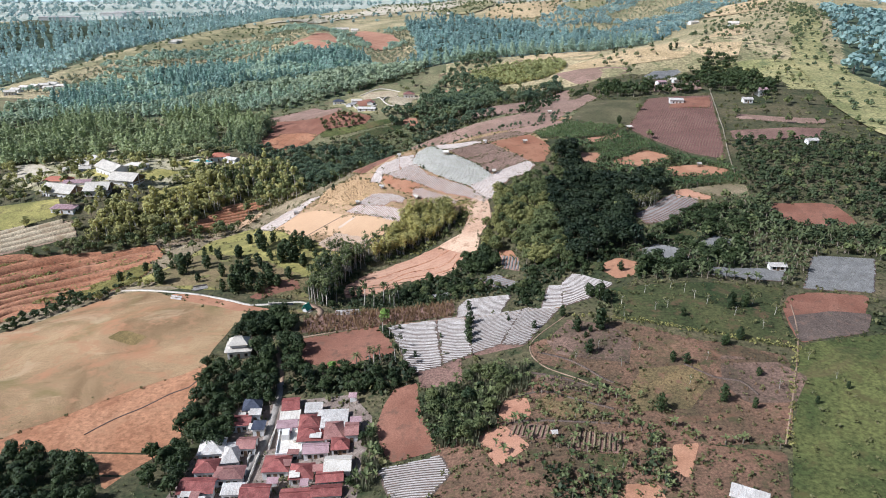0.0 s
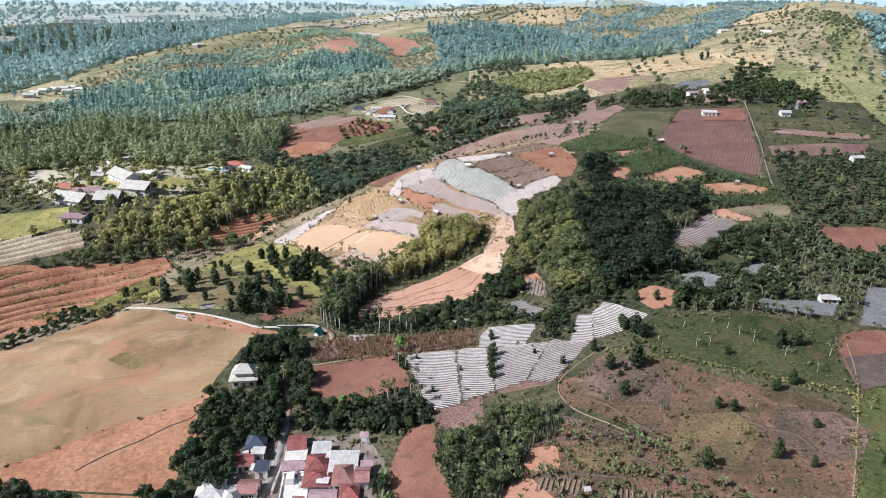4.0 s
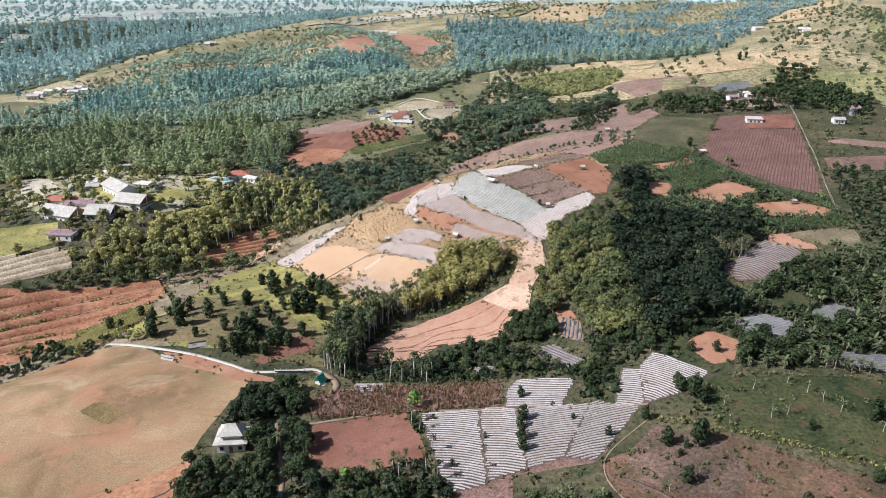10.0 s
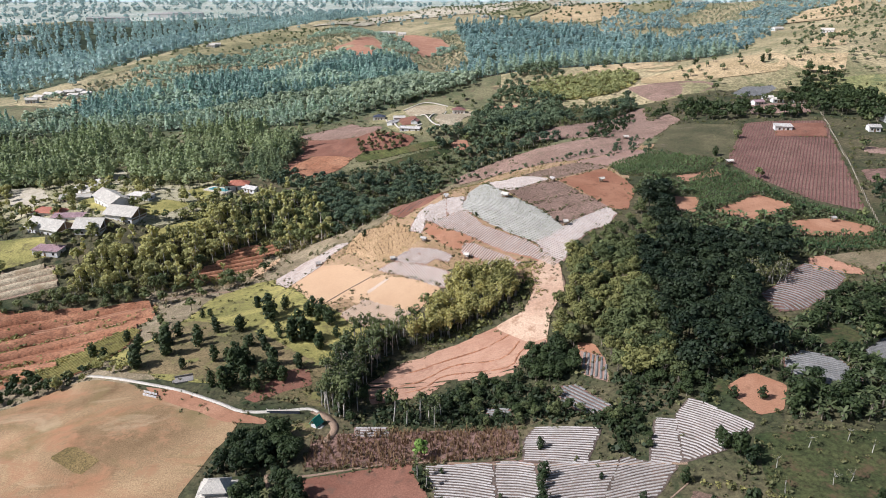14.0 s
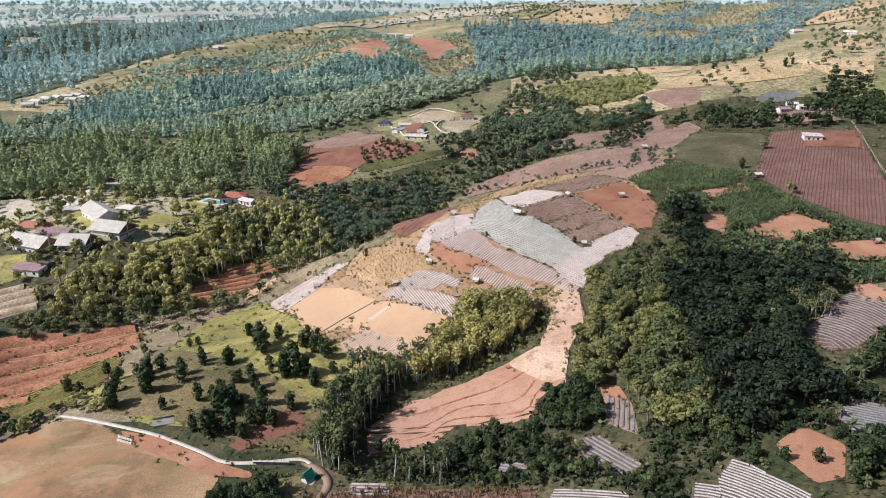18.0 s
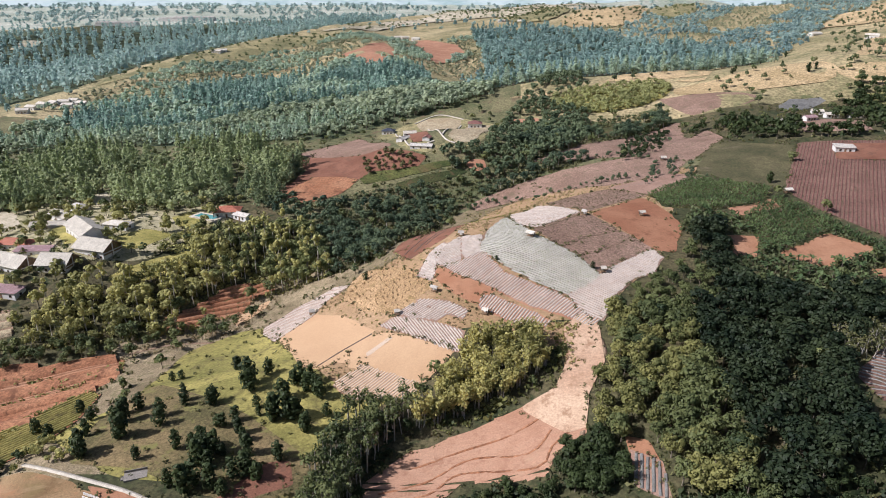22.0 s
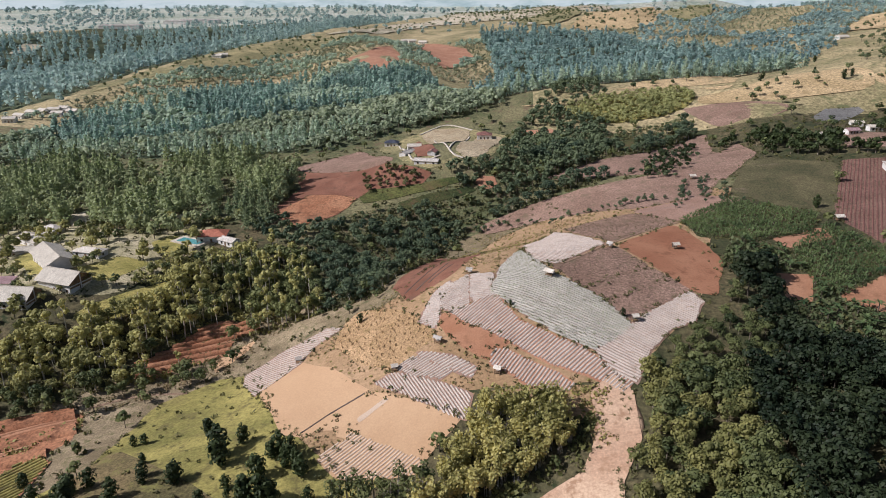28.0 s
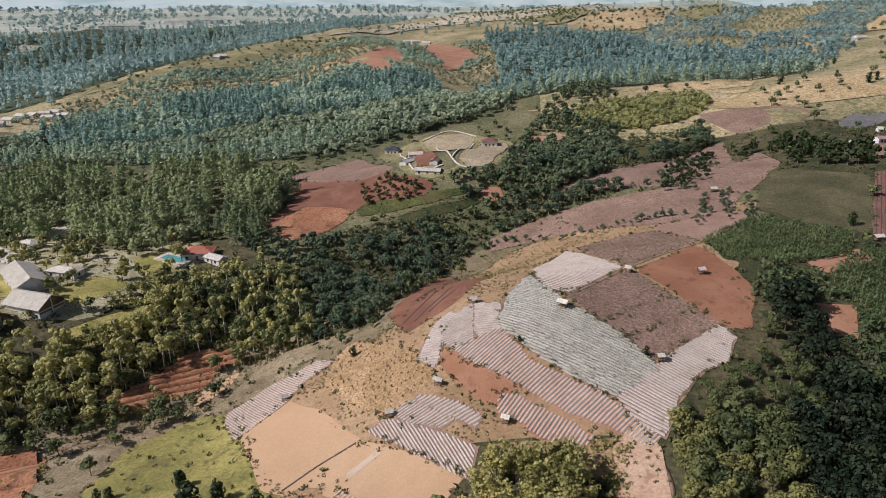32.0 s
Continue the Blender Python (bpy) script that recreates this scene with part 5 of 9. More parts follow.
for k, (path, wide) in enumerate((([(-57.7, 213.1), (-48.5, 214), (-36.5, 216.5), (-24.2, 218.3), (3.3, 212.4), (25.7, 207.9), (41.3, 204.9)], 0.7), ([(113.4, 198.3), (106.4, 178.7), (94.4, 155.5), (82.8, 134.8)], 0.4), ([(40.2, 199.2), (27.7, 186.9), (29.6, 174.5), (41, 164.2), (50, 156)], 0.35), ([(-146.2, 332.9), (-133, 340.8), (-118.1, 343.8)], 1.3), ([(13.7, 270), (16.9, 290.3), (22.5, 299.4), (20.5, 310.2), (17.7, 317.3)], 1.4), ([(-56, 243.0), (-50.6, 239.7), (-47.2, 234.0), (-48.6, 226.8)], 2.3), ([(-52.5, 187.8), (-52.5, 190.0), (-55.3, 199.1), (-60.7, 214.3)], 1.3))):
    road, line = ribbon("dirt_track", path, wide, TRACK, 0.12, 0.02, "dusty pale earth track", "track")
    ROADS.append(line)

road, line = ribbon("erosion_gully", [(-105.5, 165.2), (-100.1, 172), (-93.2, 178.1), (-87.5, 184.3), (-82.4, 187.7), (-80.5, 191.8)], 0.45, SOIL_DARK, 0.1, 0.02, "thin dark erosion gully across the bare slope", "gully")
ROADS.append(line)
road, line = ribbon("hill_path", [(-6, 369.5), (5.5, 367), (25, 390.5), (40, 406), (56.5, 421.5)], 0.8, TRACK, 0.16, 0.03, "narrow dusty path between the hilltop plots", "track")
ROADS.append(line)
for path in ([(-46, 364), (-41, 376), (-38, 392)], [(-42, 363), (-36, 376), (-33, 390)], [(-38, 366), (-31, 381)], [(-45, 385), (-39, 408)]):
    road, line = ribbon("bank_gully", path, 0.7, SOIL_DARK, 0.11, 0.02, "dark erosion gully in the red bank", "gully")
for path in ([(-40, 251), (-25, 256), (-17, 263), (2, 261.5), (6, 268), (13, 274)], [(-37.5, 256), (-26, 260.5), (-15, 268), (0, 267), (6, 274)], [(-31, 265), (-18, 271), (-4, 275), (6, 281), (12, 288)]):
    road, line = ribbon("plot_step", path, 0.6, SOIL_RUST, 0.1, 0.14, "low dark red earth step across the ploughed plot", "earth step")
for path in ([(-86.3, 597), (-67.5, 529), (-51.6, 529.9)], [(-63.6, 605.1), (-47.6, 539.3), (-38.5, 528)], [(-47.6, 539.3), (-40.3, 612.1)], [(-75.5, 620.7), (-59.3, 637.7), (-39.4, 626.2)]):
    road, line = ribbon("garden_path", path, 1.0, CONCRETE, 0.6, 0.1, "pale paved path through the far compound", "path")
    ROADS.append(line)


# plants
def leaves(centres, radii, count, size, rng, out=0.82, flat=1.0):
    """Leaf clumps as small bent quads spread through lobes of a crown."""
    centres, radii = np.array(centres, float), np.array(radii, float)
    pick = rng.integers(0, len(centres), count)
    d = rng.normal(size=(count, 3))
    d /= np.linalg.norm(d, axis=1)[:, None]
    r = rng.uniform(0.55, 1.0, count) ** 0.6
    p = centres[pick] + d * radii[pick] * r[:, None]
    nrm = d * out + rng.normal(size=(count, 3)) * (1 - out) * 0.6
    nrm[:, 2] += 0.25 * flat
    nrm /= np.linalg.norm(nrm, axis=1)[:, None]
    a = np.cross(nrm, rng.normal(size=(count, 3)))
    a /= np.linalg.norm(a, axis=1)[:, None]
    b = np.cross(nrm, a)
    s = size * rng.uniform(0.6, 1.3, count)[:, None]
    droop = nrm * s * 0.25
    v = np.stack([p - a * s, p - b * s * 0.7 - droop * 0.3, p + a * s - droop, p + b * s * 0.7 - droop * 0.3], 1).reshape(-1, 3)
    return v, np.arange(count * 4).reshape(-1, 4)


def stem(points, radii, sides=6):
    """A tapered stem through points."""
    v, f = [], []
    for k, (p, r) in enumerate(zip(points, radii)):
        for j in range(sides):
            t = 2 * math.pi * j / sides
            v.append((p[0] + r * math.cos(t), p[1] + r * math.sin(t), p[2]))
        if k:
            b = k * sides
            f += [(b - sides + j, b - sides + (j + 1) % sides, b + (j + 1) % sides, b + j) for j in range(sides)]
    return np.array(v), np.array(f)


def join(pieces):
    v, f, n = [], [], 0
    for a, b in pieces:
        v.append(a)
        f.append(b + n)
        n += len(a)
    return np.concatenate(v), np.concatenate(f)


def broad_tree(seed, tall, wide, count, size, clear=0.3, lobes=8, slim=1.0):
    """A branched trunk and a lobed crown, as two pieces of geometry."""
    rng = np.random.default_rng(seed)
    lean = rng.uniform(-0.06, 0.06, 2) * tall
    crown_z = tall * (1 + clear) / 2
    half = tall * (1 - clear) / 2
    top = (lean[0], lean[1], tall * 0.82)
    wood = [stem([(0, 0, -0.5), (lean[0] * 0.3, lean[1] * 0.3, tall * 0.35), top], [tall * 0.028, tall * 0.02, tall * 0.006])]
    cs, rs = [], []
    for k in range(lobes):
        t = 2 * math.pi * (k + rng.uniform(-0.3, 0.3)) / max(1, lobes - 1)
        reach = wide * rng.uniform(0.35, 0.68) * slim if k else 0
        z = crown_z + half * (rng.uniform(-0.55, 0.4) / slim if k else 0.45)
        c = (lean[0] + reach * math.cos(t), lean[1] + reach * math.sin(t), z)
        cs.append(c)
        r = wide * rng.uniform(0.36, 0.58)
        rs.append((r, r, r * rng.uniform(0.65, 0.95)))
        if k:
            wood.append(stem([(lean[0] * 0.3, lean[1] * 0.3, tall * rng.uniform(0.25, 0.45)), c], [tall * 0.011, tall * 0.003], 4))
    return join(wood), leaves(cs, rs, count, size, rng)


def ovoid_tree(seed, tall, wide, count, size):
    """A small dense tree with an egg-shaped, uneven crown that reaches nearly to the ground."""
    rng = np.random.default_rng(seed)
    wood = [stem([(0, 0, -0.5), (0, 0, tall * 0.8)], [tall * 0.03, tall * 0.008], 5)]
    cs, rs = [], []
    for k in range(11):
        f = (k + 0.5) / 11
        r = wide * (0.55 + 0.45 * math.sin(math.pi * f ** 0.8)) * rng.uniform(0.85, 1.1)
        t = k * 2.4
        cs.append((0.42 * r * math.cos(t), 0.42 * r * math.sin(t), tall * (0.12 + 0.78 * f)))
        rs.append((r * 0.72, r * 0.72, tall * 0.14))
    return join(wood), leaves(cs, rs, count, size, rng)


def pine_tree(seed, tall, wide, count, size):
    rng = np.random.default_rng(seed)
    wood = stem([(0, 0, -0.5), (0, 0, tall * 0.97)], [tall * 0.018, 0.03], 5)
    cs, rs = [], []
    tiers = 9
    for k in range(tiers):
        f = k / (tiers - 1)
        z = tall * (0.2 + 0.76 * f)
        r = wide * (1 - f) ** 0.75 * rng.uniform(0.75, 1.1) + 0.25
        for j in range(max(1, 4 - k // 3)):
            t = rng.uniform(0, 2 * math.pi)
            cs.append((0.45 * r * math.cos(t), 0.45 * r * math.sin(t), z + rng.uniform(-0.4, 0.4)))
            rs.append((r * 0.62, r * 0.62, tall * 0.05))
    return wood, leaves(cs, rs, count, size, rng, out=0.7)


def slim_tree(seed, tall, count, size, low=0.62, girth=0.19):
    """A bare pale trunk with a few branches and a small crown from the share low of its height upwards."""
    rng = np.random.default_rng(seed)
    b = rng.uniform(-0.4, 0.4, 2)
    wood = join([stem([(0, 0, -0.5), (b[0], b[1], tall * 0.5), (b[0] * 0.5, b[1], tall * 0.95)], [girth, girth * 0.8, girth * 0.28], 5)]
                + [stem([(b[0], b[1], tall * rng.uniform(0.5, 0.75)), (rng.uniform(-1.2, 1.2), rng.uniform(-1.2, 1.2), tall * rng.uniform(0.78, 0.95))], [0.06, 0.02], 4) for _ in range(4)])
    cs = [(rng.uniform(-0.9, 0.9), rng.uniform(-0.9, 0.9), tall * rng.uniform(low, 0.97)) for _ in range(6)]
    return wood, leaves(cs, [(0.9, 0.9, 0.8)] * 6, count, size, rng)


def blades(seed, count, long, wide, tilt, rise):
    """Long arching leaves from one root, as of a banana or a palm head."""
    rng = np.random.default_rng(seed)
    v, f = [], []
    for k in range(count):
        t = 2 * math.pi * (k + rng.uniform(-0.4, 0.4)) / count
        d = np.array((math.cos(t), math.sin(t), 0))
        side = np.array((-d[1], d[0], 0))
        l, n = long * rng.uniform(0.75, 1.1), len(v)
        up = rng.uniform(*tilt)
        for j in range(5):
            u = j / 4
            w = wide * (0.25, 0.9, 1.0, 0.8, 0.1)[j] / 2
            p = d * l * u * math.cos(up) + np.array((0, 0, rise + l * (math.sin(up) * u - 0.75 * u * u * math.cos(up))))
            v += [p - side * w, p + side * w]
        f += [(n + 2 * j, n + 2 * j + 1, n + 2 * j + 3, n + 2 * j + 2) for j in range(4)]
    return np.array(v), np.array(f)


def banana_tree(seed):
    rng = np.random.default_rng(seed)
    return stem([(0, 0, -0.3), (0, 0, 2.0)], [0.16, 0.10], 5), blades(seed, 8, 2.1, 0.55, (0.5, 1.2), 1.9)


def palm_tree(seed, tall):
    rng = np.random.default_rng(seed)
    b = rng.uniform(-0.8, 0.8)
    return stem([(0, 0, -0.3), (b * 0.5, 0, tall * 0.5), (b, 0, tall)], [0.2, 0.15, 0.12], 6), (lambda q: (q[0] + np.array((b, 0, 0)), q[1]))(blades(seed, 17, 3.0, 0.55, (0.1, 0.95), tall))


def bamboo_clump(seed, count):
    """Many thin culms that lean outwards, with feathery tops."""
    rng = np.random.default_rng(seed)
    wood, cs = [], []
    for _ in range(14):
        t, r, h = rng.uniform(0, 6.28), rng.uniform(0.3, 1.0), rng.uniform(6.0, 9.5)
        d = np.array((math.cos(t), math.sin(t)))
        a, b = d * r, d * (r + rng.uniform(0.6, 2.4))
        wood.append(stem([(a[0], a[1], -0.3), (a[0] * 1.2, a[1] * 1.2, h * 0.55), (b[0], b[1], h)], [0.06, 0.05, 0.02], 3))
        for u in (0.55, 0.75, 0.95):
            q = a + (b - a) * u * u
            cs.append((q[0], q[1], h * u))
    return join(wood), leaves(cs, [(0.95, 0.95, 0.8)] * len(cs), count, 0.42, rng, out=0.35)


def bush(seed, wide, count, size):
    rng = np.random.default_rng(seed)
    cs = [(rng.uniform(-0.5, 0.5) * wide, rng.uniform(-0.5, 0.5) * wide, wide * rng.uniform(0.2, 0.55)) for _ in range(5)]
    return stem([(0, 0, -0.2), (0, 0, wide * 0.4)], [0.06, 0.03], 4), leaves(cs, [(wide * 0.5, wide * 0.5, wide * 0.42)] * 5, count, size, rng)


def stalks(seed, count, tall, spread):
    rng = np.random.default_rng(seed)
    v, f = [], []
    for k in range(count):
        p = np.array((rng.uniform(-spread, spread), rng.uniform(-spread, spread), 0))
        a = rng.uniform(0, 6.28)
        side = np.array((math.cos(a), math.sin(a), 0)) * rng.uniform(0.10, 0.25)
        tip = np.array((rng.uniform(-0.5, 0.5), rng.uniform(-0.5, 0.5), tall * rng.uniform(0.6, 1.1)))
        n = len(v)
        v += [p - side * 0.4, p + side * 0.4, p + tip * 0.6 + side, p + tip]
        f.append((n, n + 1, n + 2, n + 3))
    return np.array(v), np.array(f)


def scatter(poly, gap, seed, margin=True, limit=100000, gaps=0.0, keep=None):
    """Uneven places inside an outline, at least about gap apart and off the plots and roads."""
    rng = np.random.default_rng(seed)
    xs, ys = [p[0] for p in poly], [p[1] for p in poly]
    cols = np.arange(min(xs), max(xs) + gap, gap)
    rows = np.arange(min(ys), max(ys) + gap, gap * 0.9)
    x, y = np.meshgrid(cols, rows)
    x = (x + (np.arange(len(rows)) % 2)[:, None] * gap / 2 + rng.uniform(-0.42, 0.42, x.shape) * gap).ravel()
    y = y.ravel() + rng.uniform(-0.42, 0.42, y.size) * gap
    ok = inside(poly, x, y) & (rng.uniform(size=x.size) >= gaps)
    if margin:
        for shape in KEEP if keep is None else keep:
            ok &= ~inside(shape, x, y)
        for line in ROADS:
            for p in line[::1]:
                ok &= (x - p[0]) ** 2 + (y - p[1]) ** 2 > 4.0
    x, y = x[ok], y[ok]
    order = rng.permutation(len(x))[:limit]
    return x[order], y[order]


def thicket(name, x, y, protos, mats, scale, seed, label, category):
    """Uncountable growth as one object: copies of a few plants, each with wood (material 0) and leaves (material 1)."""
    rng = np.random.default_rng(seed)
    z = height(x, y)
    which = rng.integers(0, len(protos), len(x))
    verts, faces, index, n = [], [], [], 0
    for k, (wood, crown) in enumerate(protos):
        v, f = join([wood, crown])
        tone = np.r_[np.zeros(len(wood[1]), int), np.ones(len(crown[1]), int)]
        m = which == k
        c = int(m.sum())
        if not c:
            continue
        s, t = rng.uniform(*scale, c), rng.uniform(0, 6.283, c)
        ca, sa = np.cos(t)[:, None], np.sin(t)[:, None]
        px = (v[:, 0] * ca - v[:, 1] * sa) * s[:, None] + x[m][:, None]
        py = (v[:, 0] * sa + v[:, 1] * ca) * s[:, None] + y[m][:, None]
        pz = v[:, 2] * s[:, None] * rng.uniform(0.88, 1.12, c)[:, None] + z[m][:, None]
        verts.append(np.stack([px, py, pz], -1).reshape(-1, 3))
        faces.append((f[None] + (np.arange(c) * len(v))[:, None, None] + n).reshape(-1, 4))
        index.append(np.tile(tone, c))
        n += c * len(v)
    if not verts:
        return None
    ob = part(name, mesh_of(name, np.concatenate(verts), np.concatenate(faces), mats, np.concatenate(index)), None)
    return tagged(ob, label, category, kind="stuff")


def tree_kind(name, wood, crown, bark, leaf, label, category="tree", group=""):
    """A master tree with its trunk and crown, to be copied."""
    ob = root(name, 0, -350, level(0, -350), 0, label, category, group)
    part("trunk", mesh_of("trunk", *wood, [bark]), bark, ob)
    part("crown", mesh_of("crown", *crown, [leaf]), leaf, ob)
    return ob


MASTERS = []


def masters(count, name, make, bark, leaf, label, category="tree", group=""):
    out = []
    for k in range(count):
        wood, crown = make(k)
        out.append(tree_kind(name, wood, crown, bark, leaf, label, category, group))
    MASTERS.extend(out)
    return out


def plant(kinds, x, y, scale, seed):
    rng = random.Random(seed)
    for px, py in zip(x, y):
        k = rng.choice(kinds)
        s = rng.uniform(*scale)
        m = pose(px, py, level(px, py), rng.uniform(-3, 3), rng.uniform(-3, 3), rng.uniform(0, 360)) @ Matrix.Diagonal((s, s, s * rng.uniform(0.9, 1.12), 1))
        ob = copy_thing(k, m)
        ob.matrix_basis = m


WOOD_TREE = masters(5, "tree", lambda k: broad_tree(11 + k, 8.5, 3.4, 760, 0.37, 0.25, 10), BARK, LEAF_WOOD, "dense green broadleaf tree of the dark wood", group="trees of the dark wood")
RIM_TREE = masters(4, "tree", lambda k: broad_tree(21 + k, 8.5, 3.2, 700, 0.37, 0.2, 11), BARK, LEAF_RIM, "tree on the rim of the dark wood, leaves coloured as sunlit", group="trees of the dark wood")
DARK_TREE = masters(4, "tree", lambda k: ovoid_tree(31 + k, 4.6, 1.25 + 0.12 * k, 430, 0.27), BARK, LEAF_DARK, "small dark rounded tree on open grass", group="trees on the pasture")
GOLD_TREE = masters(3, "tree", lambda k: bamboo_clump(51 + k, 620), BARK_PALE, LEAF_YELLOW, "feathery yellow-green bamboo clump", "bamboo", "bamboo clumps")
SLIM_TREE = masters(4, "slender_tree", lambda k: slim_tree(71 + k, 8.4, 120, 0.30, 0.74), BARK_PALE, LEAF_WOOD, "slender tree with a bare pale trunk", group="slender pale-trunked trees")
STUMP_TREE = masters(3, "pollard_tree", lambda k: slim_tree(91 + k, 3.6, 40, 0.24, 0.62, 0.09), BARK_PALE, LEAF_SCRUB, "thin pollarded tree with a pale trunk on pasture", group="pollarded pasture trees")
VILLAGE_TREE = masters(4, "shade_tree", lambda k: broad_tree(151 + k, 8.0, 3.2, 700, 0.37, 0.2, 10), BARK, LEAF_DARK, "dark dense shade tree beside the village", group="shade trees by the village")
PALM = masters(2, "palm_tree", lambda k: palm_tree(111 + k, 6.5), BARK, LEAF_SCRUB, "coconut palm with arching fronds", "palm")
BANANA = masters(3, "banana_plant", lambda k: banana_tree(121 + k), BARK, LEAF_BANANA, "banana plant with torn green leaves", "banana plant", "banana plants")
BRIGHT = masters(1, "tree", lambda k: broad_tree(141 + k, 5.5, 2.1, 320, 0.36, 0.2, 7), BARK, foliage("bright_green_leaves", (0.06, 0.12, 0.02), (0.20, 0.30, 0.06)), "bright green young tree beside the mulched beds")

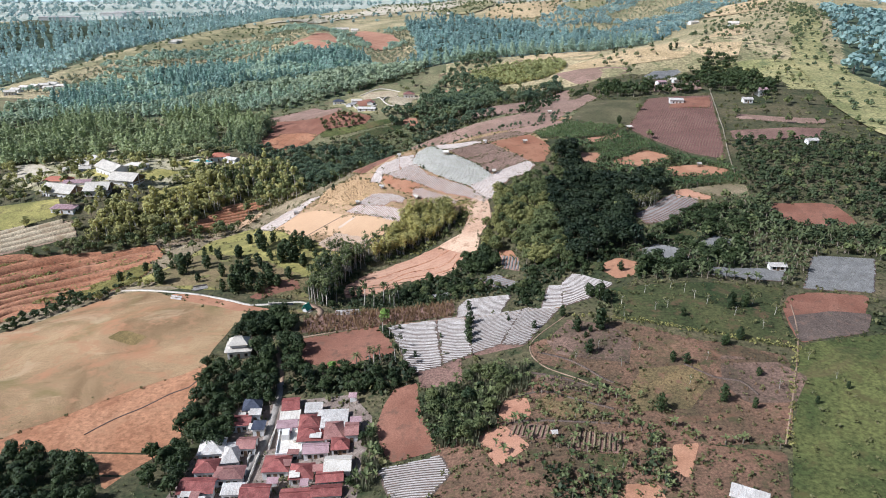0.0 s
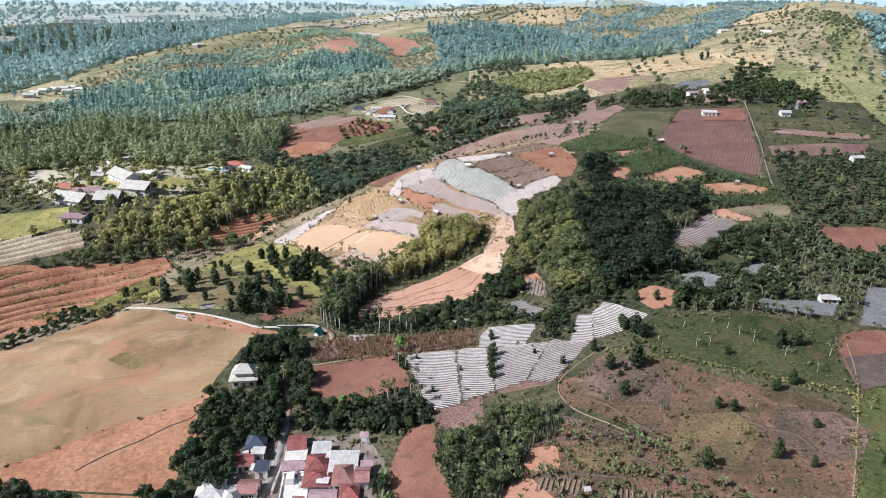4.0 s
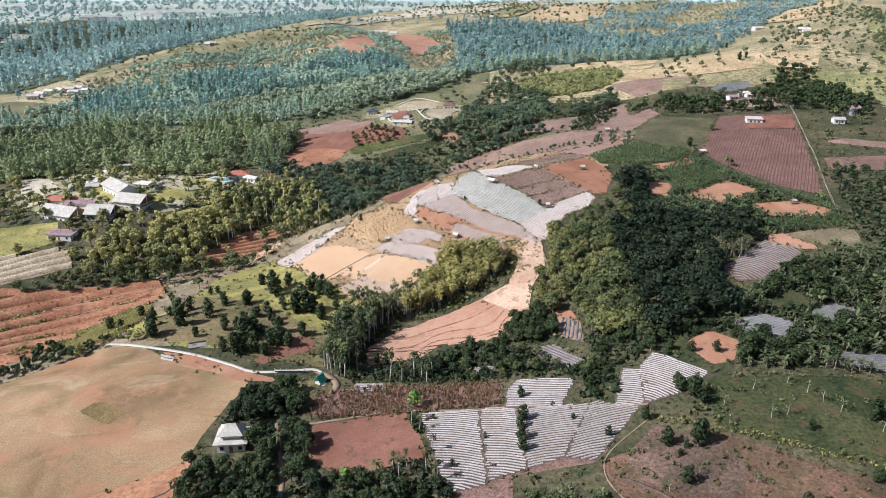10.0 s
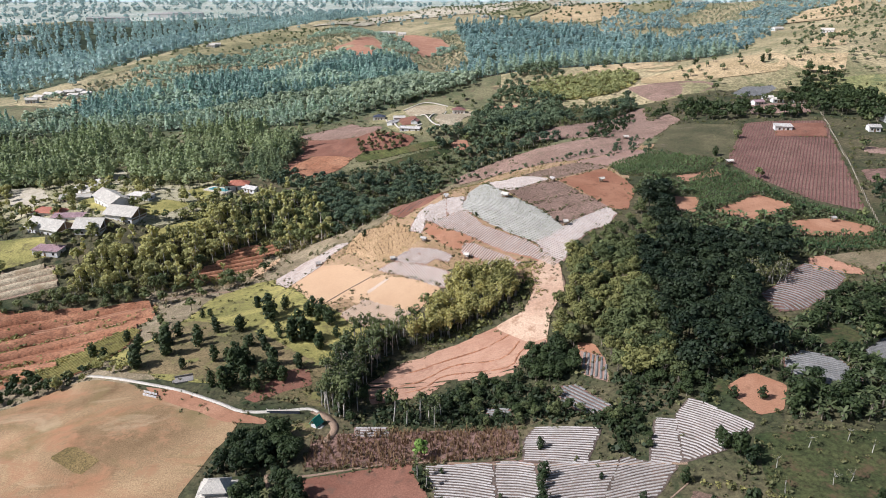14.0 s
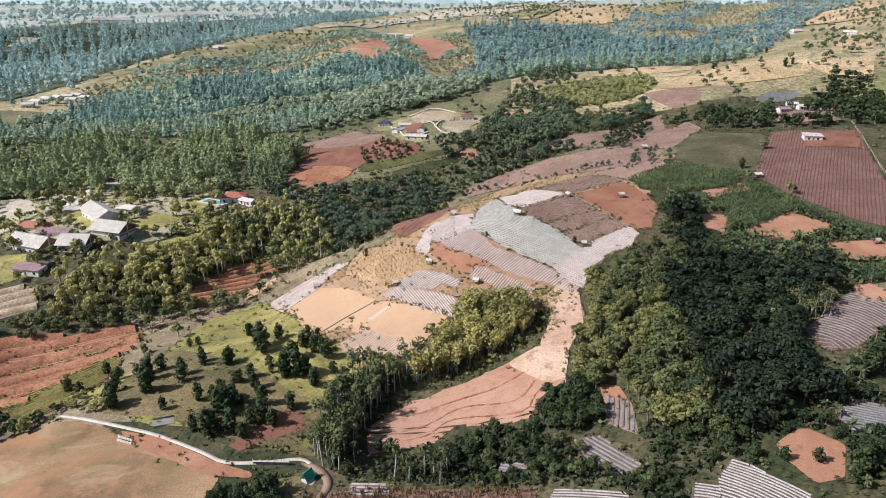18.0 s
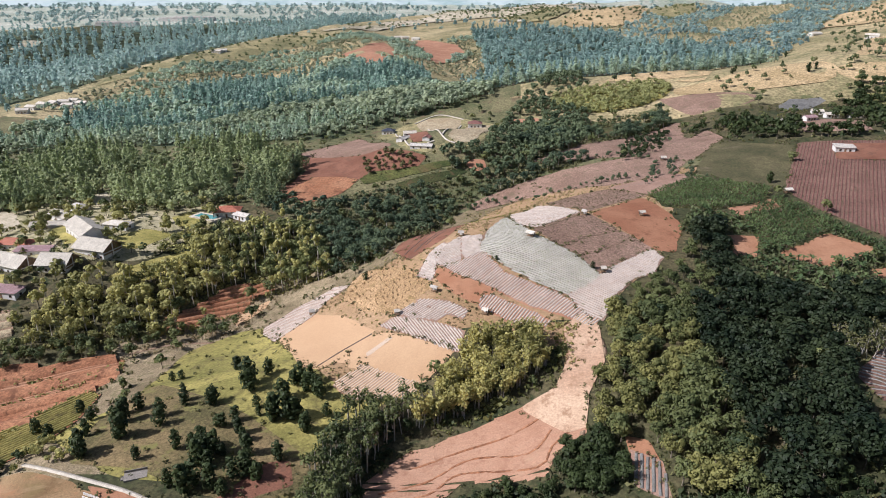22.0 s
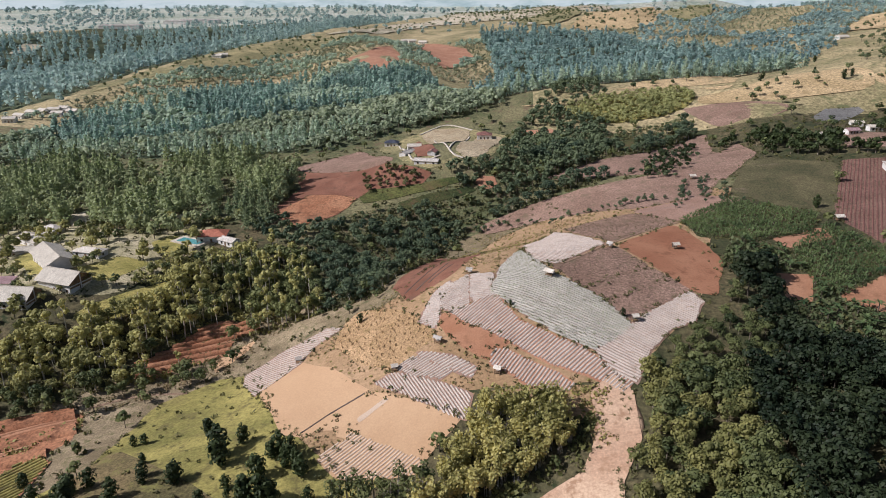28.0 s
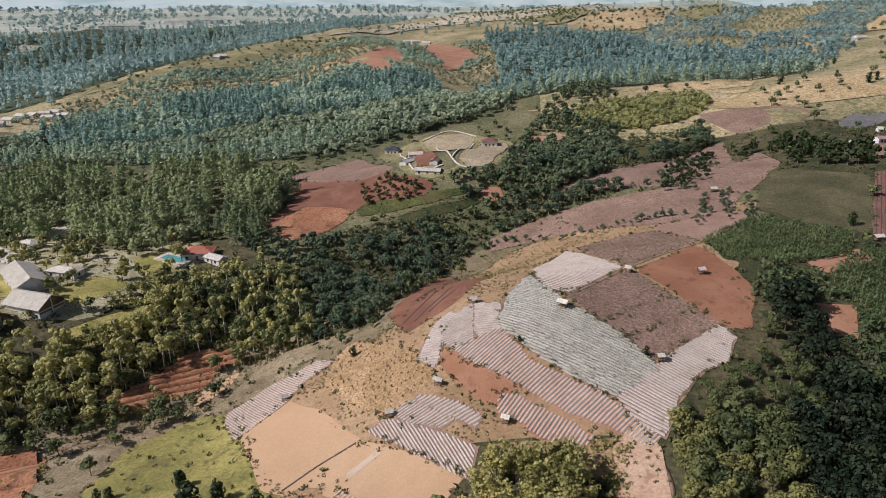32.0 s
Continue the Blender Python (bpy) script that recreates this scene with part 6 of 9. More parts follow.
W = {
    "redc": [(57, 512), (80, 581), (97, 566), (80, 504), (56, 492)],
    "banana": [(25.5, 151), (52, 147), (57, 139), (52, 126), (40.5, 123), (23.5, 129), (17, 144.5)],
    "reed": [(-5.5, 171), (15.5, 167), (13.5, 148), (2.5, 144.5), (-2, 147.5), (-6, 161)],
    "knoll": [(26, 227.5), (36, 226), (35.5, 210.5), (26, 210)],
    "yard": [(-31, 228.5), (-9.5, 204), (-8.5, 183), (-25, 179), (-29.5, 194.5)],
    "foot": [(5, 268.5), (17, 272.5), (22.5, 260), (21.5, 250), (14.5, 247.5), (6, 254), (4, 260)],
    "belt": [(-19, 253.5), (-7, 257), (6, 251.5), (12.5, 241.5), (20, 229.5), (27.5, 227), (30.5, 236.5), (31.5, 246), (43.5, 246), (59.5, 247), (71.5, 246), (72.5, 238), (58.5, 236), (51, 224.5), (44, 227), (36, 225), (25.5, 224.5), (13, 230.5), (-0.5, 230), (-18, 239)],
    "warm": [(-151, 260.5), (-146.5, 268.5), (-134, 281), (-121, 295.5), (-118.5, 314), (-110.5, 283.5), (-118.5, 264), (-132, 251.5), (-143, 251.5)],
    "under": [(-76, 222), (-67, 230.5), (-52, 237.5), (-45.5, 231), (-49, 224.5), (-56, 219), (-74.5, 218.5)],
    "roadside": [(-55, 249.5), (-52.5, 266), (-47.5, 278.5), (-37, 283.5), (-36.5, 267.5), (-41.5, 256.5), (-42.5, 239.5), (-39.5, 237), (-17, 241.5), (-16.5, 233.5), (-30.5, 236), (-44, 236.5)],
    "gully": [(-173.5, 249), (-158, 280), (-151.5, 303.5), (-132, 277), (-141, 256.5), (-158.5, 244.5), (-172.5, 233), (-177.5, 241)],
    "slope": [(-46, 506), (-44, 518), (-19, 531), (-6, 633), (31, 726), (52, 712), (50, 604), (44, 537), (20, 512), (-12, 498), (-33, 499)],
    "stump": [(86.5, 303), (102.5, 306.5), (97, 294.5), (86, 293)],
    "mound": [(-95, 520), (-78, 523), (-53, 513), (-72, 502), (-90, 500)],
    "dark": [(24.5, 314.5), (41.5, 335), (54, 348), (61, 371), (73, 375.5), (70.5, 353), (72, 332), (93.5, 323.5), (105.5, 327.5), (105.5, 313), (88, 294), (77, 260.5), (78, 249), (61.5, 243.5), (51, 234), (36.5, 238.5), (29.5, 243.5), (31.5, 260), (16, 269.5), (15.5, 291.5), (23.5, 300)],
    "small": [(-19.5, 305.5), (-1, 309), (7.5, 300), (5.5, 291.5), (-15, 284.5), (-27, 279.5), (-31, 277.5), (-28, 287.5)],
    "thin": [(-55, 240), (-54.5, 271.5), (-48.5, 284), (-36, 284.5), (-28, 287.5), (-29, 280.5), (-42, 269), (-43.5, 255.5), (-44, 239)],
    "scrub": [(-41, 242), (-13.5, 255), (4.5, 252), (20.5, 238), (27, 227.5), (35.5, 224.5), (30, 209), (25, 223), (4, 230), (-19.5, 235.5), (-40, 237.5)],
    "village": [(-80, 195.5), (-70, 207.5), (-53.5, 213), (-46.5, 198), (-51.5, 184.5), (-54.5, 175), (-63.5, 177), (-62.5, 160.5), (-69.5, 152), (-66.5, 139.5), (-77, 140), (-82, 156.5), (-76.5, 173.5)],
    "mid": [(6.5, 180), (24.5, 174), (25, 164.5), (18.5, 161), (9.5, 142.5), (-0.5, 147.5), (-4, 165), (6, 167.5)],
    "plotside": [(-50, 182), (-51.5, 192), (-44, 193), (-38, 191), (-34.5, 195.5), (-17, 186), (-9.5, 187), (-8.5, 173.5), (-19, 174.5), (-33.4, 179)],
    "resort": [(-192, 339), (-188.5, 359), (-169, 364), (-164, 380), (-154, 390.5), (-146, 404), (-128, 424), (-100, 430.5), (-80, 381.5), (-97, 378), (-113.5, 374.5), (-130.5, 349), (-152, 337.5), (-185, 330)],
    "pine": [(-329.5, 436), (-391, 513), (-361, 532), (-331, 589), (-242, 553), (-200, 582), (-145, 572), (-122, 498), (-136, 486), (-188, 548), (-155, 465), (-176.5, 439), (-228, 465), (-274, 449)],
    "pavilion": [(-75.5, 219), (-75, 226.5), (-70.5, 230.5), (-59, 231.5), (-55, 224), (-56.5, 211), (-52, 200), (-46, 193), (-52, 189), (-63, 191.5), (-62, 212), (-69, 213.5), (-76.5, 213.5)],
    "poolside": [(-155, 391), (-166, 404), (-160, 424), (-147, 427), (-129, 438), (-127, 425), (-145, 405)],
    "plot_edge": [(-143.0, 456.8), (-126.4, 467.2), (-108.3, 466.3), (-90.1, 463.4), (-93.9, 447.7), (-106.0, 437.4), (-129.2, 445.5)],
    "track_weeds": [(6.3, 313.9), (11.9, 314.4), (16.5, 310.8), (16.7, 295.6), (14.1, 293.9), (11.1, 300.4), (7.9, 306.8)],
    "grove_foot": [(-31.2, 283.1), (-21.5, 277.1), (-1.9, 286.4), (9.0, 292.6), (11.8, 302.3), (8.4, 305.7), (3.9, 293.1), (-13.1, 286.5)],
    "pine_edge": [(-158, 525), (-124, 522), (-121.5, 484), (-130, 464), (-139, 449), (-157, 476)],
    "court_back": [(-148, 655), (-115, 668), (-78, 643), (-50, 648), (-18, 668), (-14, 735), (-60, 725), (-120, 715)],
    "ravine": [(-102, 439), (-96, 474), (-63, 493), (-33, 510), (12, 561), (58, 610), (98, 616), (107, 580), (48, 509), (10, 485), (-30, 473), (-61, 374.5), (-80, 381.5)],
    "band": [(99, 559), (133, 565), (158, 532), (179, 541), (239, 634), (258, 629), (246, 508), (228, 473), (202, 500), (148, 501), (107, 531)],
    "right": [(169.5, 397.5), (219, 396.5), (237.5, 356.5), (250.5, 318), (188, 226.5), (167, 236), (144.5, 241.5), (135, 253), (127.5, 263), (142, 304.5)],
    "leftvalley": [(-212, 315), (-191, 332), (-151, 335.5), (-124, 361.5), (-113, 372), (-114.5, 350), (-144, 330.5), (-171, 322.5), (-209.5, 311)],
    "lowright": [(24, 131), (45, 136), (54.5, 139.5), (52, 122), (39.5, 118), (22.5, 120.5)],
    "olive": [(78, 249), (98.5, 276.5), (120.5, 292.5), (136.5, 291.5), (114.5, 234), (100.5, 222), (79.5, 215), (68, 218)],
    "corner": [(-142.5, 153.5), (-125, 155.5), (-99.5, 157), (-91, 142), (-86.5, 127.5), (-124.5, 128)],
    "lane_side": [(-24.5, 158.5), (-20, 160), (-15.5, 144.5), (-17.5, 134), (-20, 132.5), (-24, 136), (-20.5, 150.5)],
}
KEEP.append([(-56.9, 226.6), (-48.9, 226.6), (-48.9, 239.6), (-56.9, 239.6)])
KEEP.append([(-77, 196), (-64, 196), (-64, 211), (-77, 211)])
# countable trees
x, y = scatter(W["dark"], 4.8, 1, gaps=0.06)
spur = y > 318
near = (x < 50) | (spur & (x < 62))
# West rim gets the lighter leaves, which paint in its sunlit side.
rim = x + 5 * np.sin(y / 7) < 44
for m, kinds, size, seed in ((near & rim & ~spur, RIM_TREE + RIM_TREE + WOOD_TREE, (0.7, 1.1), 101), (near & ~rim & ~spur, WOOD_TREE, (0.75, 1.15), 1), (near & spur, WOOD_TREE, (0.45, 0.72), 102)):
    plant(kinds, x[m], y[m], size, seed)
DARK_WOOD = x[~near], y[~near]
plant(GOLD_TREE, *scatter(W["small"], 3.5, 2, gaps=0.05), (0.7, 1.1), 2)
plant(WOOD_TREE, *scatter(W["small"], 7.5, 3, gaps=0.4), (0.5, 0.75), 3)
plant(SLIM_TREE, *scatter(W["thin"], 2.6, 4, gaps=0.1), (0.85, 1.4), 4)
plant(VILLAGE_TREE, *scatter(W["thin"], 5.6, 5, gaps=0.3), (0.35, 0.65), 5)
plant(VILLAGE_TREE, *scatter(W["village"], 3.9, 6, gaps=0.08), (0.6, 1.0), 6)
plant(WOOD_TREE, *scatter(W["mid"], 5.5, 7, gaps=0.2), (0.45, 0.75), 7)
plant(BANANA, *scatter(W["mid"], 3.4, 8, gaps=0.3), (0.8, 1.2), 8)
plant(VILLAGE_TREE, *scatter(W["plotside"], 3.7, 9, gaps=0.12), (0.4, 0.72), 9)
plant(VILLAGE_TREE, *scatter(W["corner"], 4.5, 19, gaps=0.1), (0.6, 0.95), 19)
plant(BANANA, *scatter(W["lane_side"], 2.8, 20, gaps=0.2), (0.8, 1.3), 20)
plant(VILLAGE_TREE, *scatter(W["lane_side"], 6.0, 21, gaps=0.3), (0.35, 0.6), 21)
plant(STUMP_TREE, *scatter(W["stump"], 1.9, 48, margin=False, gaps=0.1), (1.2, 1.9), 48)
plant(BANANA, *scatter([(27.5, 172), (50, 156), (51, 138), (43, 126.5), (30, 128), (26.5, 152)], 4.2, 49, margin=False, gaps=0.35), (0.6, 1.0), 49)
for k, path in enumerate([[(18.1, 152.4), (26.5, 148.1)], [(39.7, 161.9), (54.9, 151.7)], [(33.7, 151), (45.1, 147.8), (53.5, 141.3)], [(52.2, 141.6), (50.7, 122.5)], [(26.6, 141.2), (32.4, 134), (36.6, 128.1)], [(24.8, 162.2), (33.8, 159)], [(58.4, 143.4), (64.6, 140.9)], [(13.8, 141.5), (19.7, 129.9)], [(27.2, 126.8), (41.3, 125.7)], [(63.8, 138.6), (74.8, 135.1), (81.8, 132.6)], [(-5.4, 158.3), (0.9, 146.8)], [(18.2, 150.7), (25.3, 141.8)], [(20.3, 135.4), (26.5, 131.2)], [(28.9, 129.3), (35.1, 127.2)], [(14.8, 178.4), (27.8, 173.4)]]):
    for (x0, y0), (x1, y1) in zip(path, path[1:]):
        n = max(2, int(math.hypot(x1 - x0, y1 - y0) / 1.9))
        jit = random.Random(k)
        plant(BANANA, [x0 + (x1 - x0) * j / n + jit.gauss(0, 1.1) for j in range(n)], [y0 + (y1 - y0) * j / n + jit.gauss(0, 1.1) for j in range(n)], (0.45, 1.1), 700 + k)
plant(VILLAGE_TREE, *scatter(W["foot"], 3.8, 103, gaps=0.08), (0.5, 0.85), 103)
plant(VILLAGE_TREE, *scatter(W["belt"], 4.6, 104, gaps=0.15), (0.35, 0.65), 104)
plant(VILLAGE_TREE, *scatter(W["under"], 4.4, 105, gaps=0.15), (0.4, 0.7), 105)
plant(VILLAGE_TREE, *scatter(W["pavilion"], 3.2, 116, gaps=0.06), (0.5, 0.85), 116)
plant(SLIM_TREE, *scatter(W["roadside"], 3.4, 106, gaps=0.2), (0.8, 1.3), 106)
plant(VILLAGE_TREE, *scatter(W["roadside"], 5.0, 107, gaps=0.2), (0.4, 0.75), 107)
plant(BANANA, *scatter(W["banana"], 5.6, 111, gaps=0.35), (0.4, 1.0), 111)
plant(BANANA, *scatter(W["reed"], 2.8, 112, gaps=0.15), (0.8, 1.25), 112)
plant(VILLAGE_TREE, *scatter(W["reed"], 7.0, 113, gaps=0.3), (0.35, 0.6), 113)
plant(VILLAGE_TREE, *scatter(W["knoll"], 3.4, 114, gaps=0.15), (0.25, 0.45), 114)
plant(SLIM_TREE, *scatter(W["yard"], 4.6, 115, gaps=0.3), (0.6, 0.9), 115)
plant(PALM, (-27.5, -56, 3.5), (188, 202, 170), (0.8, 1.0), 10)
plant(BRIGHT, (-21.0, -36.0), (219.5, 190.0), (0.9, 1.15), 11)
plant(WOOD_TREE, *scatter(W["scrub"], 5.5, 12, gaps=0.35), (0.35, 0.6), 12)
plant(BANANA, *scatter(W["lowright"], 3.8, 15, gaps=0.3), (0.7, 1.1), 15)
plant(BANANA, *scatter(W["olive"], 4.5, 17, gaps=0.4), (0.7, 1.1), 17)
for k, (px, py, size) in enumerate(((-117.2, 308.9, 0.81), (-107.8, 298.0, 0.81), (-102.7, 288.4, 0.94), (-94.2, 288.2, 1.35), (-95.4, 311.4, 1.08), (-84.6, 295.0, 1.89), (-81.8, 304.2, 1.35), (-72.4, 280.6, 1.76), (-67.1, 281.6, 1.76), (-69.5, 298.6, 1.49), (-66.0, 297.3, 1.49), (-61.3, 290.8, 1.49), (-57.5, 283.7, 1.08), (-62.1, 277.3, 1.35), (-77.4, 282.4, 0.81), (-80.2, 274.2, 1.22), (-86.1, 276.8, 1.08), (-105.1, 277.6, 1.49), (-117.0, 287.8, 1.35), (-113.6, 271.3, 2.16), (-118.1, 280.2, 1.89), (-125.6, 274.0, 1.22), (-120.2, 262.6, 1.62), (-123.6, 283.9, 0.94), (-75.0, 266.6, 1.62), (-87.6, 267.4, 1.76), (-83.6, 265.4, 1.62), (-66.0, 264.7, 1.22), (-72.7, 260.5, 1.62), (-103.9, 262.1, 0.94))):
    plant(DARK_TREE, (px,), (py,), (size, size), 1000 + k)
for k, (px, py, size) in enumerate(((49.8, 210.8, 0.9), (52.1, 208.2, 0.9), (49.8, 189.5, 1.2), (91.8, 194.7, 0.9), (96.8, 196.1, 0.8), (76.0, 191.7, 0.7), (82.9, 175.7, 0.7), (88.6, 179.4, 0.6), (66.2, 169.6, 0.8), (69.5, 168.2, 0.9), (74.4, 152.1, 1.1), (87.7, 162.1, 0.7), (81.1, 148.7, 0.7), (57.0, 149.7, 1.1), (64.6, 226.0, 0.9), (69.3, 219.2, 1), (82.4, 223.0, 1), (46.2, 187.6, 0.6), (29.6, 195.0, 0.7), (9.3, 217.5, 0.8), (8.4, 202.8, 0.9), (-0.8, 200.7, 0.4), (22.1, 203.5, 0.4), (-9.0, 191.3, 0.5), (-15.2, 212.2, 0.4), (108.4, 154.8, 0.5), (97.4, 149.3, 0.5), (44.1, 185.3, 0.5))):
    plant(DARK_TREE, (px,), (py,), (size, size), 2000 + k)
for k, (px, py, size) in enumerate(((58.2, 193.8, 1), (72.5, 196.8, 1), (80.5, 204.9, 1), (85.6, 197.8, 1), (83.1, 201.4, 1), (77.0, 208.6, 1), (67.9, 206.8, 1), (58.9, 200.9, 1), (68.5, 195.7, 1), (92.1, 190.9, 1), (100.4, 198.0, 1), (98.0, 183.6, 0.9), (104.9, 191.5, 1), (58.1, 176.1, 0.9), (51.7, 169.8, 0.8), (67.8, 159.6, 0.8), (75.8, 169.4, 0.9), (104.6, 168.5, 0.8), (107.8, 159.6, 0.8), (90.9, 156.0, 0.9), (39.6, 174.8, 0.8), (47.0, 178.6, 0.9))):
    plant(STUMP_TREE, (px,), (py,), (size, size), 3000 + k)
for k, (px, py, size) in enumerate(((-60.3, 356.9, 0.8), (22.9, 339.9, 0.6), (-10.1, 342.2, 0.4), (83.9, 571.6, 1.3), (86.0, 547.9, 1.1), (60.4, 507.4, 1), (67.9, 553.0, 1.2), (113.7, 436.4, 1.3), (-75.3, 351.4, 0.4), (164.9, 675.4, 1.2), (244.4, 784.7, 1.2), (201.3, 675.6, 1), (211.7, 652.9, 1.5), (218.4, 656.6, 1.2), (170.1, 685.4, 1))):
    plant(DARK_TREE, (px,), (py,), (size, size), 4000 + k)
for k, (px, py, size) in enumerate(((-131.1, 284.5, 1.2), (-121.0, 285.4, 1.6), (-114.3, 272.4, 1.6), (-107.5, 282.7, 1.4), (-94.2, 289.6, 1.5), (-104.3, 291.5, 1.2), (-83.4, 279.8, 1.2), (-86.3, 299.2, 2.2), (-95.0, 311.6, 1.3), (-114.3, 309.5, 0.9), (-79.2, 286.4, 1), (-87.5, 276.8, 1), (-121.7, 264.6, 1.8), (-146.4, 280.3, 1.3), (-140.9, 278.3, 1.1), (-139.7, 291.9, 1.1), (-66.7, 266.7, 1.2), (-81.5, 265.0, 1), (-78.2, 271.5, 1.1), (-94.8, 266.8, 1.3), (-90.1, 266.5, 1.2), (-85.7, 264.3, 1.6), (-83.3, 260.2, 1.3), (-75.3, 257.4, 1.5), (-72.1, 258.3, 1.4), (-69.1, 257.1, 1.3), (-75.5, 250.6, 1.2), (-90.7, 252.7, 1.2), (-72.8, 281.4, 2), (-69.0, 281.3, 2), (-72.4, 290.5, 1.8), (-66.3, 282.2, 1.6), (-66.4, 294.1, 1.3), (-63.3, 293.7, 1.3), (-84.1, 253.1, 2), (-85.8, 251.1, 2), (-79.6, 252.5, 1.8), (-86.4, 261.4, 1.8), (-62.2, 277.1, 1.5), (-71.2, 297.1, 1.4), (-5.1, 252.3, 1.1), (58.0, 227.3, 0.9), (71.3, 221.2, 1.9), (72.1, 234.2, 0.6), (-33.8, 248.3, 1.2), (-36.8, 249.1, 1))):
    plant(DARK_TREE, (px,), (py,), (size, size), 5000 + k)
for k, (px, py, size) in enumerate(((9.2, 205.9, 1.2), (8.5, 197.6, 1.1), (8.5, 193.7, 1), (52.6, 205.3, 1.4), (50.3, 208.6, 1.1), (54.1, 202.6, 1.2), (49.0, 188.0, 1.7), (42.3, 189.2, 1.1), (39.3, 199.1, 0.9), (43.6, 176.9, 1.1), (92.9, 196.4, 1.1), (97.4, 196.4, 1.1), (83.8, 176.0, 0.9), (88.8, 178.3, 0.9))):
    plant(DARK_TREE, (px,), (py,), (size, size), 6000 + k)
for ob in MASTERS:
    for o in (*ob.children_recursive, ob):
        bpy.data.objects.remove(o)

# woods and growth that nobody could count
SMALL_BROAD = [broad_tree(201 + k, 8.0, 3.3, 120, 0.85, 0.25, 7) for k in range(4)]
FULL_TREE = [broad_tree(251 + k, 8.5, 3.4, 420, 0.48, 0.25, 10) for k in range(4)]
SMALL_PINE = [pine_tree(211 + k, 12.5, 4.2, 210, 0.68) for k in range(4)]
FAR_TREE = [pine_tree(221 + k, 14.0, 4.6, 72, 1.2) for k in range(4)]
ROUND_FAR = [broad_tree(261 + k, 9.5, 4.2, 60, 1.25, 0.2, 5) for k in range(3)]
SPARSE_TREE = [broad_tree(226 + k, 9.0, 4.6, 34, 1.7, 0.15, 5) for k in range(4)]
SPARSE_PINE = [pine_tree(236 + k, 15.0, 4.6, 34, 1.8) for k in range(4)]
BUSHES = [bush(241 + k, 1.6, 13, 0.52) for k in range(4)]
def stands(x, y, size):
    """Which places carry tall dark pine rather than lower broadleaf trees."""
    return np.sin(x / size + 1.3 * np.sin(y / (size * 1.3))) + np.sin(y / (size * 0.85) - x / (size * 2.1)) > 0.0


x, y = scatter(W["pine"], 6.0, 21, gaps=0.1)
tall = stands(x, y, 17.0)
thicket("broadleaf_wood", x[~tall], y[~tall], SMALL_BROAD, [BARK, LEAF_MEDLEY], (0.7, 1.15), 121, "lighter broadleaf wood among the pines", "wood")
x, y = x[tall], y[tall]
thicket("pine_wood", x, y, SMALL_PINE, [BARK, LEAF_PINE], (0.75, 1.4), 21, "tall pine wood behind the resort", "wood")
x, y = scatter(W["pine_edge"], 5.6, 125, gaps=0.08)
thicket("pine_edge_wood", x, y, SMALL_PINE, [BARK, LEAF_PINE], (0.5, 1.1), 125, "young dark pines at the edge of the wood", "wood")
x, y = scatter(W["plot_edge"], 4.6, 127, gaps=0.12)
thicket("plot_edge_wood", x, y, SMALL_BROAD, [BARK, LEAF_RAVINE], (0.4, 0.85), 127, "dark green trees below the red plots", "wood")
x, y = scatter(W["court_back"], 6.0, 126, gaps=0.06)
thicket("court_wood", x, y, ROUND_FAR, [BARK, LEAF_LIGHT], (0.6, 1.0), 126, "green broadleaf wood behind the walled court", "wood")
x, y = scatter(FAR_WOODS["slope_pines"], 5.6, 22, gaps=0.06)
tall = stands(x, y, 22.0) | (y - 0.3 * x < 760)
thicket("ridge_broadleaf_forest", x[~tall], y[~tall], ROUND_FAR, [BARK, LEAF_CREST], (0.7, 1.25), 122, "lighter broadleaf forest among the ridge pines", "forest")
thicket("ridge_forest", x[tall], y[tall], FAR_TREE, [BARK, LEAF_NAVY], (0.7, 1.25), 22, "rows of tall dark pines on the ridge slope", "forest")
x, y = scatter(FAR_WOODS["stream_valley"], 6.4, 123, gaps=0.08)
tall = stands(x, y, 14.0) & (y < 640)
thicket("valley_broadleaf_forest", x[~tall], y[~tall], ROUND_FAR, [BARK, LEAF_LIGHT], (0.55, 1.1), 123, "pale green broadleaf wood along the stream valley", "forest")
thicket("valley_pines", x[tall], y[tall], FAR_TREE, [BARK, LEAF_CREST], (0.6, 1.0), 124, "dark pines between broadleaf trees in the valley", "forest")
x, y = scatter(FAR_WOODS["upper_slope"], 7.0, 222, gaps=0.15)
copse = stands(x, y, 31.0)
thicket("crest_copses", x[copse], y[copse], ROUND_FAR, [BARK, LEAF_CREST], (0.55, 1.0), 222, "copses below the grassy crest, leaves tinted with haze", "forest")
thicket("crest_scrub", x[~copse], y[~copse], SPARSE_TREE, [BARK, LEAF_OLIVE], (0.25, 0.6), 223, "low olive scrub below the grassy crest", "scrub")
x, y = scatter(W["ravine"], 5.0, 23, gaps=0.1)
high = stands(x, y, 11.0) | (x + 0.9 * (y - 430) < -75)
thicket("ravine_wood", x[high], y[high], FULL_TREE, [BARK_PALE, LEAF_RAVINE], (0.45, 1.05), 23, "thick dark green wood filling the ravine", "wood")
thicket("ravine_scrub", x[~high], y[~high], SMALL_BROAD, [BARK, LEAF_RIDGE], (0.22, 0.5), 223, "grey-green scrub on the ravine side", "scrub")
x, y = scatter(W["ravine"], 2.6, 323, gaps=0.35)
thicket("ravine_undergrowth", x, y, BUSHES, [BARK, LEAF_SCRUB], (0.5, 1.5), 323, "tangled undergrowth in the ravine", "scrub")
x, y = scatter(W["right"], 4.2, 24, gaps=0.15)
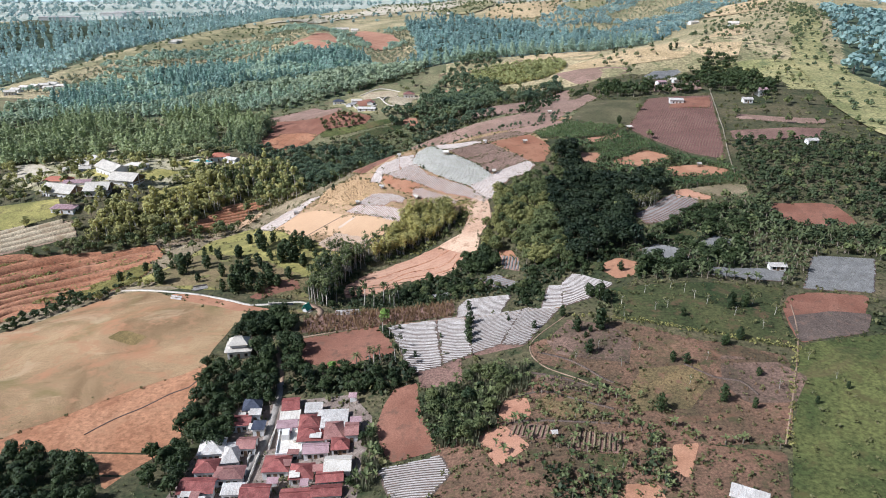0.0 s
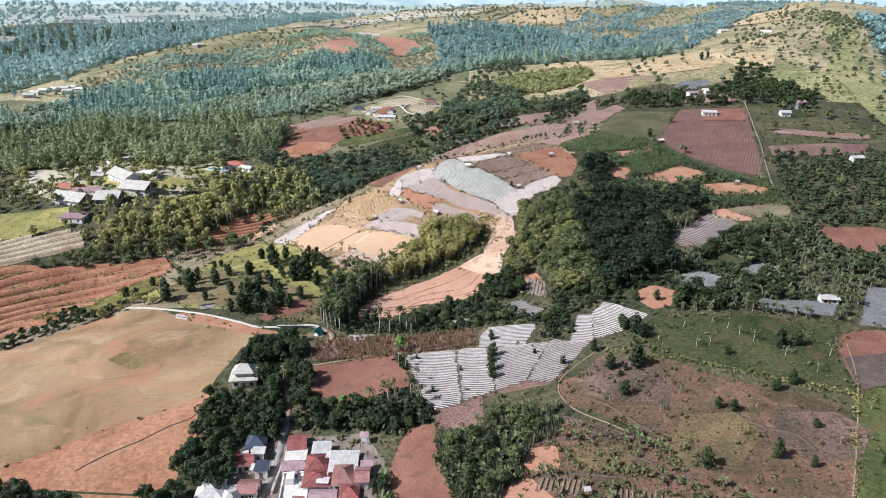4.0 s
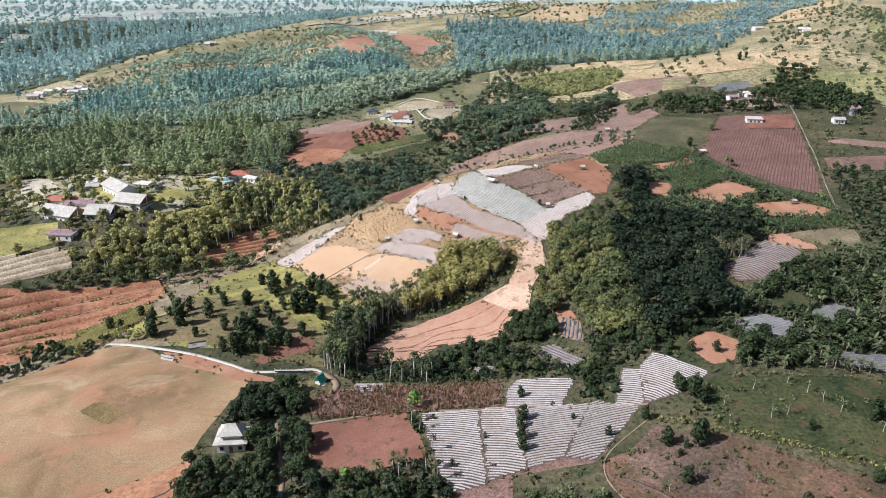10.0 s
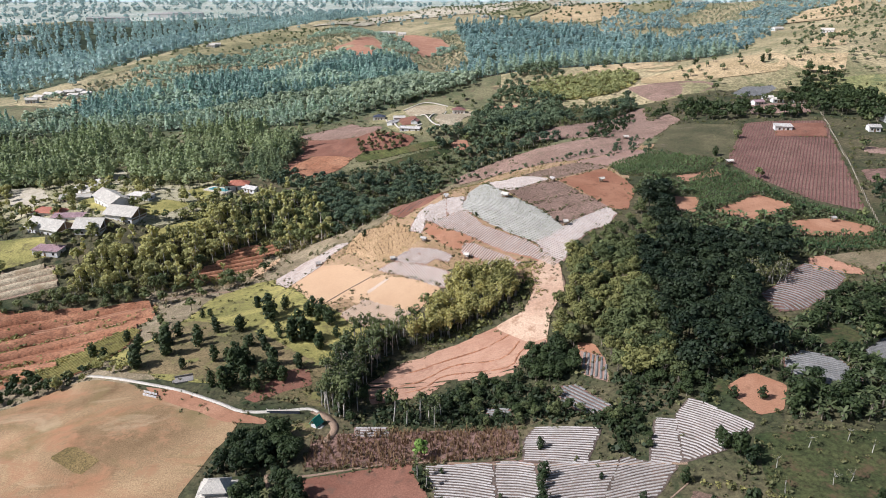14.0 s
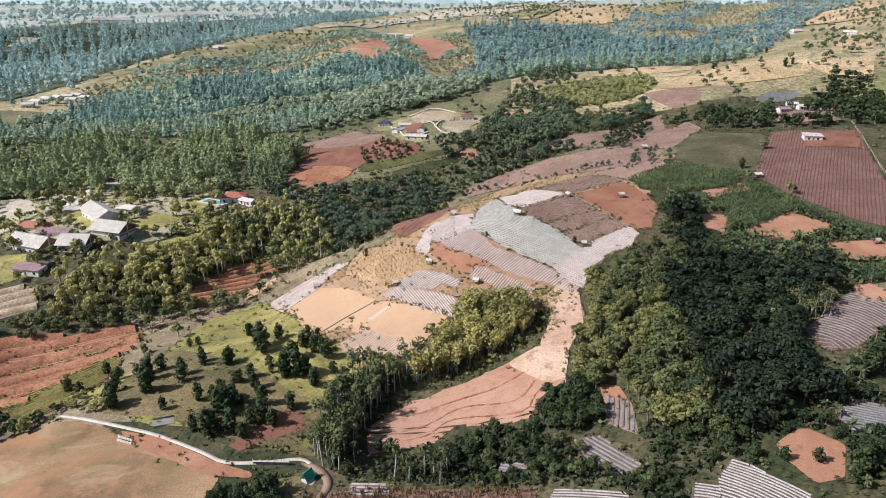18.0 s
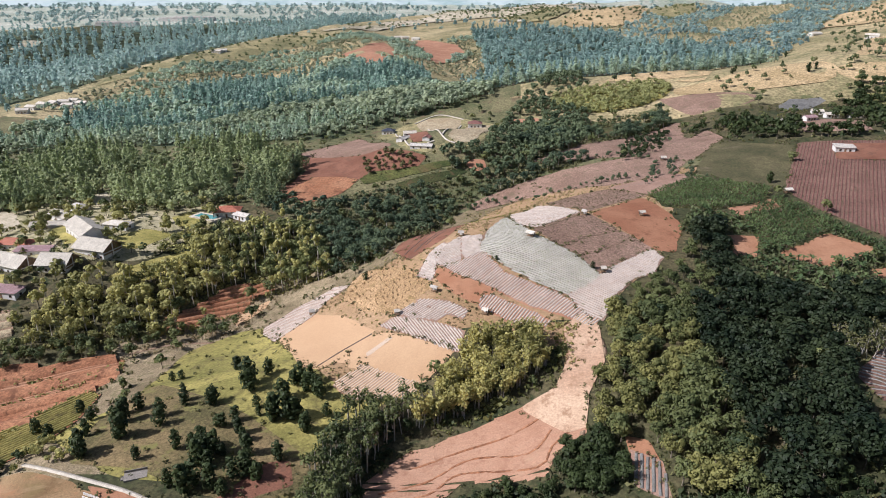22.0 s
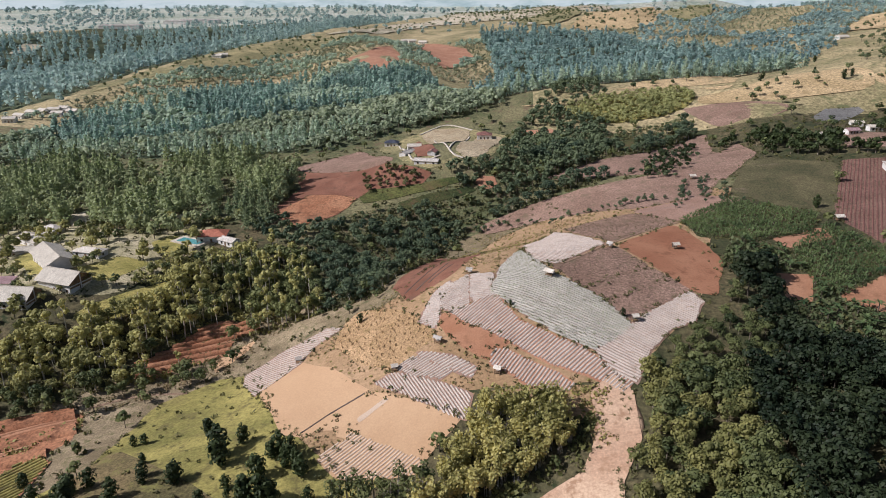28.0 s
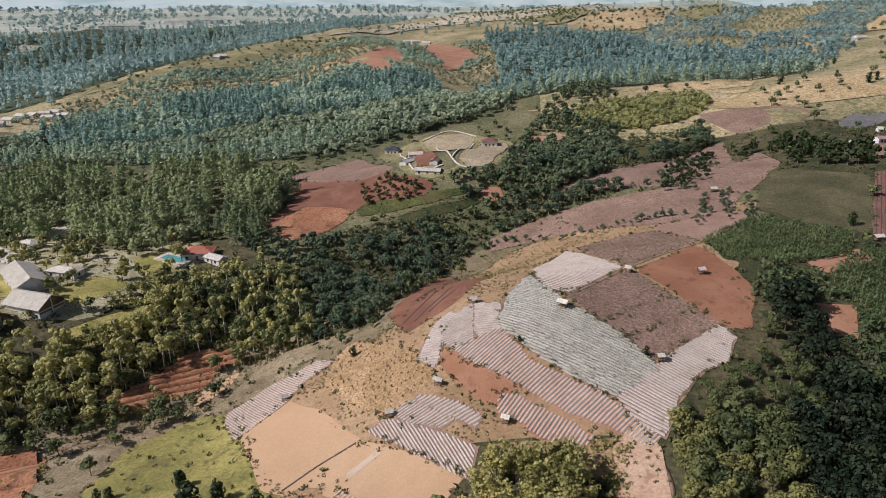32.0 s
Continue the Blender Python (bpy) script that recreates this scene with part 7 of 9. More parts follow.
thicket("orchard_scrub", x, y, ROUND_FAR + SMALL_BROAD[:1], [BARK, LEAF_ORCHARD], (0.28, 0.6), 24, "mixed green orchard and scrub trees", "scrub")
# East part of the wood: cloud shade is painted through the darker leaves.
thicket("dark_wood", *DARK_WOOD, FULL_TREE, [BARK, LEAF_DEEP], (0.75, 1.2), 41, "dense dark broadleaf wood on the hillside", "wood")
x, y = scatter(W["resort"], 5.4, 13, gaps=0.06)
# West part takes the brighter leaves, with sunlight painted into their colour.
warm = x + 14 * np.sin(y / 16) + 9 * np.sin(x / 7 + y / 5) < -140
thicket("resort_wood", x[warm], y[warm], FULL_TREE, [BARK_PALE, LEAF_WARM], (0.6, 1.05), 42, "mixed wood below the resort, leaves coloured as sunlit", "wood")
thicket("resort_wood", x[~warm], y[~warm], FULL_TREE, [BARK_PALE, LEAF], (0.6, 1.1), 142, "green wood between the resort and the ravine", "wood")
SLENDER = [slim_tree(291 + k, 10.0, 90, 0.55) for k in range(4)]
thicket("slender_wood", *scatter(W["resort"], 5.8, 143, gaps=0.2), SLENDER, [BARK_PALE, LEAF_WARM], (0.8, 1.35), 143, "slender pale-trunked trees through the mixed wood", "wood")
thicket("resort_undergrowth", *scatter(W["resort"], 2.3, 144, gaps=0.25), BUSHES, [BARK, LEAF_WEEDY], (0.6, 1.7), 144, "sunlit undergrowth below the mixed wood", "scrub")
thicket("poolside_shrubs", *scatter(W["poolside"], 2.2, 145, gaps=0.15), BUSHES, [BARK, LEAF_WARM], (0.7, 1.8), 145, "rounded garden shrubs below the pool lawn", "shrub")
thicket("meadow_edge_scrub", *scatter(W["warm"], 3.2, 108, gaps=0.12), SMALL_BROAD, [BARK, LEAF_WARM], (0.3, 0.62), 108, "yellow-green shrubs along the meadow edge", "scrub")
thicket("valley_trees", *scatter(W["leftvalley"], 5.0, 14, gaps=0.15), FULL_TREE, [BARK, LEAF], (0.45, 0.8), 43, "row of green trees along the valley", "tree")
thicket("plateau_wood", *scatter(W["band"], 6.0, 18, gaps=0.05), SMALL_BROAD, [BARK, LEAF_DARK], (0.7, 1.1), 44, "dark band of wood across the plateau", "wood")
thicket("plot_trees", *scatter(W["olive"], 4.2, 16, gaps=0.2), FULL_TREE, [BARK, LEAF_DARK], (0.4, 0.75), 45, "green trees between the small plots", "tree")
x, y = scatter([(-290, 350), (-200, 330), (-150, 395), (-140, 470), (-260, 490), (-300, 430)], 9.0, 46, gaps=0.2)
thicket("resort_garden_trees", x, y, SMALL_BROAD, [BARK, LEAF_WARM], (0.5, 1.05), 46, "garden trees between the resort buildings", "tree")
x, y = scatter(W["mound"], 4.0, 47, margin=False, gaps=0.2)
thicket("red_field_trees", x, y, SMALL_BROAD, [BARK, LEAF_SCRUB], (0.4, 0.7), 47, "straggling trees on the red field", "tree")
thicket("gully_trees", *scatter(W["gully"], 3.6, 51, gaps=0.15), SMALL_BROAD, [BARK, LEAF_DARK], (0.3, 0.6), 51, "dark shrubs along the gully beside the dry field", "tree")
thicket("red_plot_shrubs", *scatter(W["redc"], 5.0, 118, margin=False, gaps=0.3), SMALL_BROAD, [BARK, LEAF_DARK], (0.3, 0.6), 118, "dark shrubs between the far red plots", "scrub")
thicket("slope_wood", *scatter(W["slope"], 5.2, 52, gaps=0.08), SMALL_BROAD, [BARK, LEAF_RAVINE], (0.6, 1.0), 52, "deep green wood on the slope beyond the ravine", "wood")
shape = [(24, 656), (60, 668), (110, 678), (119, 664), (111, 645), (89, 628), (56, 624), (32, 637)]
x, y = scatter(shape, 3.0, 53, margin=False, gaps=0.15)
thicket("yellow_thicket", x, y, ROUND_FAR, [BARK, LEAF_LIME], (0.3, 0.62), 53, "yellow-green thicket on the far slope", "scrub")
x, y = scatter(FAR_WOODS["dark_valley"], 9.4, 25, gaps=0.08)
thicket("dark_valley_forest", x, y, ROUND_FAR + FAR_TREE[:2], [BARK, LEAF_BLUE], (0.8, 1.3), 25, "deep forest filling the valley, leaves blued for haze", "forest")
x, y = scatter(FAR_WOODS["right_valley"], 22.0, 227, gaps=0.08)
thicket("right_valley_forest", x, y, SPARSE_TREE, [BARK, LEAF_BLUE], (1.3, 2.1), 227, "deep forest in the side valley, leaves blued for haze", "forest")
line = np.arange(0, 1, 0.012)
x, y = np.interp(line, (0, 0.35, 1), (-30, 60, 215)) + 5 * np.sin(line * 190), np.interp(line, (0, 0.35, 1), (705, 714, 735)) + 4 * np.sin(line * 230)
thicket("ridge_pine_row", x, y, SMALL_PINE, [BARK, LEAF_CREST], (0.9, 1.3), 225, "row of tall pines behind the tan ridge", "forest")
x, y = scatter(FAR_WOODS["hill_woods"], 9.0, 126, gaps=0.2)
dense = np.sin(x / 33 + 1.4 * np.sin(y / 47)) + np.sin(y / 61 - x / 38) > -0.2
thicket("hill_woods", x[dense], y[dense], SPARSE_TREE, [BARK, LEAF_FAR], (0.5, 1.0), 126, "wooded hillside, leaves tinted grey-green with haze", "forest")
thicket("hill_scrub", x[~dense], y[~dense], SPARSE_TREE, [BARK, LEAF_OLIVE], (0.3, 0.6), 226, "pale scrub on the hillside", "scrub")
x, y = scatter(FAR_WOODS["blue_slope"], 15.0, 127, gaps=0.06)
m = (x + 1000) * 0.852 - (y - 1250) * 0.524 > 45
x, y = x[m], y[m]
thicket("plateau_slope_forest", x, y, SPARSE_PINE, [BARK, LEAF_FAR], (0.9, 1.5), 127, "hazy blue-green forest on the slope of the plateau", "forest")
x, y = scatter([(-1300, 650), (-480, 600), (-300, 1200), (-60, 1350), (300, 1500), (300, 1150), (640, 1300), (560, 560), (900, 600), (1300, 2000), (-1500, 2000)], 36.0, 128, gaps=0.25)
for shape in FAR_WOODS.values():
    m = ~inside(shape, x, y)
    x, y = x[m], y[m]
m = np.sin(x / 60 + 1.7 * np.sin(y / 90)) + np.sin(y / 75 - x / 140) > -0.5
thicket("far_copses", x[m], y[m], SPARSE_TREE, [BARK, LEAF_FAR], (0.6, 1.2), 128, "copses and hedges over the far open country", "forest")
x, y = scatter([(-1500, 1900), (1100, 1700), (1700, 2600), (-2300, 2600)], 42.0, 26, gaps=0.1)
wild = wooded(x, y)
thicket("hill_forest", x[wild], y[wild], SPARSE_TREE, [BARK, LEAF_HILL], (1.0, 1.8), 26, "forest on the distant hills, leaves paled for haze", "forest")
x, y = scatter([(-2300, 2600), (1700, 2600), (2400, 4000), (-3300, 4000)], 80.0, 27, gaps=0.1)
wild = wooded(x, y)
thicket("plain_forest", x[wild], y[wild], SPARSE_TREE, [BARK, LEAF_HILL], (1.8, 3.0), 27, "woods on the far plain, leaves paled for haze", "forest")
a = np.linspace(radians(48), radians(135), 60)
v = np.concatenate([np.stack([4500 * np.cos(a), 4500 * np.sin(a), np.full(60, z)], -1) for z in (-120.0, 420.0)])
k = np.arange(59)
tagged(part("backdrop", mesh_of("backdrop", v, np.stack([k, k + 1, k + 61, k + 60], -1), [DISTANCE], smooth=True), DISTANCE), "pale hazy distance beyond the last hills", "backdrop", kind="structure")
x, y = scatter([(-330, 100), (300, 100), (330, 600), (-420, 600)], 7.0, 28, gaps=0.25)
thicket("undergrowth", x, y, BUSHES, [BARK, LEAF_SCRUB], (0.5, 1.5), 28, "low green and straw-coloured undergrowth", "scrub")
x, y = scatter([(-120, 120), (170, 110), (190, 300), (110, 330), (-60, 262), (-110, 250)], 2.4, 78, gaps=0.25)
thicket("rank_grass", x, y, [bush(281 + k, 0.9, 7, 0.34) for k in range(4)], [BARK, LEAF_SCRUB], (0.4, 1.1), 78, "rank grass and weeds between the plots", "grass")
bx, by = [], []
for k, key in enumerate(("belt", "olive", "scrub", "roadside", "foot", "knoll", "lowright", "reed", "pavilion", "yard", "plotside")):
    x, y = scatter(W[key], 2.1, 140 + k, gaps=0.2)
    bx.append(x), by.append(y)
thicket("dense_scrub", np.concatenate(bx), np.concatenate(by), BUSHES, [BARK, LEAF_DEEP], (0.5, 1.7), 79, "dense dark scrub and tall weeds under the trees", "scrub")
x, y = scatter([(-96, 350), (-86, 362), (-64, 367), (-42, 374), (-27, 462), (-7, 480), (22, 469), (56, 471), (91, 468), (74, 436), (58, 384), (41, 343), (20, 311), (-18, 315), (-58, 297), (-75, 314)], 2.6, 179, gaps=0.25, keep=KEEP[1:])
thicket("track_weeds", *scatter(W["track_weeds"], 1.3, 185, margin=False, gaps=0.2), BUSHES, [BARK, LEAF_WEEDY], (0.3, 0.9), 185, "rank weeds beside the pale track", "weeds")
thicket("grove_undergrowth", *scatter(W["grove_foot"], 1.7, 186, margin=False, gaps=0.15), BUSHES, [BARK, LEAF_RIM], (0.5, 1.5), 186, "green undergrowth at the foot of the grove", "scrub")
thicket("hill_weeds", x, y, [bush(291 + k, 0.8, 7, 0.3) for k in range(4)], [BARK, LEAF_WEEDY], (0.35, 1.2), 179, "dry weeds and low shrubs between the hill plots", "weeds")
x, y = scatter([(-232, 303), (-205, 316), (-146, 332), (-140, 315), (-154, 295), (-159, 269), (-182, 238)], 1.7, 178, margin=False, gaps=0.2)
across = -x * math.sin(radians(40)) + y * math.cos(radians(40)) + 2.5 * np.sin(x / 14)
m = (np.sin(across * 2 * math.pi / 13.6) > 0.62) | (np.sin(x / 9 + 2 * np.sin(y / 7)) + np.sin(y / 6 - x / 13) > 0.95)
thicket("terrace_weeds", x[m], y[m], BUSHES, [BARK, LEAF_WEEDY], (0.4, 1.25), 178, "yellow-green weeds and shrubs along the terrace steps", "weeds")
rng = random.Random(5)
hx, hy = [], []
for shape, share in EDGES:
    for (x0, y0), (x1, y1) in zip(shape, shape[1:] + shape[:1]):
        n = max(1, int(math.hypot(x1 - x0, y1 - y0) / 0.9))
        for k in range(n):
            if rng.random() < share and math.sin(x0 * 0.21 + y0 * 0.17 + k * 0.13) > -0.6:
                hx.append(x0 + (x1 - x0) * k / n + rng.gauss(0, 0.7)), hy.append(y0 + (y1 - y0) * k / n + rng.gauss(0, 0.7))
thicket("field_edge_scrub", np.array(hx), np.array(hy), BUSHES, [BARK, LEAF_SCRUB], (0.2, 0.75), 37, "ragged scrub and weeds along the field edges", "scrub")
x, y = scatter([(-153.4, 334), (-135.7, 342.7), (-125.4, 353.1), (-119.3, 371.5), (-108.7, 383.3), (-94.1, 393.5), (-79.5, 406.6), (-74.5, 397.7), (-88.6, 382.8), (-100.1, 372.9), (-103.8, 363.5), (-107.6, 356.1), (-117.7, 349.5), (-128, 339.5), (-145.9, 328.5)], 1.5, 179, margin=False, gaps=0.35)
thicket("bank_weeds", x, y, BUSHES, [BARK, LEAF_WEED], (0.2, 0.75), 179, "dry weeds along the hill foot", "weeds")
x, y = scatter([(-144, 350), (-135, 367), (-121, 385), (-108, 387), (-112, 374), (-114, 365), (-133, 349)], 2.0, 180, margin=False, gaps=0.5)
thicket("erosion_weeds", x, y, BUSHES, [BARK, LEAF_WEEDY], (0.3, 0.9), 180, "weeds and shrubs on the eroded slope", "weeds")
x, y = scatter(KEEP[0], 1.3, 38, gaps=0.25, keep=KEEP[1:])
m = np.sin(x / 5.1 + 1.9 * np.sin(y / 6.7)) + np.sin(y / 4.3 - x / 9.0) > 0.55
x, y = x[m], y[m]
thicket("hill_weeds", x, y, [bush(271 + k, 0.8, 9, 0.3) for k in range(4)], [BARK, LEAF_WEED], (0.35, 1.0), 38, "dry brown weeds between the hill plots", "weeds")
bx, by = [], []
for k, (shape, gap) in enumerate((([(27, 187), (53.5, 192.5), (77, 178.5), (100.5, 170), (83.5, 134.5), (63, 136.5), (53.5, 157.5), (28, 176)], 3.6), ([(58, 213), (77.5, 213.5), (117.5, 211), (108.5, 196), (104, 174.5), (87.5, 179), (55.5, 193)], 3.4), ([(105.5, 175.5), (135, 182), (150.5, 172), (123, 108), (73, 110.5), (84.5, 135)], 4.2), ([(-97, 351.5), (-75.5, 313.5), (-58.5, 297.5), (-38.5, 291.5), (-47, 284), (-54.5, 275.5), (-64, 257), (-104, 254), (-141.5, 276), (-124, 294.5), (-125.5, 334.5), (-111, 352)], 5.0), ([(27.5, 172), (50, 156), (51, 138), (43, 126.5), (30, 128), (26.5, 152)], 2.6), ([(-3.5, 146), (10.5, 159.5), (27.5, 171), (53.5, 157.5), (63, 136.5), (82, 132.5), (73, 110.5), (-11, 120), (-0.5, 136)], 3.0))):
    x, y = scatter(shape, gap, 80 + k, margin=False, gaps=0.4)
    bx.append(x), by.append(y)
thicket("pasture_shrubs", np.concatenate(bx), np.concatenate(by), BUSHES, [BARK, LEAF_SCRUB], (0.2, 0.95), 39, "low shrubs scattered over the pasture", "scrub")
x, y = scatter([(-300, 330), (300, 200), (330, 640), (-420, 640), (-420, 420)], 15.0, 29, gaps=0.45)
thicket("scattered_trees", x, y, ROUND_FAR, [BARK, LEAF], (0.35, 0.7), 29, "scattered small green trees between plots", "tree")
for k, (shape, gap) in enumerate((([(-9, 667), (16, 675), (43, 675), (76, 690), (113, 770), (164, 735), (145, 668), (111, 684), (70, 673), (38, 667), (11, 659)], 15.0), ([(115, 644), (120, 662), (146, 663), (191, 689), (233, 677), (236, 663), (225, 638), (194, 632), (161, 629), (139, 633)], 15.0), ([(234, 663), (283, 669), (262, 622), (238, 635), (230, 646)], 15.0), ([(255, 679), (320, 809), (353, 854), (369, 846), (289, 684)], 15.0), ([(389, 1088), (465, 1192), (609, 1403), (641, 1398), (434, 978), (395, 984), (368, 1025)], 15.0), ([(-431, 796), (-433, 896), (-418, 987), (-401, 1080), (-377, 1140), (-310, 1230), (-240, 1167), (-283, 1129), (-329, 1058), (-368, 957), (-390, 881), (-412, 832)], 12.0), ([(-313, 1242), (-288, 1301), (-239, 1470), (-164, 1595), (-89, 3246), (85, 1898), (232, 1972), (59, 1382), (-44, 1504), (-156, 1514), (-209, 1414), (-251, 1309)], 12.0), ([(72, 1267), (111, 1409), (229, 1942), (335, 1992), (225, 1354), (195, 1258), (151, 1226), (93, 1197)], 12.0), ([(-32, 1477), (33, 1498), (118, 1866), (101, 1419), (55, 1302), (0, 1330)], 12.0), ([(231, 1362), (420, 2058), (525, 2122), (318, 1407), (241, 1268)], 12.0), ([(521, 1093), (551, 1067), (342, 624), (322, 510), (311.5, 441), (253, 352.5), (249, 386), (265, 463), (297, 590)], 11.0))):
    x, y = scatter(shape, gap, 60 + k, margin=False, gaps=0.5)
    thicket("ridge_trees", x, y, ROUND_FAR, [BARK, LEAF_RIDGE], (0.25, 0.75), 60 + k, "scattered trees on a dry ridge", "tree")
x, y = scatter([(225, 640), (300, 600), (350, 620), (560, 1050), (520, 1150), (330, 900), (250, 720)], 11.0, 69, margin=False, gaps=0.45)
thicket("ridge_trees", x, y, ROUND_FAR, [BARK, LEAF_RIDGE], (0.25, 0.7), 69, "scattered trees and hedges on the dry ridge", "tree")
x, y = scatter([(57, 374), (72, 400), (88, 394), (92, 372), (118, 380), (150, 340), (147, 314), (112, 316), (106, 330), (74, 330), (72, 372)], 2.1, 182, gaps=0.2)
thicket("plot_scrub", x, y, BUSHES, [BARK, LEAF_ORCHARD], (0.6, 1.7), 182, "green scrub between the orange plots", "scrub")
x, y = scatter([(62, 376), (72, 398), (88, 392), (92, 370), (118, 378), (150, 338), (147, 314), (112, 316), (106, 332), (80, 336), (74, 372)], 3.4, 183, gaps=0.2)
thicket("banana_grove", x, y, [banana_tree(401 + k) for k in range(3)], [BARK, LEAF_MAIZE], (0.8, 1.4), 183, "banana plants between the orange plots", "banana plants")
hx, hy = [], []
for path in ([(6.6, 456.6), (25.2, 456.9), (42.3, 457.3), (56.7, 457.4)], [(11.4, 506.4), (32.8, 506.3), (55.3, 506.8)], [(60.7, 522), (79.6, 542.4), (88.5, 529.8)], [(61, 444), (68.2, 463.8), (70.5, 481.8)], [(74.3, 449.6), (76.7, 470.8), (81.7, 485)], [(85.8, 468), (80.9, 448.6), (89.1, 446.9)], [(61.6, 518.8), (64, 494.7), (72.8, 492.6)], [(-28.9, 470.7), (-12.6, 472.2), (3, 461.9)]):
    for (x0, y0), (x1, y1) in zip(path, path[1:]):
        u = np.arange(0, 1, 2.4 / math.hypot(x1 - x0, y1 - y0))
        hx.append(x0 + (x1 - x0) * u + 1.6 * np.sin(u * 91 + x0)), hy.append(y0 + (y1 - y0) * u + 2.2 * np.cos(u * 77 + y0))
thicket("plateau_hedges", np.concatenate(hx), np.concatenate(hy), SMALL_BROAD, [BARK, LEAF_RAVINE], (0.16, 0.5), 245, "dark shrubs in rows between the plateau plots", "hedge")
REED = [(stem([(0, 0, -0.1), (0, 0, 0.6)], [0.05, 0.03], 3), stalks(341 + k, 16, 3.2, 0.7)) for k in range(3)]
bx, by = [], []
for k, key in enumerate(("reed", "mid", "lane_side")):
    x, y = scatter(W[key], 1.7, 240 + k, gaps=0.25)
    bx.append(x), by.append(y)
thicket("reeds", np.concatenate(bx), np.concatenate(by), REED, [BARK_PALE, LEAF_REED], (0.6, 1.25), 240, "tall grey-green reeds and elephant grass", "reeds")
x, y = scatter([(74, 249), (98, 277), (120, 293), (140, 303), (172, 262), (188, 230), (150, 238), (118, 212), (68, 216)], 2.9, 243, gaps=0.25)
thicket("banana_scrub", x, y, [banana_tree(411 + k) for k in range(3)], [BARK, LEAF_ORCHARD], (0.8, 1.5), 243, "dense banana scrub between the small plots", "banana plants")
hx, hy = [], []
for (x0, y0), (x1, y1) in (((40, 200), (56, 193)), ((56, 193), (72, 186)), ((72, 186), (88, 179)), ((88, 179), (104, 174.5)), ((104, 174.5), (94, 155)), ((94, 155), (83.5, 135))):
    u = np.arange(0, 1, 0.055)
    hx.append(x0 + (x1 - x0) * u + 0.7 * np.sin(u * 71 + x0)), hy.append(y0 + (y1 - y0) * u + 0.7 * np.cos(u * 57 + y0))
thicket("pasture_hedge", np.concatenate(hx), np.concatenate(hy), BUSHES, [BARK, LEAF_WEEDY], (0.3, 0.8), 244, "low ragged hedge between the pastures", "hedge")
MAIZE = [(stem([(0, 0, -0.1), (0, 0, 0.3)], [0.03, 0.02], 3), blades(301 + k, 6, 1.2, 0.22, (0.7, 1.3), 0.6)) for k in range(3)]
px, py = [], []
for k, shape in enumerate(([(56.5, 423.5), (82.5, 450), (111, 427.5), (102.5, 408.5), (78, 399), (58.5, 400.5)], [(88.5, 393), (110.5, 417), (120.5, 393), (125.5, 374.5), (136, 360), (151.5, 342), (146, 335), (135.5, 353), (116, 378), (90, 360), (86, 364.5)], [(116.5, 327.5), (146.5, 331.5), (148, 322), (135, 318), (115.5, 318.5)])):
    x, y = scatter(shape, 1.5, 30 + 100 * k, margin=False)
    px.append(x), py.append(y)
x, y = np.concatenate(px), np.concatenate(py)
thicket("maize", x, y, MAIZE, [BARK_PALE, LEAF_MAIZE], (1.1, 1.9), 30, "dense green standing maize", "maize")
STALK = [(stem([(0, 0, -0.1), (0, 0, 0.3)], [0.03, 0.02], 3), stalks(311 + k, 9, 1.7, 0.5)) for k in range(3)]
shape = [(-52.5, 229.5), (-31, 233.5), (4, 228.5), (4, 214.5), (-21, 216.5), (-51.5, 215.5)]
x, y = scatter(shape, 1.25, 31, margin=False, gaps=0.15)
thicket("dry_maize_stalks", x, y, STALK, [BARK_PALE, LEAF_DRY], (0.7, 1.2), 31, "dry standing maize stalks", "maize")
for k, (shape, gap, gaps) in enumerate((([(-67.8, 348.2), (-68.3, 360.7), (-63.7, 368.2), (-45.4, 353.1), (-37.4, 342.5), (-31.4, 334.4), (-36, 330.4), (-42.9, 324.5), (-55.5, 331.4)], 1.6, 0.3), ([(27, 187), (53.5, 192.5), (77, 178.5), (100.5, 170), (83.5, 134.5), (63, 136.5), (53.5, 157.5), (28, 176)], 2.6, 0.45), ([(27.5, 172), (50, 156), (51, 138), (43, 126.5), (30, 128), (26.5, 152)], 1.8, 0.3))):
    x, y = scatter(shape, gap, 32 + k, margin=False, gaps=gaps)
    thicket("dry_grass_tufts", x, y, STALK, [BARK_PALE, LEAF_DRY], (0.25, 0.6), 32 + k, "tufts of dry straw-coloured grass", "grass")
LOW_CROP = [(stem([(0, 0, -0.1), (0, 0, 0.15)], [0.02, 0.01], 3), stalks(321 + k, 5, 0.55, 0.35)) for k in range(3)]
for k, shape in enumerate(([(1.9, 366.1), (26.2, 388.8), (36, 369.8), (12.3, 351.4)], [(11.3, 352.6), (35.1, 371.1), (41.6, 363.4), (18.4, 344.4)], [(17.4, 345.6), (40.6, 364.6), (46.6, 357.4), (23.4, 337.3)], [(11.5, 435.6), (41.3, 441.4), (57.6, 424.5), (26.3, 392.7), (17.2, 408.7)], [(148, 496), (192, 490), (152, 354.5), (133.5, 373), (122, 399.5), (116, 424)])):
    x, y = scatter(shape, 1.7 if k == 4 else 0.95, 50 + k, margin=False, gaps=0.15)
    thicket("low_crop", x, y, LOW_CROP, [BARK, LEAF_CROP], (0.4, 0.85), 50 + k, "low brownish crop plants in dry soil", "crop")
SEEDLING = [(stem([(0, 0, -0.1), (0, 0, 0.1)], [0.02, 0.01], 3), blades(331 + k, 5, 0.26, 0.16, (0.5, 1.1), 0.15)) for k in range(3)]
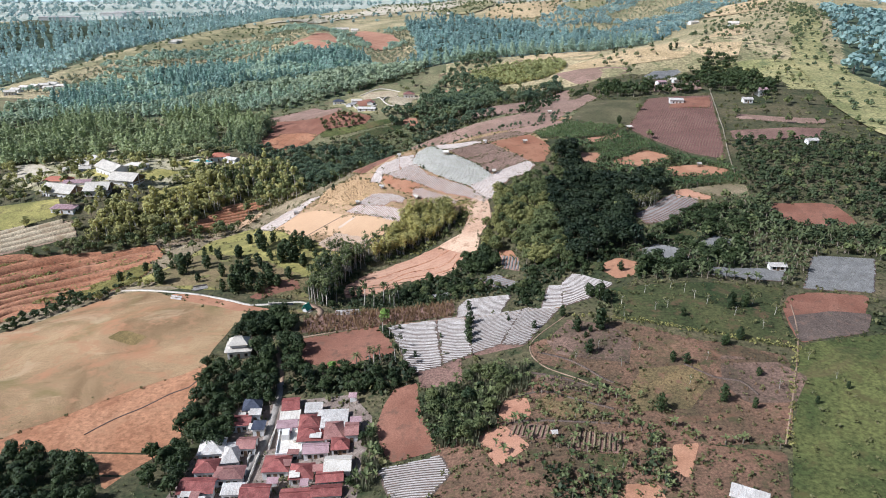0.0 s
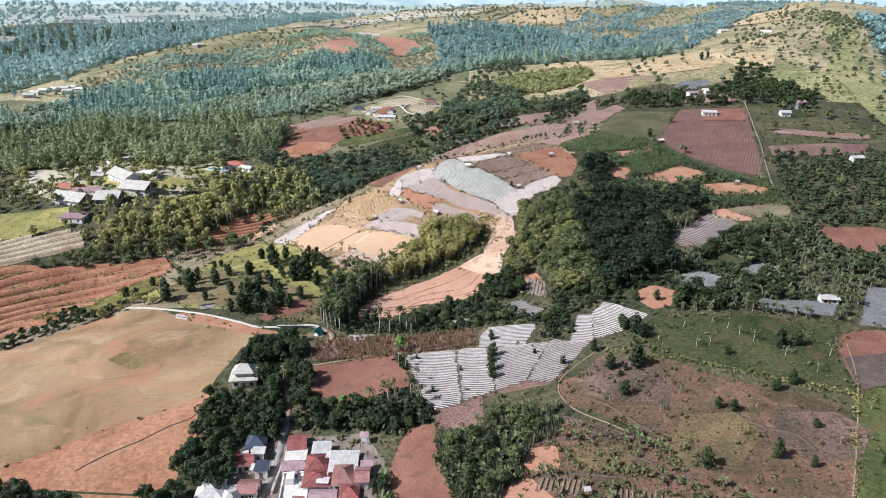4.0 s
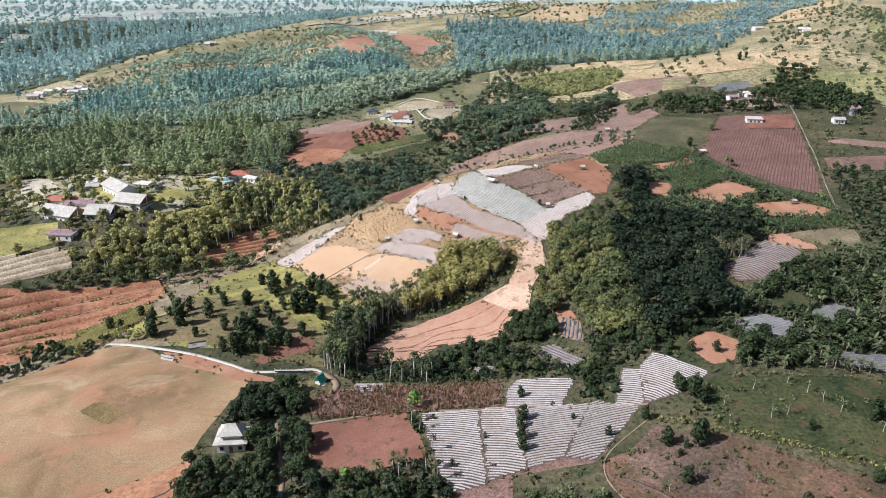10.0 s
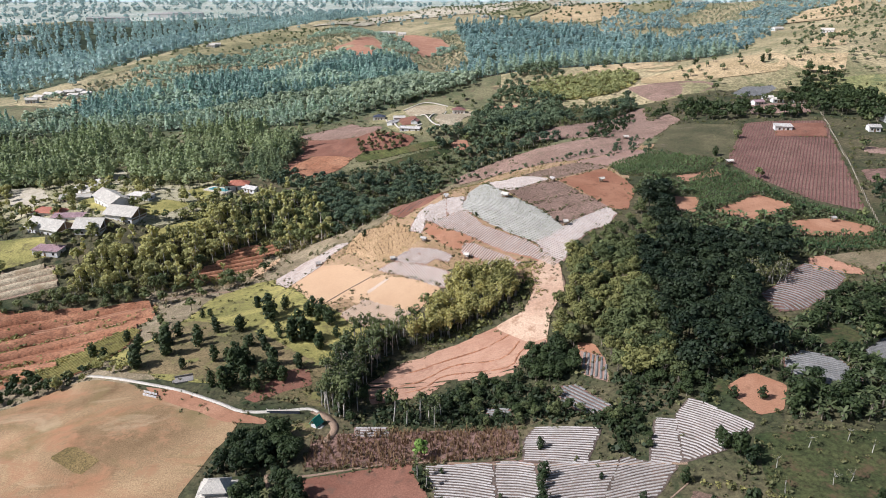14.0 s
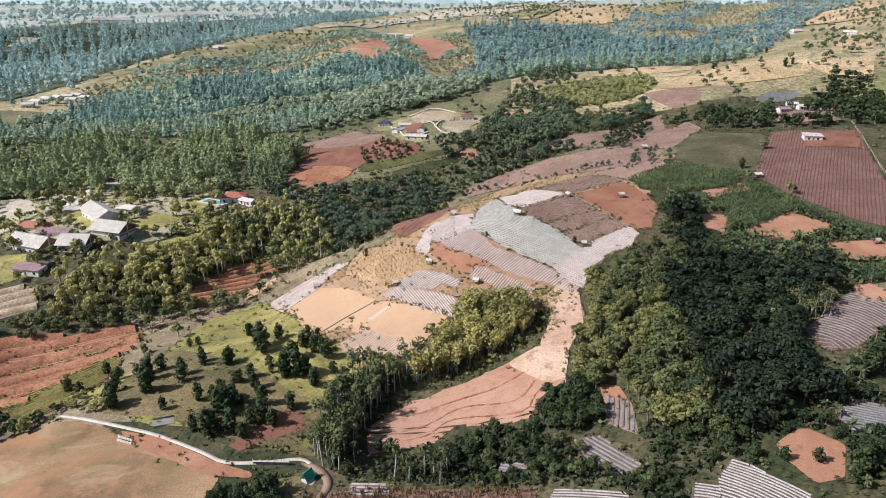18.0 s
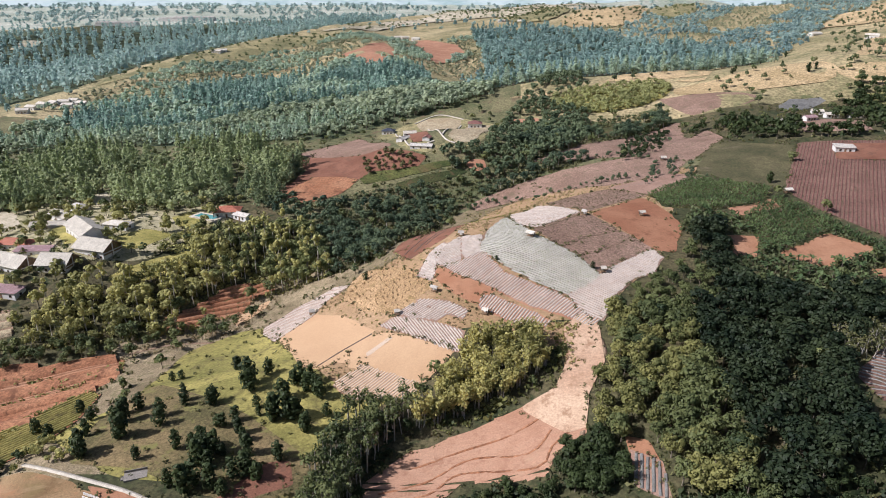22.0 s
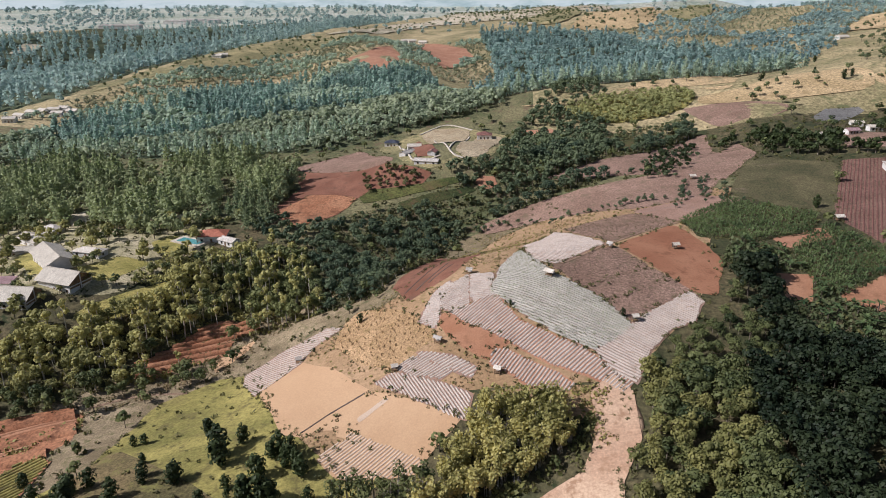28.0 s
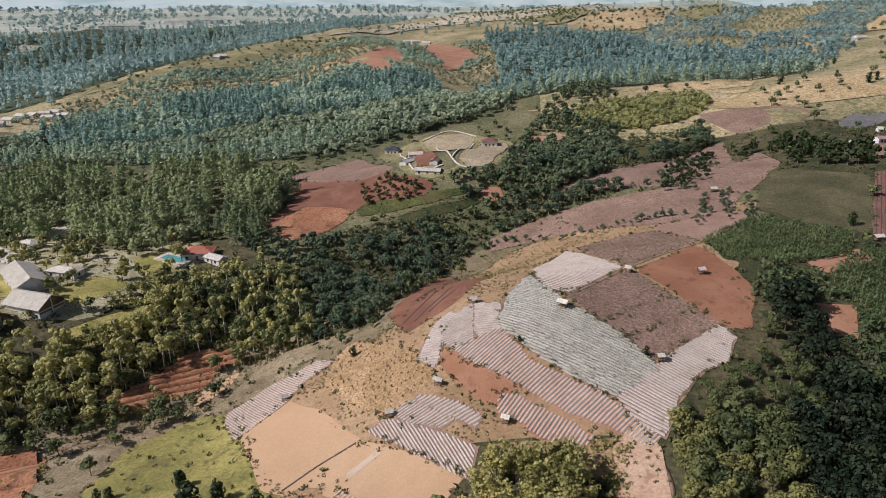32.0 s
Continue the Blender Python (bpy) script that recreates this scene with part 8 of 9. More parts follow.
shape = [(-16.3, 353.6), (-13.8, 366.2), (-7.5, 384.8), (-3.3, 372.8), (2.2, 362.9), (5.1, 358), (12, 352.6), (18.1, 347), (24.1, 339), (26, 336.5), (20.1, 329.4), (13.6, 324.6), (9.1, 326.8), (1, 332.3), (-6, 337.4), (-13.1, 345.5), (-16.8, 349.2)]
x, y = scatter(shape, 0.9, 36, margin=False, gaps=0.1)
ob = thicket("seedlings", x, y, SEEDLING, [BARK_PALE, LEAF_BANANA], (0.7, 1.3), 36, "young green seedlings planted through the mulch", "seedlings")
ob.location.z = 0.38


# houses
def slab(bm, p, thick):
    """A roof plane with thickness, from its corners."""
    n = (Vector(p[1]) - Vector(p[0])).cross(Vector(p[2]) - Vector(p[0])).normalized() * thick
    top = [bm.verts.new(q) for q in p]
    low = [bm.verts.new(Vector(q) - n) for q in p]
    bm.faces.new(top)
    bm.faces.new(low[::-1])
    for k in range(len(p)):
        j = (k + 1) % len(p)
        bm.faces.new((top[k], low[k], low[j], top[j]))


def opening(name, parent, x, y, z, w, h, side, material):
    """A window or a door on a wall: a proud frame with its pane set in."""
    ob = new(name)
    ob.parent = parent
    ob.matrix_basis = pose(x, y, z, 0, 0, side)
    bm = bmesh.new()
    for b in ((-w / 2, -0.06, 0, -w / 2 + 0.1, 0.05, h), (w / 2 - 0.1, -0.06, 0, w / 2, 0.05, h), (-w / 2, -0.06, h - 0.1, w / 2, 0.05, h), (-w / 2, -0.1, -0.08, w / 2, 0.05, 0.06)):
        box(bm, *b)
    part("frame", bm, WOOD, ob)
    part("pane" if name == "window" else "leaf", box(bmesh.new(), -w / 2 + 0.1, -0.02, 0.06, w / 2 - 0.1, 0.04, h - 0.1), material, ob)


def house(x, y, turn, w, d, h, kind, roof, label, walls=None, name="house", group="", rise=0.42, eave=0.45, panes=2, category="house"):
    """A small house: walls, roof with ridge, a door and windows. w runs along the ridge."""
    walls = walls or PLASTER
    z = min(level(x + a * w / 2, y + b * d / 2) for a in (-1, 1) for b in (-1, 1))
    ob = root(name, x, y, z, turn, label, category, group)
    up = rise * d / 2 + 0.0
    bm = box(bmesh.new(), -w / 2, -d / 2, -0.6, w / 2, d / 2, h)
    if kind == "gable":
        for s in (-1, 1):
            v = [bm.verts.new(q) for q in ((s * w / 2, -d / 2, h), (s * w / 2, d / 2, h), (s * w / 2, 0, h + up - 0.05), (s * (w / 2 - 0.15), -d / 2, h), (s * (w / 2 - 0.15), d / 2, h), (s * (w / 2 - 0.15), 0, h + up - 0.05))]
            for f in ((0, 1, 2), (5, 4, 3), (0, 3, 4, 1), (1, 4, 5, 2), (2, 5, 3, 0)):
                bm.faces.new([v[i] for i in f])
    part("wall", bm, walls, ob)
    ex, ey, lz = w / 2 + eave, d / 2 + eave, h - rise * eave + 0.12
    top = h + up + 0.12
    bm = bmesh.new()
    if kind == "gable":
        for s in (-1, 1):
            part("roof_slope", (lambda b: (slab(b, [(-s * ex, s * 0.0, top), (-s * ex, -s * ey, lz), (s * ex, -s * ey, lz), (s * ex, 0, top)], 0.1), b)[1])(bmesh.new()), roof, ob)
        box(bm, -ex, -0.16, top - 0.08, ex, 0.16, top + 0.09)
        part("ridge_cap", bm, roof, ob)
    elif kind == "hip":
        rx = max(0.2, w / 2 - d / 2)
        for p in ([(-rx, 0, top), (-ex, -ey, lz), (ex, -ey, lz), (rx, 0, top)], [(rx, 0, top), (ex, ey, lz), (-ex, ey, lz), (-rx, 0, top)], [(rx, 0, top), (ex, -ey, lz), (ex, ey, lz)], [(-rx, 0, top), (-ex, ey, lz), (-ex, -ey, lz)]):
            b = bmesh.new()
            slab(b, p, 0.1)
            part("roof_slope", b, roof, ob)
        box(bm, -rx - 0.15, -0.14, top - 0.08, rx + 0.15, 0.14, top + 0.08)
        part("ridge_cap", bm, roof, ob)
    elif kind == "flat":
        part("roof", box(bm, -w / 2 - 0.15, -d / 2 - 0.15, h, w / 2 + 0.15, d / 2 + 0.15, h + 0.18), roof, ob)
        for b in ((-w / 2 - 0.15, -d / 2 - 0.15, w / 2 + 0.15, -d / 2 + 0.1), (-w / 2 - 0.15, d / 2 - 0.1, w / 2 + 0.15, d / 2 + 0.15), (-w / 2 - 0.15, -d / 2 + 0.1, -w / 2 + 0.1, d / 2 - 0.1), (w / 2 - 0.1, -d / 2 + 0.1, w / 2 + 0.15, d / 2 - 0.1)):
            part("parapet", box(bmesh.new(), b[0], b[1], h + 0.18, b[2], b[3], h + 0.75), walls, ob)
        part("stair_head", box(bmesh.new(), -w * 0.35, d * 0.1, h + 0.18, -w * 0.05, d * 0.38, h + 2.0), walls, ob)
        part("water_tank", box(bmesh.new(), w * 0.15, -d * 0.05, h + 0.18, w * 0.32, d * 0.08, h + 1.2), SHEET_CREAM, ob)
    else:
        slab(bm, [(-ex, ey, h + 0.35 + 0.08 * d), (-ex, -ey, h + 0.15), (ex, -ey, h + 0.15), (ex, ey, h + 0.35 + 0.08 * d)], 0.1)
        part("roof", bm, roof, ob)
        bm = bmesh.new()
        for k in range(int(2 * ex / 0.9)):
            u = -ex + 0.45 + k * 0.9
            slab(bm, [(u - 0.05, ey, h + 0.40 + 0.08 * d), (u - 0.05, -ey, h + 0.2), (u + 0.05, -ey, h + 0.2), (u + 0.05, ey, h + 0.40 + 0.08 * d)], 0.05)
        part("roof_rib", bm, roof, ob)
    opening("door", ob, 0.0, -d / 2, 0.0, 0.95, min(2.05, h - 0.2), 0, WOOD)
    for k in range(panes):
        u = (k + 0.5) / panes * w - w / 2
        if abs(u) > 0.9:
            opening("window", ob, u, -d / 2, 0.95, 1.1, 1.1, 0, GLASS)
    opening("window", ob, w / 2, 0.0, 0.95, 1.1, 1.1, 90, GLASS)
    return ob


RED, BRN, WHT, CRM, MAU, DRK = ((TILE, "red tiled roof"), (TILE_BROWN, "faded brown-red tiled roof"), (SHEET, "white sheet-metal roof"), (SHEET_CREAM, "cream sheet roof"), (SHEET_MAUVE, "faded mauve roof"), (SHEET_DARK, "dark slate-blue roof"))
for hx, hy, w, d, kind, (mat, words) in (
    (-46.1, 174.0, 5.3, 6.8, "gable", RED), (-45.4, 169.0, 5.9, 4.1, "shed", CRM), (-38.6, 170.7, 5.2, 4.6, "shed", WHT), (-31.5, 165.0, 7.7, 7.8, "shed", WHT),
    (-38.9, 165.5, 6.1, 7.3, "hip", RED), (-37.5, 159.7, 7.6, 7.0, "hip", RED), (-30.9, 160.0, 5.6, 8.4, "hip", BRN), (-25.5, 158.0, 3.9, 6.3, "gable", BRN),
    (-45.4, 164.9, 6.1, 3.4, "shed", MAU), (-43.0, 157.2, 7.3, 11.3, "flat", CRM), (-34.9, 153.1, 7.1, 4.7, "gable", MAU), (-28.2, 153.4, 5.1, 5.6, "hip", RED),
    (-27.5, 144.4, 7.1, 6.5, "gable", CRM), (-29.0, 140.0, 7.0, 4.6, "gable", RED), (-29.0, 134.9, 7.7, 4.4, "gable", RED), (-44.7, 148.4, 7.4, 6.9, "hip", RED),
    (-37.1, 144.3, 6.5, 6.6, "hip", RED), (-47.8, 138.0, 7.7, 5.6, "gable", RED), (-36.7, 135.1, 8.1, 5.3, "gable", RED), (-58.3, 175.6, 5.8, 6.5, "hip", DRK),
    (-56.3, 171.0, 3.5, 2.8, "shed", WHT), (-60.4, 168.5, 7.1, 5.6, "gable", RED), (-53.9, 165.4, 3.8, 3.8, "shed", DRK), (-65.0, 157.1, 7.2, 7.3, "hip", WHT),
    (-58.8, 154.2, 5.0, 8.0, "hip", WHT), (-55.6, 158.5, 5.4, 5.6, "gable", BRN), (-63.9, 148.9, 6.3, 5.8, "hip", RED), (-57.0, 146.3, 8.1, 5.6, "hip", BRN),
    (-63.8, 141.3, 9.4, 6.4, "gable", RED), (-53.9, 138.9, 5.7, 4.0, "shed", WHT), (-55.8, 131.6, 9.2, 5.4, "gable", RED), (-43.1, 130.0, 7.7, 5.2, "gable", BRN),
    (-32.3, 128.0, 7.5, 5.0, "gable", RED),
):
    house(hx, hy, 5.0 + (hx * 7.3 + hy * 3.1) % 7 - 3.5, w - 0.6, d - 0.6, 2.5 + (hx * 3.7 + hy) % 0.7, kind, mat, "plastered village house with a " + words, group="village houses", panes=2, eave=0.35, rise=0.5 if kind == "hip" else 0.38)
jit = random.Random(8)
for k in range(34):
    cx, cy = jit.uniform(-67, -24), jit.uniform(126, 174)
    if abs(cx - np.interp(cy, [p[1] for p in LANE], [p[0] for p in LANE])) < 3.0:
        continue
    z = level(cx, cy)
    ob = root("lean_to", cx, cy, z, 4 + jit.uniform(-6, 6), "small lean-to with a weathered sheet roof beside houses", "lean-to", "village lean-tos")
    w, d, h = jit.uniform(1.6, 3.2), jit.uniform(1.2, 2.2), jit.uniform(2.0, 2.9)
    for px in (-1, 1):
        part("post", box(bmesh.new(), px * w / 2 - 0.06, -d / 2 - 0.06, -0.3, px * w / 2 + 0.06, -d / 2 + 0.06, h), WOOD, ob)
    part("back_wall", box(bmesh.new(), -w / 2, d / 2 - 0.1, -0.3, w / 2, d / 2, h + 0.2), PLASTER, ob)
    b = bmesh.new()
    slab(b, [(-w / 2 - 0.2, d / 2 + 0.2, h + 0.4), (-w / 2 - 0.2, -d / 2 - 0.3, h + 0.05), (w / 2 + 0.2, -d / 2 - 0.3, h + 0.05), (w / 2 + 0.2, d / 2 + 0.2, h + 0.4)], 0.07)
    part("roof", b, jit.choice((SHEET, SHEET_CREAM, SHEET_MAUVE, TILE_BROWN)), ob)
for wx0, wy0, wx1, wy1 in ((-58.2, 128, -58.2, 137), (-56.1, 140, -56.1, 150), (-54.2, 153, -54.2, 163), (-54.0, 127, -54.0, 140), (-51.7, 142, -51.7, 156), (-49.4, 158, -49.4, 168)):
    ob = root("yard_wall", (wx0 + wx1) / 2, (wy0 + wy1) / 2, level((wx0 + wx1) / 2, (wy0 + wy1) / 2), 0, "low whitewashed yard wall along the lane", "wall", "yard walls")
    part("wall", box(bmesh.new(), min(wx0, wx1) - (wx0 + wx1) / 2 - 0.09, min(wy0, wy1) - (wy0 + wy1) / 2 - 0.09, -1.2, max(wx0, wx1) - (wx0 + wx1) / 2 + 0.09, max(wy0, wy1) - (wy0 + wy1) / 2 + 0.09, 1.1), PLASTER, ob)
    part("coping", box(bmesh.new(), min(wx0, wx1) - (wx0 + wx1) / 2 - 0.13, min(wy0, wy1) - (wy0 + wy1) / 2 - 0.13, 1.1, max(wx0, wx1) - (wx0 + wx1) / 2 + 0.13, max(wy0, wy1) - (wy0 + wy1) / 2 + 0.13, 1.18), CONCRETE, ob)
pavilion = house(-70.4, 205.2, 8, 7.4, 6.4, 3.4, "hip", ROOF_GREY, "two-tiered white pavilion with pale stacked hip roofs", eave=0.9, rise=0.3, panes=3)
part("upper_wall", box(bmesh.new(), -2.7, -2.1, 3.9, 2.7, 2.1, 5.3), PLASTER, pavilion)
for p in ([(-1.2, 0, 7.2), (-3.5, -2.9, 5.1), (3.5, -2.9, 5.1), (1.2, 0, 7.2)], [(1.2, 0, 7.2), (3.5, 2.9, 5.1), (-3.5, 2.9, 5.1), (-1.2, 0, 7.2)], [(1.2, 0, 7.2), (3.5, -2.9, 5.1), (3.5, 2.9, 5.1)], [(-1.2, 0, 7.2), (-3.5, 2.9, 5.1), (-3.5, -2.9, 5.1)]):
    b = bmesh.new()
    slab(b, p, 0.1)
    part("upper_roof_slope", b, ROOF_GREY, pavilion)
part("upper_ridge_cap", box(bmesh.new(), -1.35, -0.14, 7.1, 1.35, 0.14, 7.3), SHEET, pavilion)
WHITE_TALL = "white resort building with a grey pitched roof"
house(-202.2, 402.9, -41, 23.0, 10.6, 4.8, "gable", ROOF_GREY, "long white two-storey resort block with a pale grey roof", panes=5, rise=0.5, eave=1.0)
gabled = [house(-187.3, 387.4, -13, 16.0, 11.0, 4.8, "gable", ROOF_GREY, WHITE_TALL, panes=5, rise=0.55, eave=1.0, group="resort buildings")]
gabled += [house(-219.5, 374.9, -17, 19.8, 10.5, 4.2, "gable", ROOF_GREY, WHITE_TALL, panes=5, rise=0.62, eave=0.9, group="resort buildings")]
gabled += [house(-197.6, 374.1, 1, 12.6, 10.5, 4.2, "gable", ROOF_GREY, WHITE_TALL, panes=5, rise=0.62, eave=0.9, group="resort buildings")]
house(-232.7, 396.9, -2, 17.7, 7.0, 3.4, "hip", TILE_ORANGE, "long low resort hall with a red tiled roof", panes=6, rise=0.55)
house(-215.4, 384.2, 8, 15, 5.5, 2.8, "shed", SHEET_MAUVE, "low covered walkway between the resort halls", panes=3)
house(-237.3, 438.4, -28, 15, 8, 3.2, "gable", ROOF_GREY, "low resort house with a grey roof", panes=3, group="low resort houses")
house(-234.4, 422.2, 14, 16, 6, 3.0, "gable", ROOF_GREY, "low resort house with a grey roof", panes=3, group="low resort houses")
house(-237.5, 452.6, -20, 10, 7, 3.2, "hip", SHEET, "low white-roofed resort house", panes=3)
house(-191.8, 412.5, -8, 13, 6, 2.8, "hip", SHEET_CREAM, "low cream-roofed resort house among shrubs", panes=3)
house(-208.9, 355.4, -6, 13, 6, 2.8, "shed", SHEET_MAUVE, "low faded-roofed shed beside the lawn", panes=3)
house(-149.5, 442.2, 12, 13, 9, 3.2, "hip", TILE_ORANGE, "orange-roofed villa beside the pool", panes=3)
house(-139.8, 437.4, -25, 9, 5, 2.6, "gable", SHEET, "small grey-roofed outbuilding beside the villa", panes=2)
for ob, w, d, h, up in zip(gabled, (16.0, 19.8, 12.6), (11.0, 10.5, 10.5), (4.8, 4.2, 4.2), (0.55, 0.62, 0.62)):
    top = h + up * d / 2 - 0.25
    b = bmesh.new()
    v = [b.verts.new((w / 2 + x, y, z)) for x in (0.0, 0.12) for y, z in ((-d / 2 + 0.3, h * 0.45), (d / 2 - 0.3, h * 0.45), (d / 2 - 0.3, h), (0, top), (-d / 2 + 0.3, h))]
    b.faces.new(v[4::-1]), b.faces.new(v[5:])
    for k in range(5):
        b.faces.new((v[k], v[(k + 1) % 5], v[5 + (k + 1) % 5], v[5 + k]))
    part("gable_panel", b, WOOD, ob, "dark timber gable panel")
    part("gable_post", box(bmesh.new(), w / 2 + 0.1, -0.2, 0, w / 2 + 0.35, 0.2, top), PLASTER, ob)
    part("gable_beam", box(bmesh.new(), w / 2 + 0.1, -d / 2, h * 0.62, w / 2 + 0.3, d / 2, h * 0.62 + 0.4), PLASTER, ob)
pool = root("swimming_pool", -158.5, 437.3, level(-158.5, 437.3) + 0.5, -20, "turquoise swimming pool with a pale paved edge", "pool")
part("basin", box(bmesh.new(), -8.5, -4.0, -1.6, 8.5, 4.0, 0.25), CONCRETE, pool)
part("water", box(bmesh.new(), -6.4, -2.4, 0.0, 6.4, 2.4, 0.29), POOL, pool)
COMPOUND = "long low white building in the far compound"
house(-58.8, 525.1, -6, 13.4, 5, 2.6, "gable", SHEET, COMPOUND, group="compound buildings", panes=3)
house(-72.3, 542.4, 62, 10.1, 4.5, 2.6, "gable", SHEET, COMPOUND, group="compound buildings", panes=2)
house(-70.8, 559.8, 12, 8.0, 5, 2.8, "gable", SHEET_CREAM, COMPOUND, group="compound buildings", panes=2)
house(-56.4, 533.4, 80, 5.3, 4.5, 2.6, "gable", TILE_BROWN, "small brown-roofed wing of the compound", panes=1)
house(-92.3, 603.1, 0, 8.8, 7, 3.0, "hip", SHEET_DARK, "dark cabin with a pale-edged roof below the pines", panes=2)
house(-30.1, 606.7, 4, 9.6, 8, 3.4, "hip", TILE_BROWN, "dark-roofed house in the compound garden")
house(163, 477, -8, 9, 6, 2.8, "shed", SHEET, "white shed in the fenced red yard")
house(226, 487, 10, 6.5, 5.5, 4.6, "gable", SHEET_MAUVE, "white two-storey house among trees")
house(209, 469, -5, 6, 5, 2.8, "gable", SHEET, "small white house behind the hedge")
house(207, 375, 6, 6, 4, 2.6, "gable", SHEET, "small white-roofed cabin in scrub")
for hx, hy in ((158, 538), (171, 541), (186, 548), (203, 556), (214, 580), (196, 590)):
    house(hx, hy, hx * 7 % 40 - 20, 7, 4.6, 2.6, "gable", SHEET_MAUVE if hx % 2 else SHEET_CREAM, "pale-roofed hamlet house on the plateau", group="hamlet houses")
for hx, hy in ((-434, 687), (-440, 708), (-441, 725), (-431, 727), (-423, 730), (-416, 735), (-404, 729), (-413, 720)):
    house(hx, hy, hx * 5 % 60 - 30, 10, 7, 3.4, "gable", SHEET_CREAM, "pale house of the valley village", group="valley village houses")
for hx, hy, w in ((-894, 1666, 90), (-875, 2028, 110), (-876, 1895, 60)):
    house(hx, hy, 5, w, 25, 9, "shed", SHEET, "large white-roofed hall on the distant plain", name="hall", category="hall", group="distant halls", panes=6)

for hx, hy in ((-390, 1016), (-386, 1024), (-181, 1230), (-170, 1229), (-151, 1213), (333, 945), (349, 853), (-20, 1372), (14, 1339)):
    house(hx, hy, hx * 5 % 60 - 30, 12, 8, 3.4, "gable", SHEET_CREAM, "pale house on the far crest", group="far crest houses")

# field huts
def hut(x, y, turn, w, d, roof, label, deck=True):
    z = level(x, y)
    ob = root("field_hut", x, y, z, turn, label, "hut", "field huts")
    for px in (-1, 1):
        for py in (-1, 1):
            part("post", box(bmesh.new(), px * w * 0.42 - 0.06, py * d * 0.4 - 0.06, -0.4, px * w * 0.42 + 0.06, py * d * 0.4 + 0.06, 1.9), WOOD, ob)
    for s in (-1, 1):
        b = bmesh.new()
        slab(b, [(-s * w * 0.62, 0, 2.5), (-s * w * 0.62, -s * d * 0.66, 1.75), (s * w * 0.62, -s * d * 0.66, 1.75), (s * w * 0.62, 0, 2.5)], 0.08)
        part("roof_slope", b, roof, ob)
    if deck:
        part("deck", box(bmesh.new(), -w * 0.45, -d * 0.43, 0.45, w * 0.45, d * 0.43, 0.55), WOOD, ob)
    part("back_wall", box(bmesh.new(), -w * 0.42, d * 0.38, 0.0, w * 0.42, d * 0.42, 1.85), PLASTER, ob)


for hx, hy, t, w, d, mat in ((2.0, 357.5, -30, 3.6, 2.8, SHEET_CREAM), (47.5, 387.5, 20, 2.8, 2.4, SHEET_CREAM), (-24.0, 363.5, -10, 2.4, 2.0, SHEET), (-43.0, 324.5, 20, 2.2, 1.8, SHEET_CREAM), (-79.8, 348.0, 30, 2.4, 2.0, SHEET),
                             (-13.1, 318.3, -20, 2.4, 1.8, SHEET_CREAM), (24.5, 386.0, -30, 2.4, 2.0, SHEET), (26.2, 338.4, 10, 2.2, 2.0, SHEET_CREAM), (-31.0, 331.0, -25, 3.0, 1.6, SHEET), (76.3, 486.0, 10, 3.4, 2.8, SHEET_CREAM),
                             (116.5, 421.5, 15, 4.2, 3.2, SHEET_CREAM), (28.4, 143.4, 5, 1.8, 1.6, SHEET), (134, 345, 10, 2.4, 2.0, SHEET)):
    hut(hx, hy, t, w * 0.75, d * 0.75, mat, "small timber field hut with a pale sheet roof")
house(120.6, 224.9, -6, 5.4, 3.2, 2.2, "gable", SHEET, "white-roofed field shed beside mulched beds", name="shed", category="shed")
house(66.5, 117.0, -28, 7.0, 3.4, 2.4, "shed", SHEET, "grey-roofed farm shed on the slope", name="shed", category="shed")
kiosk = root("green_shelter", -52.9, 235.6, level(-52.9, 235.6), 62, "small roadside shelter with a steep green sheet roof", "shelter")
part("wall", box(bmesh.new(), -1.3, -1.0, -0.5, 1.3, 1.0, 1.1), PLASTER, kiosk)
for side in (-1, 1):
    b = bmesh.new()
    slab(b, [(-side * 1.6, 0, 3.0), (-side * 1.6, -side * 1.5, 0.9), (side * 1.6, -side * 1.5, 0.9), (side * 1.6, 0, 3.0)], 0.08)
    part("roof_slope", b, GREEN_PAINT, kiosk)
part("ridge_cap", box(bmesh.new(), -1.6, -0.1, 2.95, 1.6, 0.1, 3.07), GREEN_PAINT, kiosk)
part("step", box(bmesh.new(), -1.0, -2.2, -0.5, 1.0, -1.0, 0.15), CONCRETE, kiosk)
wall_line = [(-69.2, 241.1), (-64.2, 241), (-59.6, 241.7)]
retaining = root("retaining_wall", *wall_line[1], level(*wall_line[1]), math.degrees(math.atan2(wall_line[2][1] - wall_line[0][1], wall_line[2][0] - wall_line[0][0])), "dark stone retaining wall with posts under the road", "wall")
half = math.hypot(wall_line[2][0] - wall_line[0][0], wall_line[2][1] - wall_line[0][1]) / 2
part("wall", box(bmesh.new(), -half, -0.25, -1.0, half, 0.25, 0.9), SHEET_DARK, retaining, "dark weathered stone face")
part("coping", box(bmesh.new(), -half - 0.1, -0.32, 0.9, half + 0.1, 0.32, 1.0), CONCRETE, retaining)
for k in range(6):
    u = -half + 2 * half * k / 5
    part("post", box(bmesh.new(), u - 0.07, -0.07, 1.0, u + 0.07, 0.07, 1.7), CONCRETE, retaining)
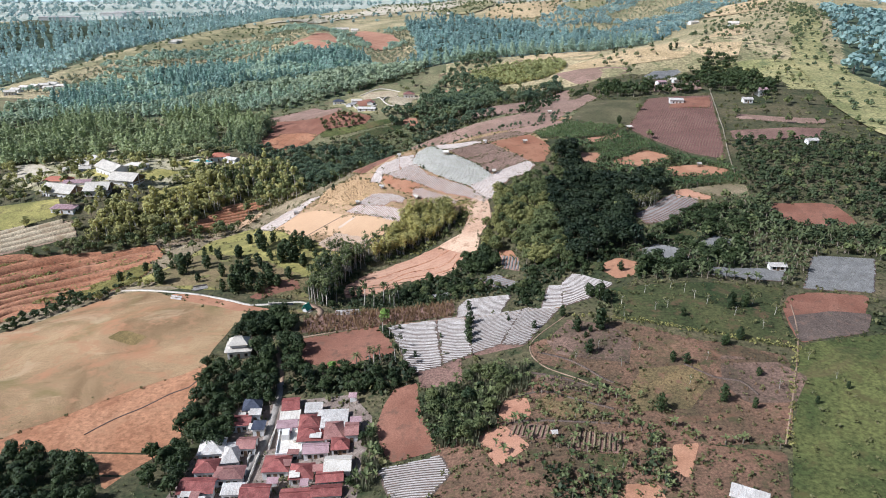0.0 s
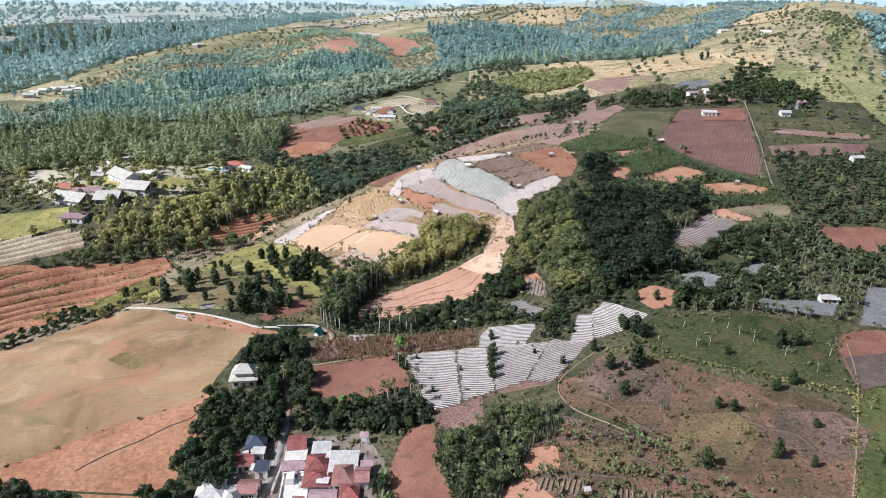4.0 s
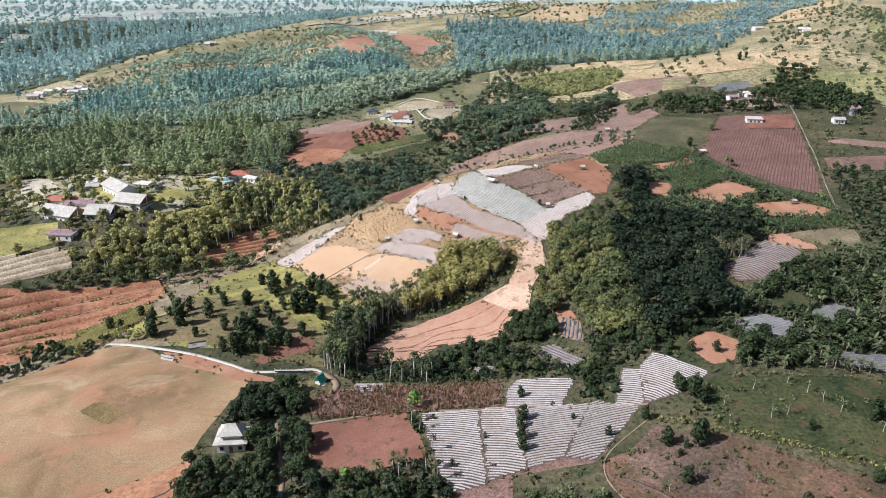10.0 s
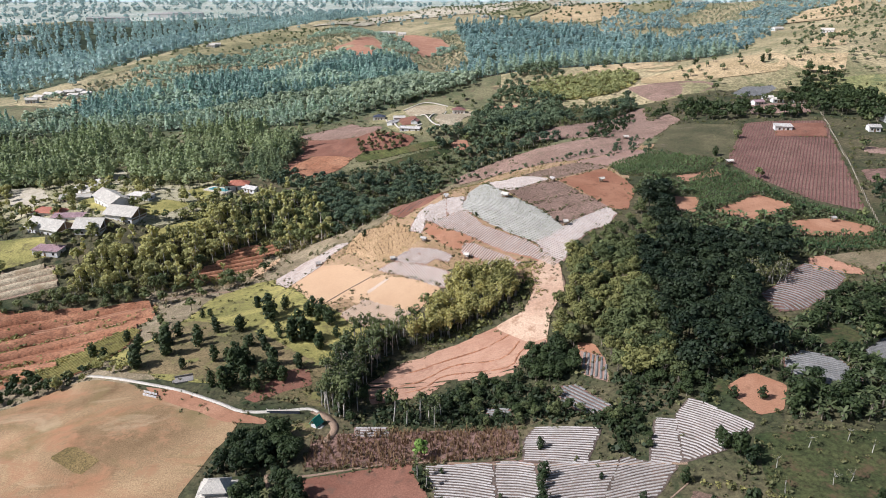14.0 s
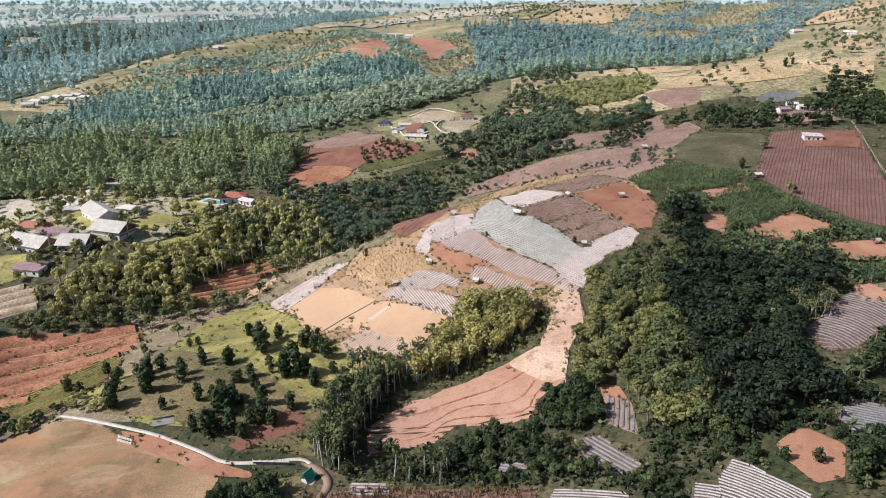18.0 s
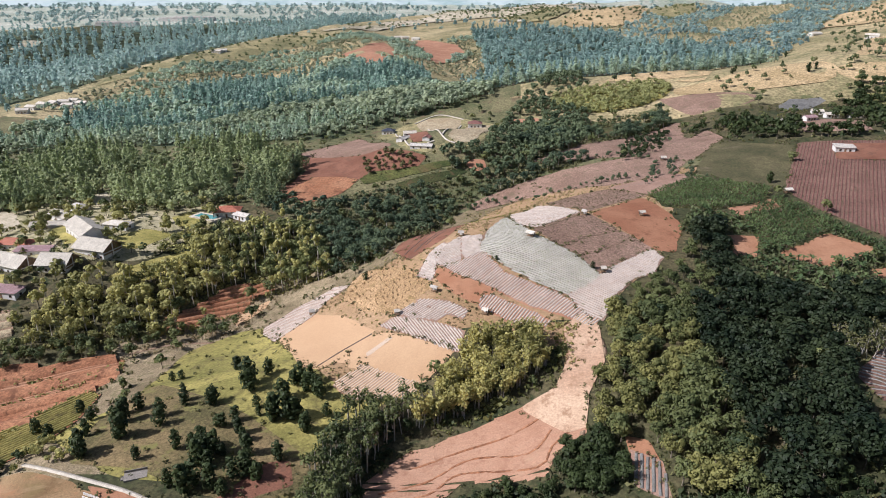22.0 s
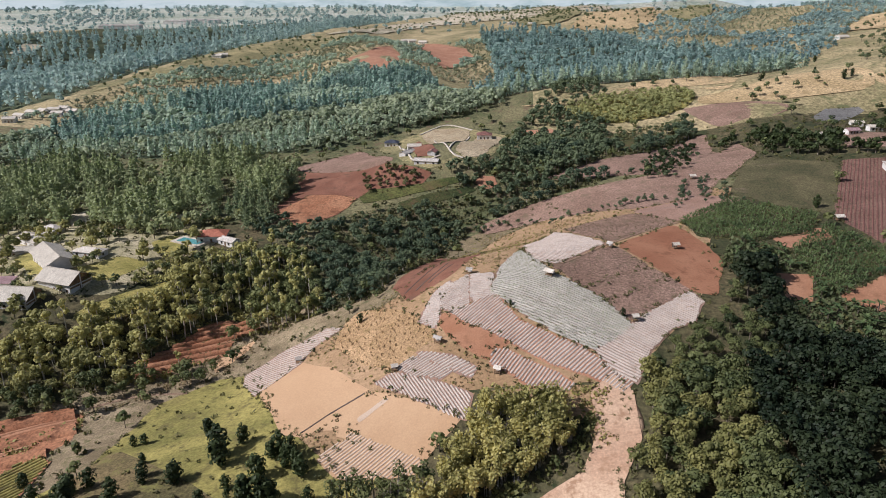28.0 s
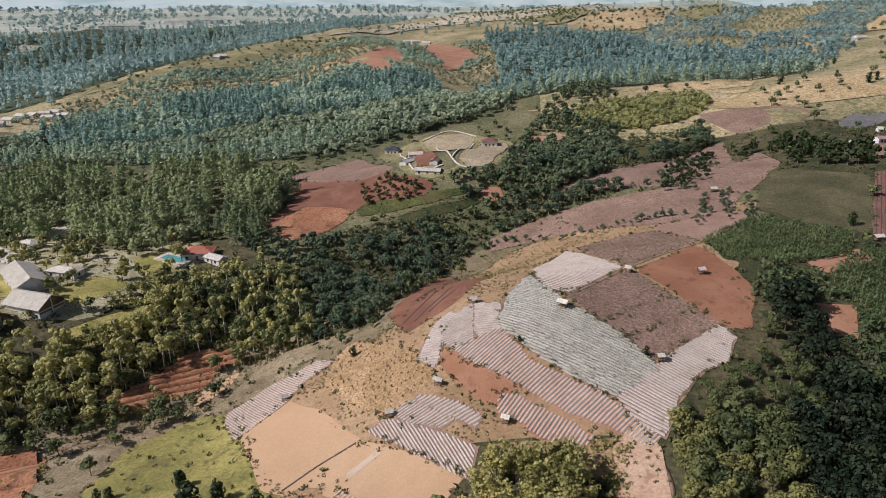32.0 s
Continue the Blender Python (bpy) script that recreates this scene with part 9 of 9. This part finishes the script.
terrace = root("viewing_terrace", -101.0, 256.2, level(-101.0, 256.2), 24, "small grey concrete terrace beside the road", "terrace")
part("slab", box(bmesh.new(), -2.8, -1.7, -0.6, 2.8, 1.7, 0.3), ASPHALT, terrace)
part("step", box(bmesh.new(), -3.6, -0.8, -0.6, -2.8, 0.8, 0.1), ASPHALT, terrace)
part("parapet", box(bmesh.new(), -2.8, 1.5, 0.3, 2.8, 1.7, 0.9), ASPHALT, terrace)
sign = root("name_sign", -108.0, 247.0, level(-108, 247), -16, "low white lettered sign wall on the field bank", "sign")
for row in range(2):
    for k in range(5):
        part("letter_bar", box(bmesh.new(), -2.6 + k * 1.05, 0.5 * row, 0.1 + 0.75 * row, -1.75 + k * 1.05, 0.2 + 0.5 * row, 0.75 + 0.75 * row), PLASTER, sign)

# fence along the ploughed field
fence = root("field_fence", 0, 0, 0, 0, "long pale post and rail fence beside the ploughed field", "fence")
path = [(196.1, 505.8), (182.4, 453.1), (169.5, 406.1), (155.7, 361.2), (146.7, 329.9)]
for (x0, y0), (x1, y1) in zip(path, path[1:]):
    n = int(math.hypot(x1 - x0, y1 - y0) / 3.0)
    for k in range(n):
        a, b = k / n, (k + 1) / n
        p, q = Vector((x0 + (x1 - x0) * a, y0 + (y1 - y0) * a, 0)), Vector((x0 + (x1 - x0) * b, y0 + (y1 - y0) * b, 0))
        p.z, q.z = level(p.x, p.y), level(q.x, q.y)
        part("post", box(bmesh.new(), p.x - 0.1, p.y - 0.1, p.z - 0.3, p.x + 0.1, p.y + 0.1, p.z + 1.3), SHEET_CREAM, fence)
        bm = bmesh.new()
        d = (q - p).normalized()
        s = Vector((-d.y, d.x, 0)) * 0.07
        for z in (0.3, 0.85):
            v = [bm.verts.new(c + Vector((0, 0, z + u))) for u in (0, 0.16) for c in (p - s, q - s, q + s, p + s)]
            for f in ((0, 3, 2, 1), (4, 5, 6, 7), (0, 1, 5, 4), (1, 2, 6, 5), (2, 3, 7, 6), (3, 0, 4, 7)):
                bm.faces.new([v[i] for i in f])
        part("rail", bm, BANK, fence)
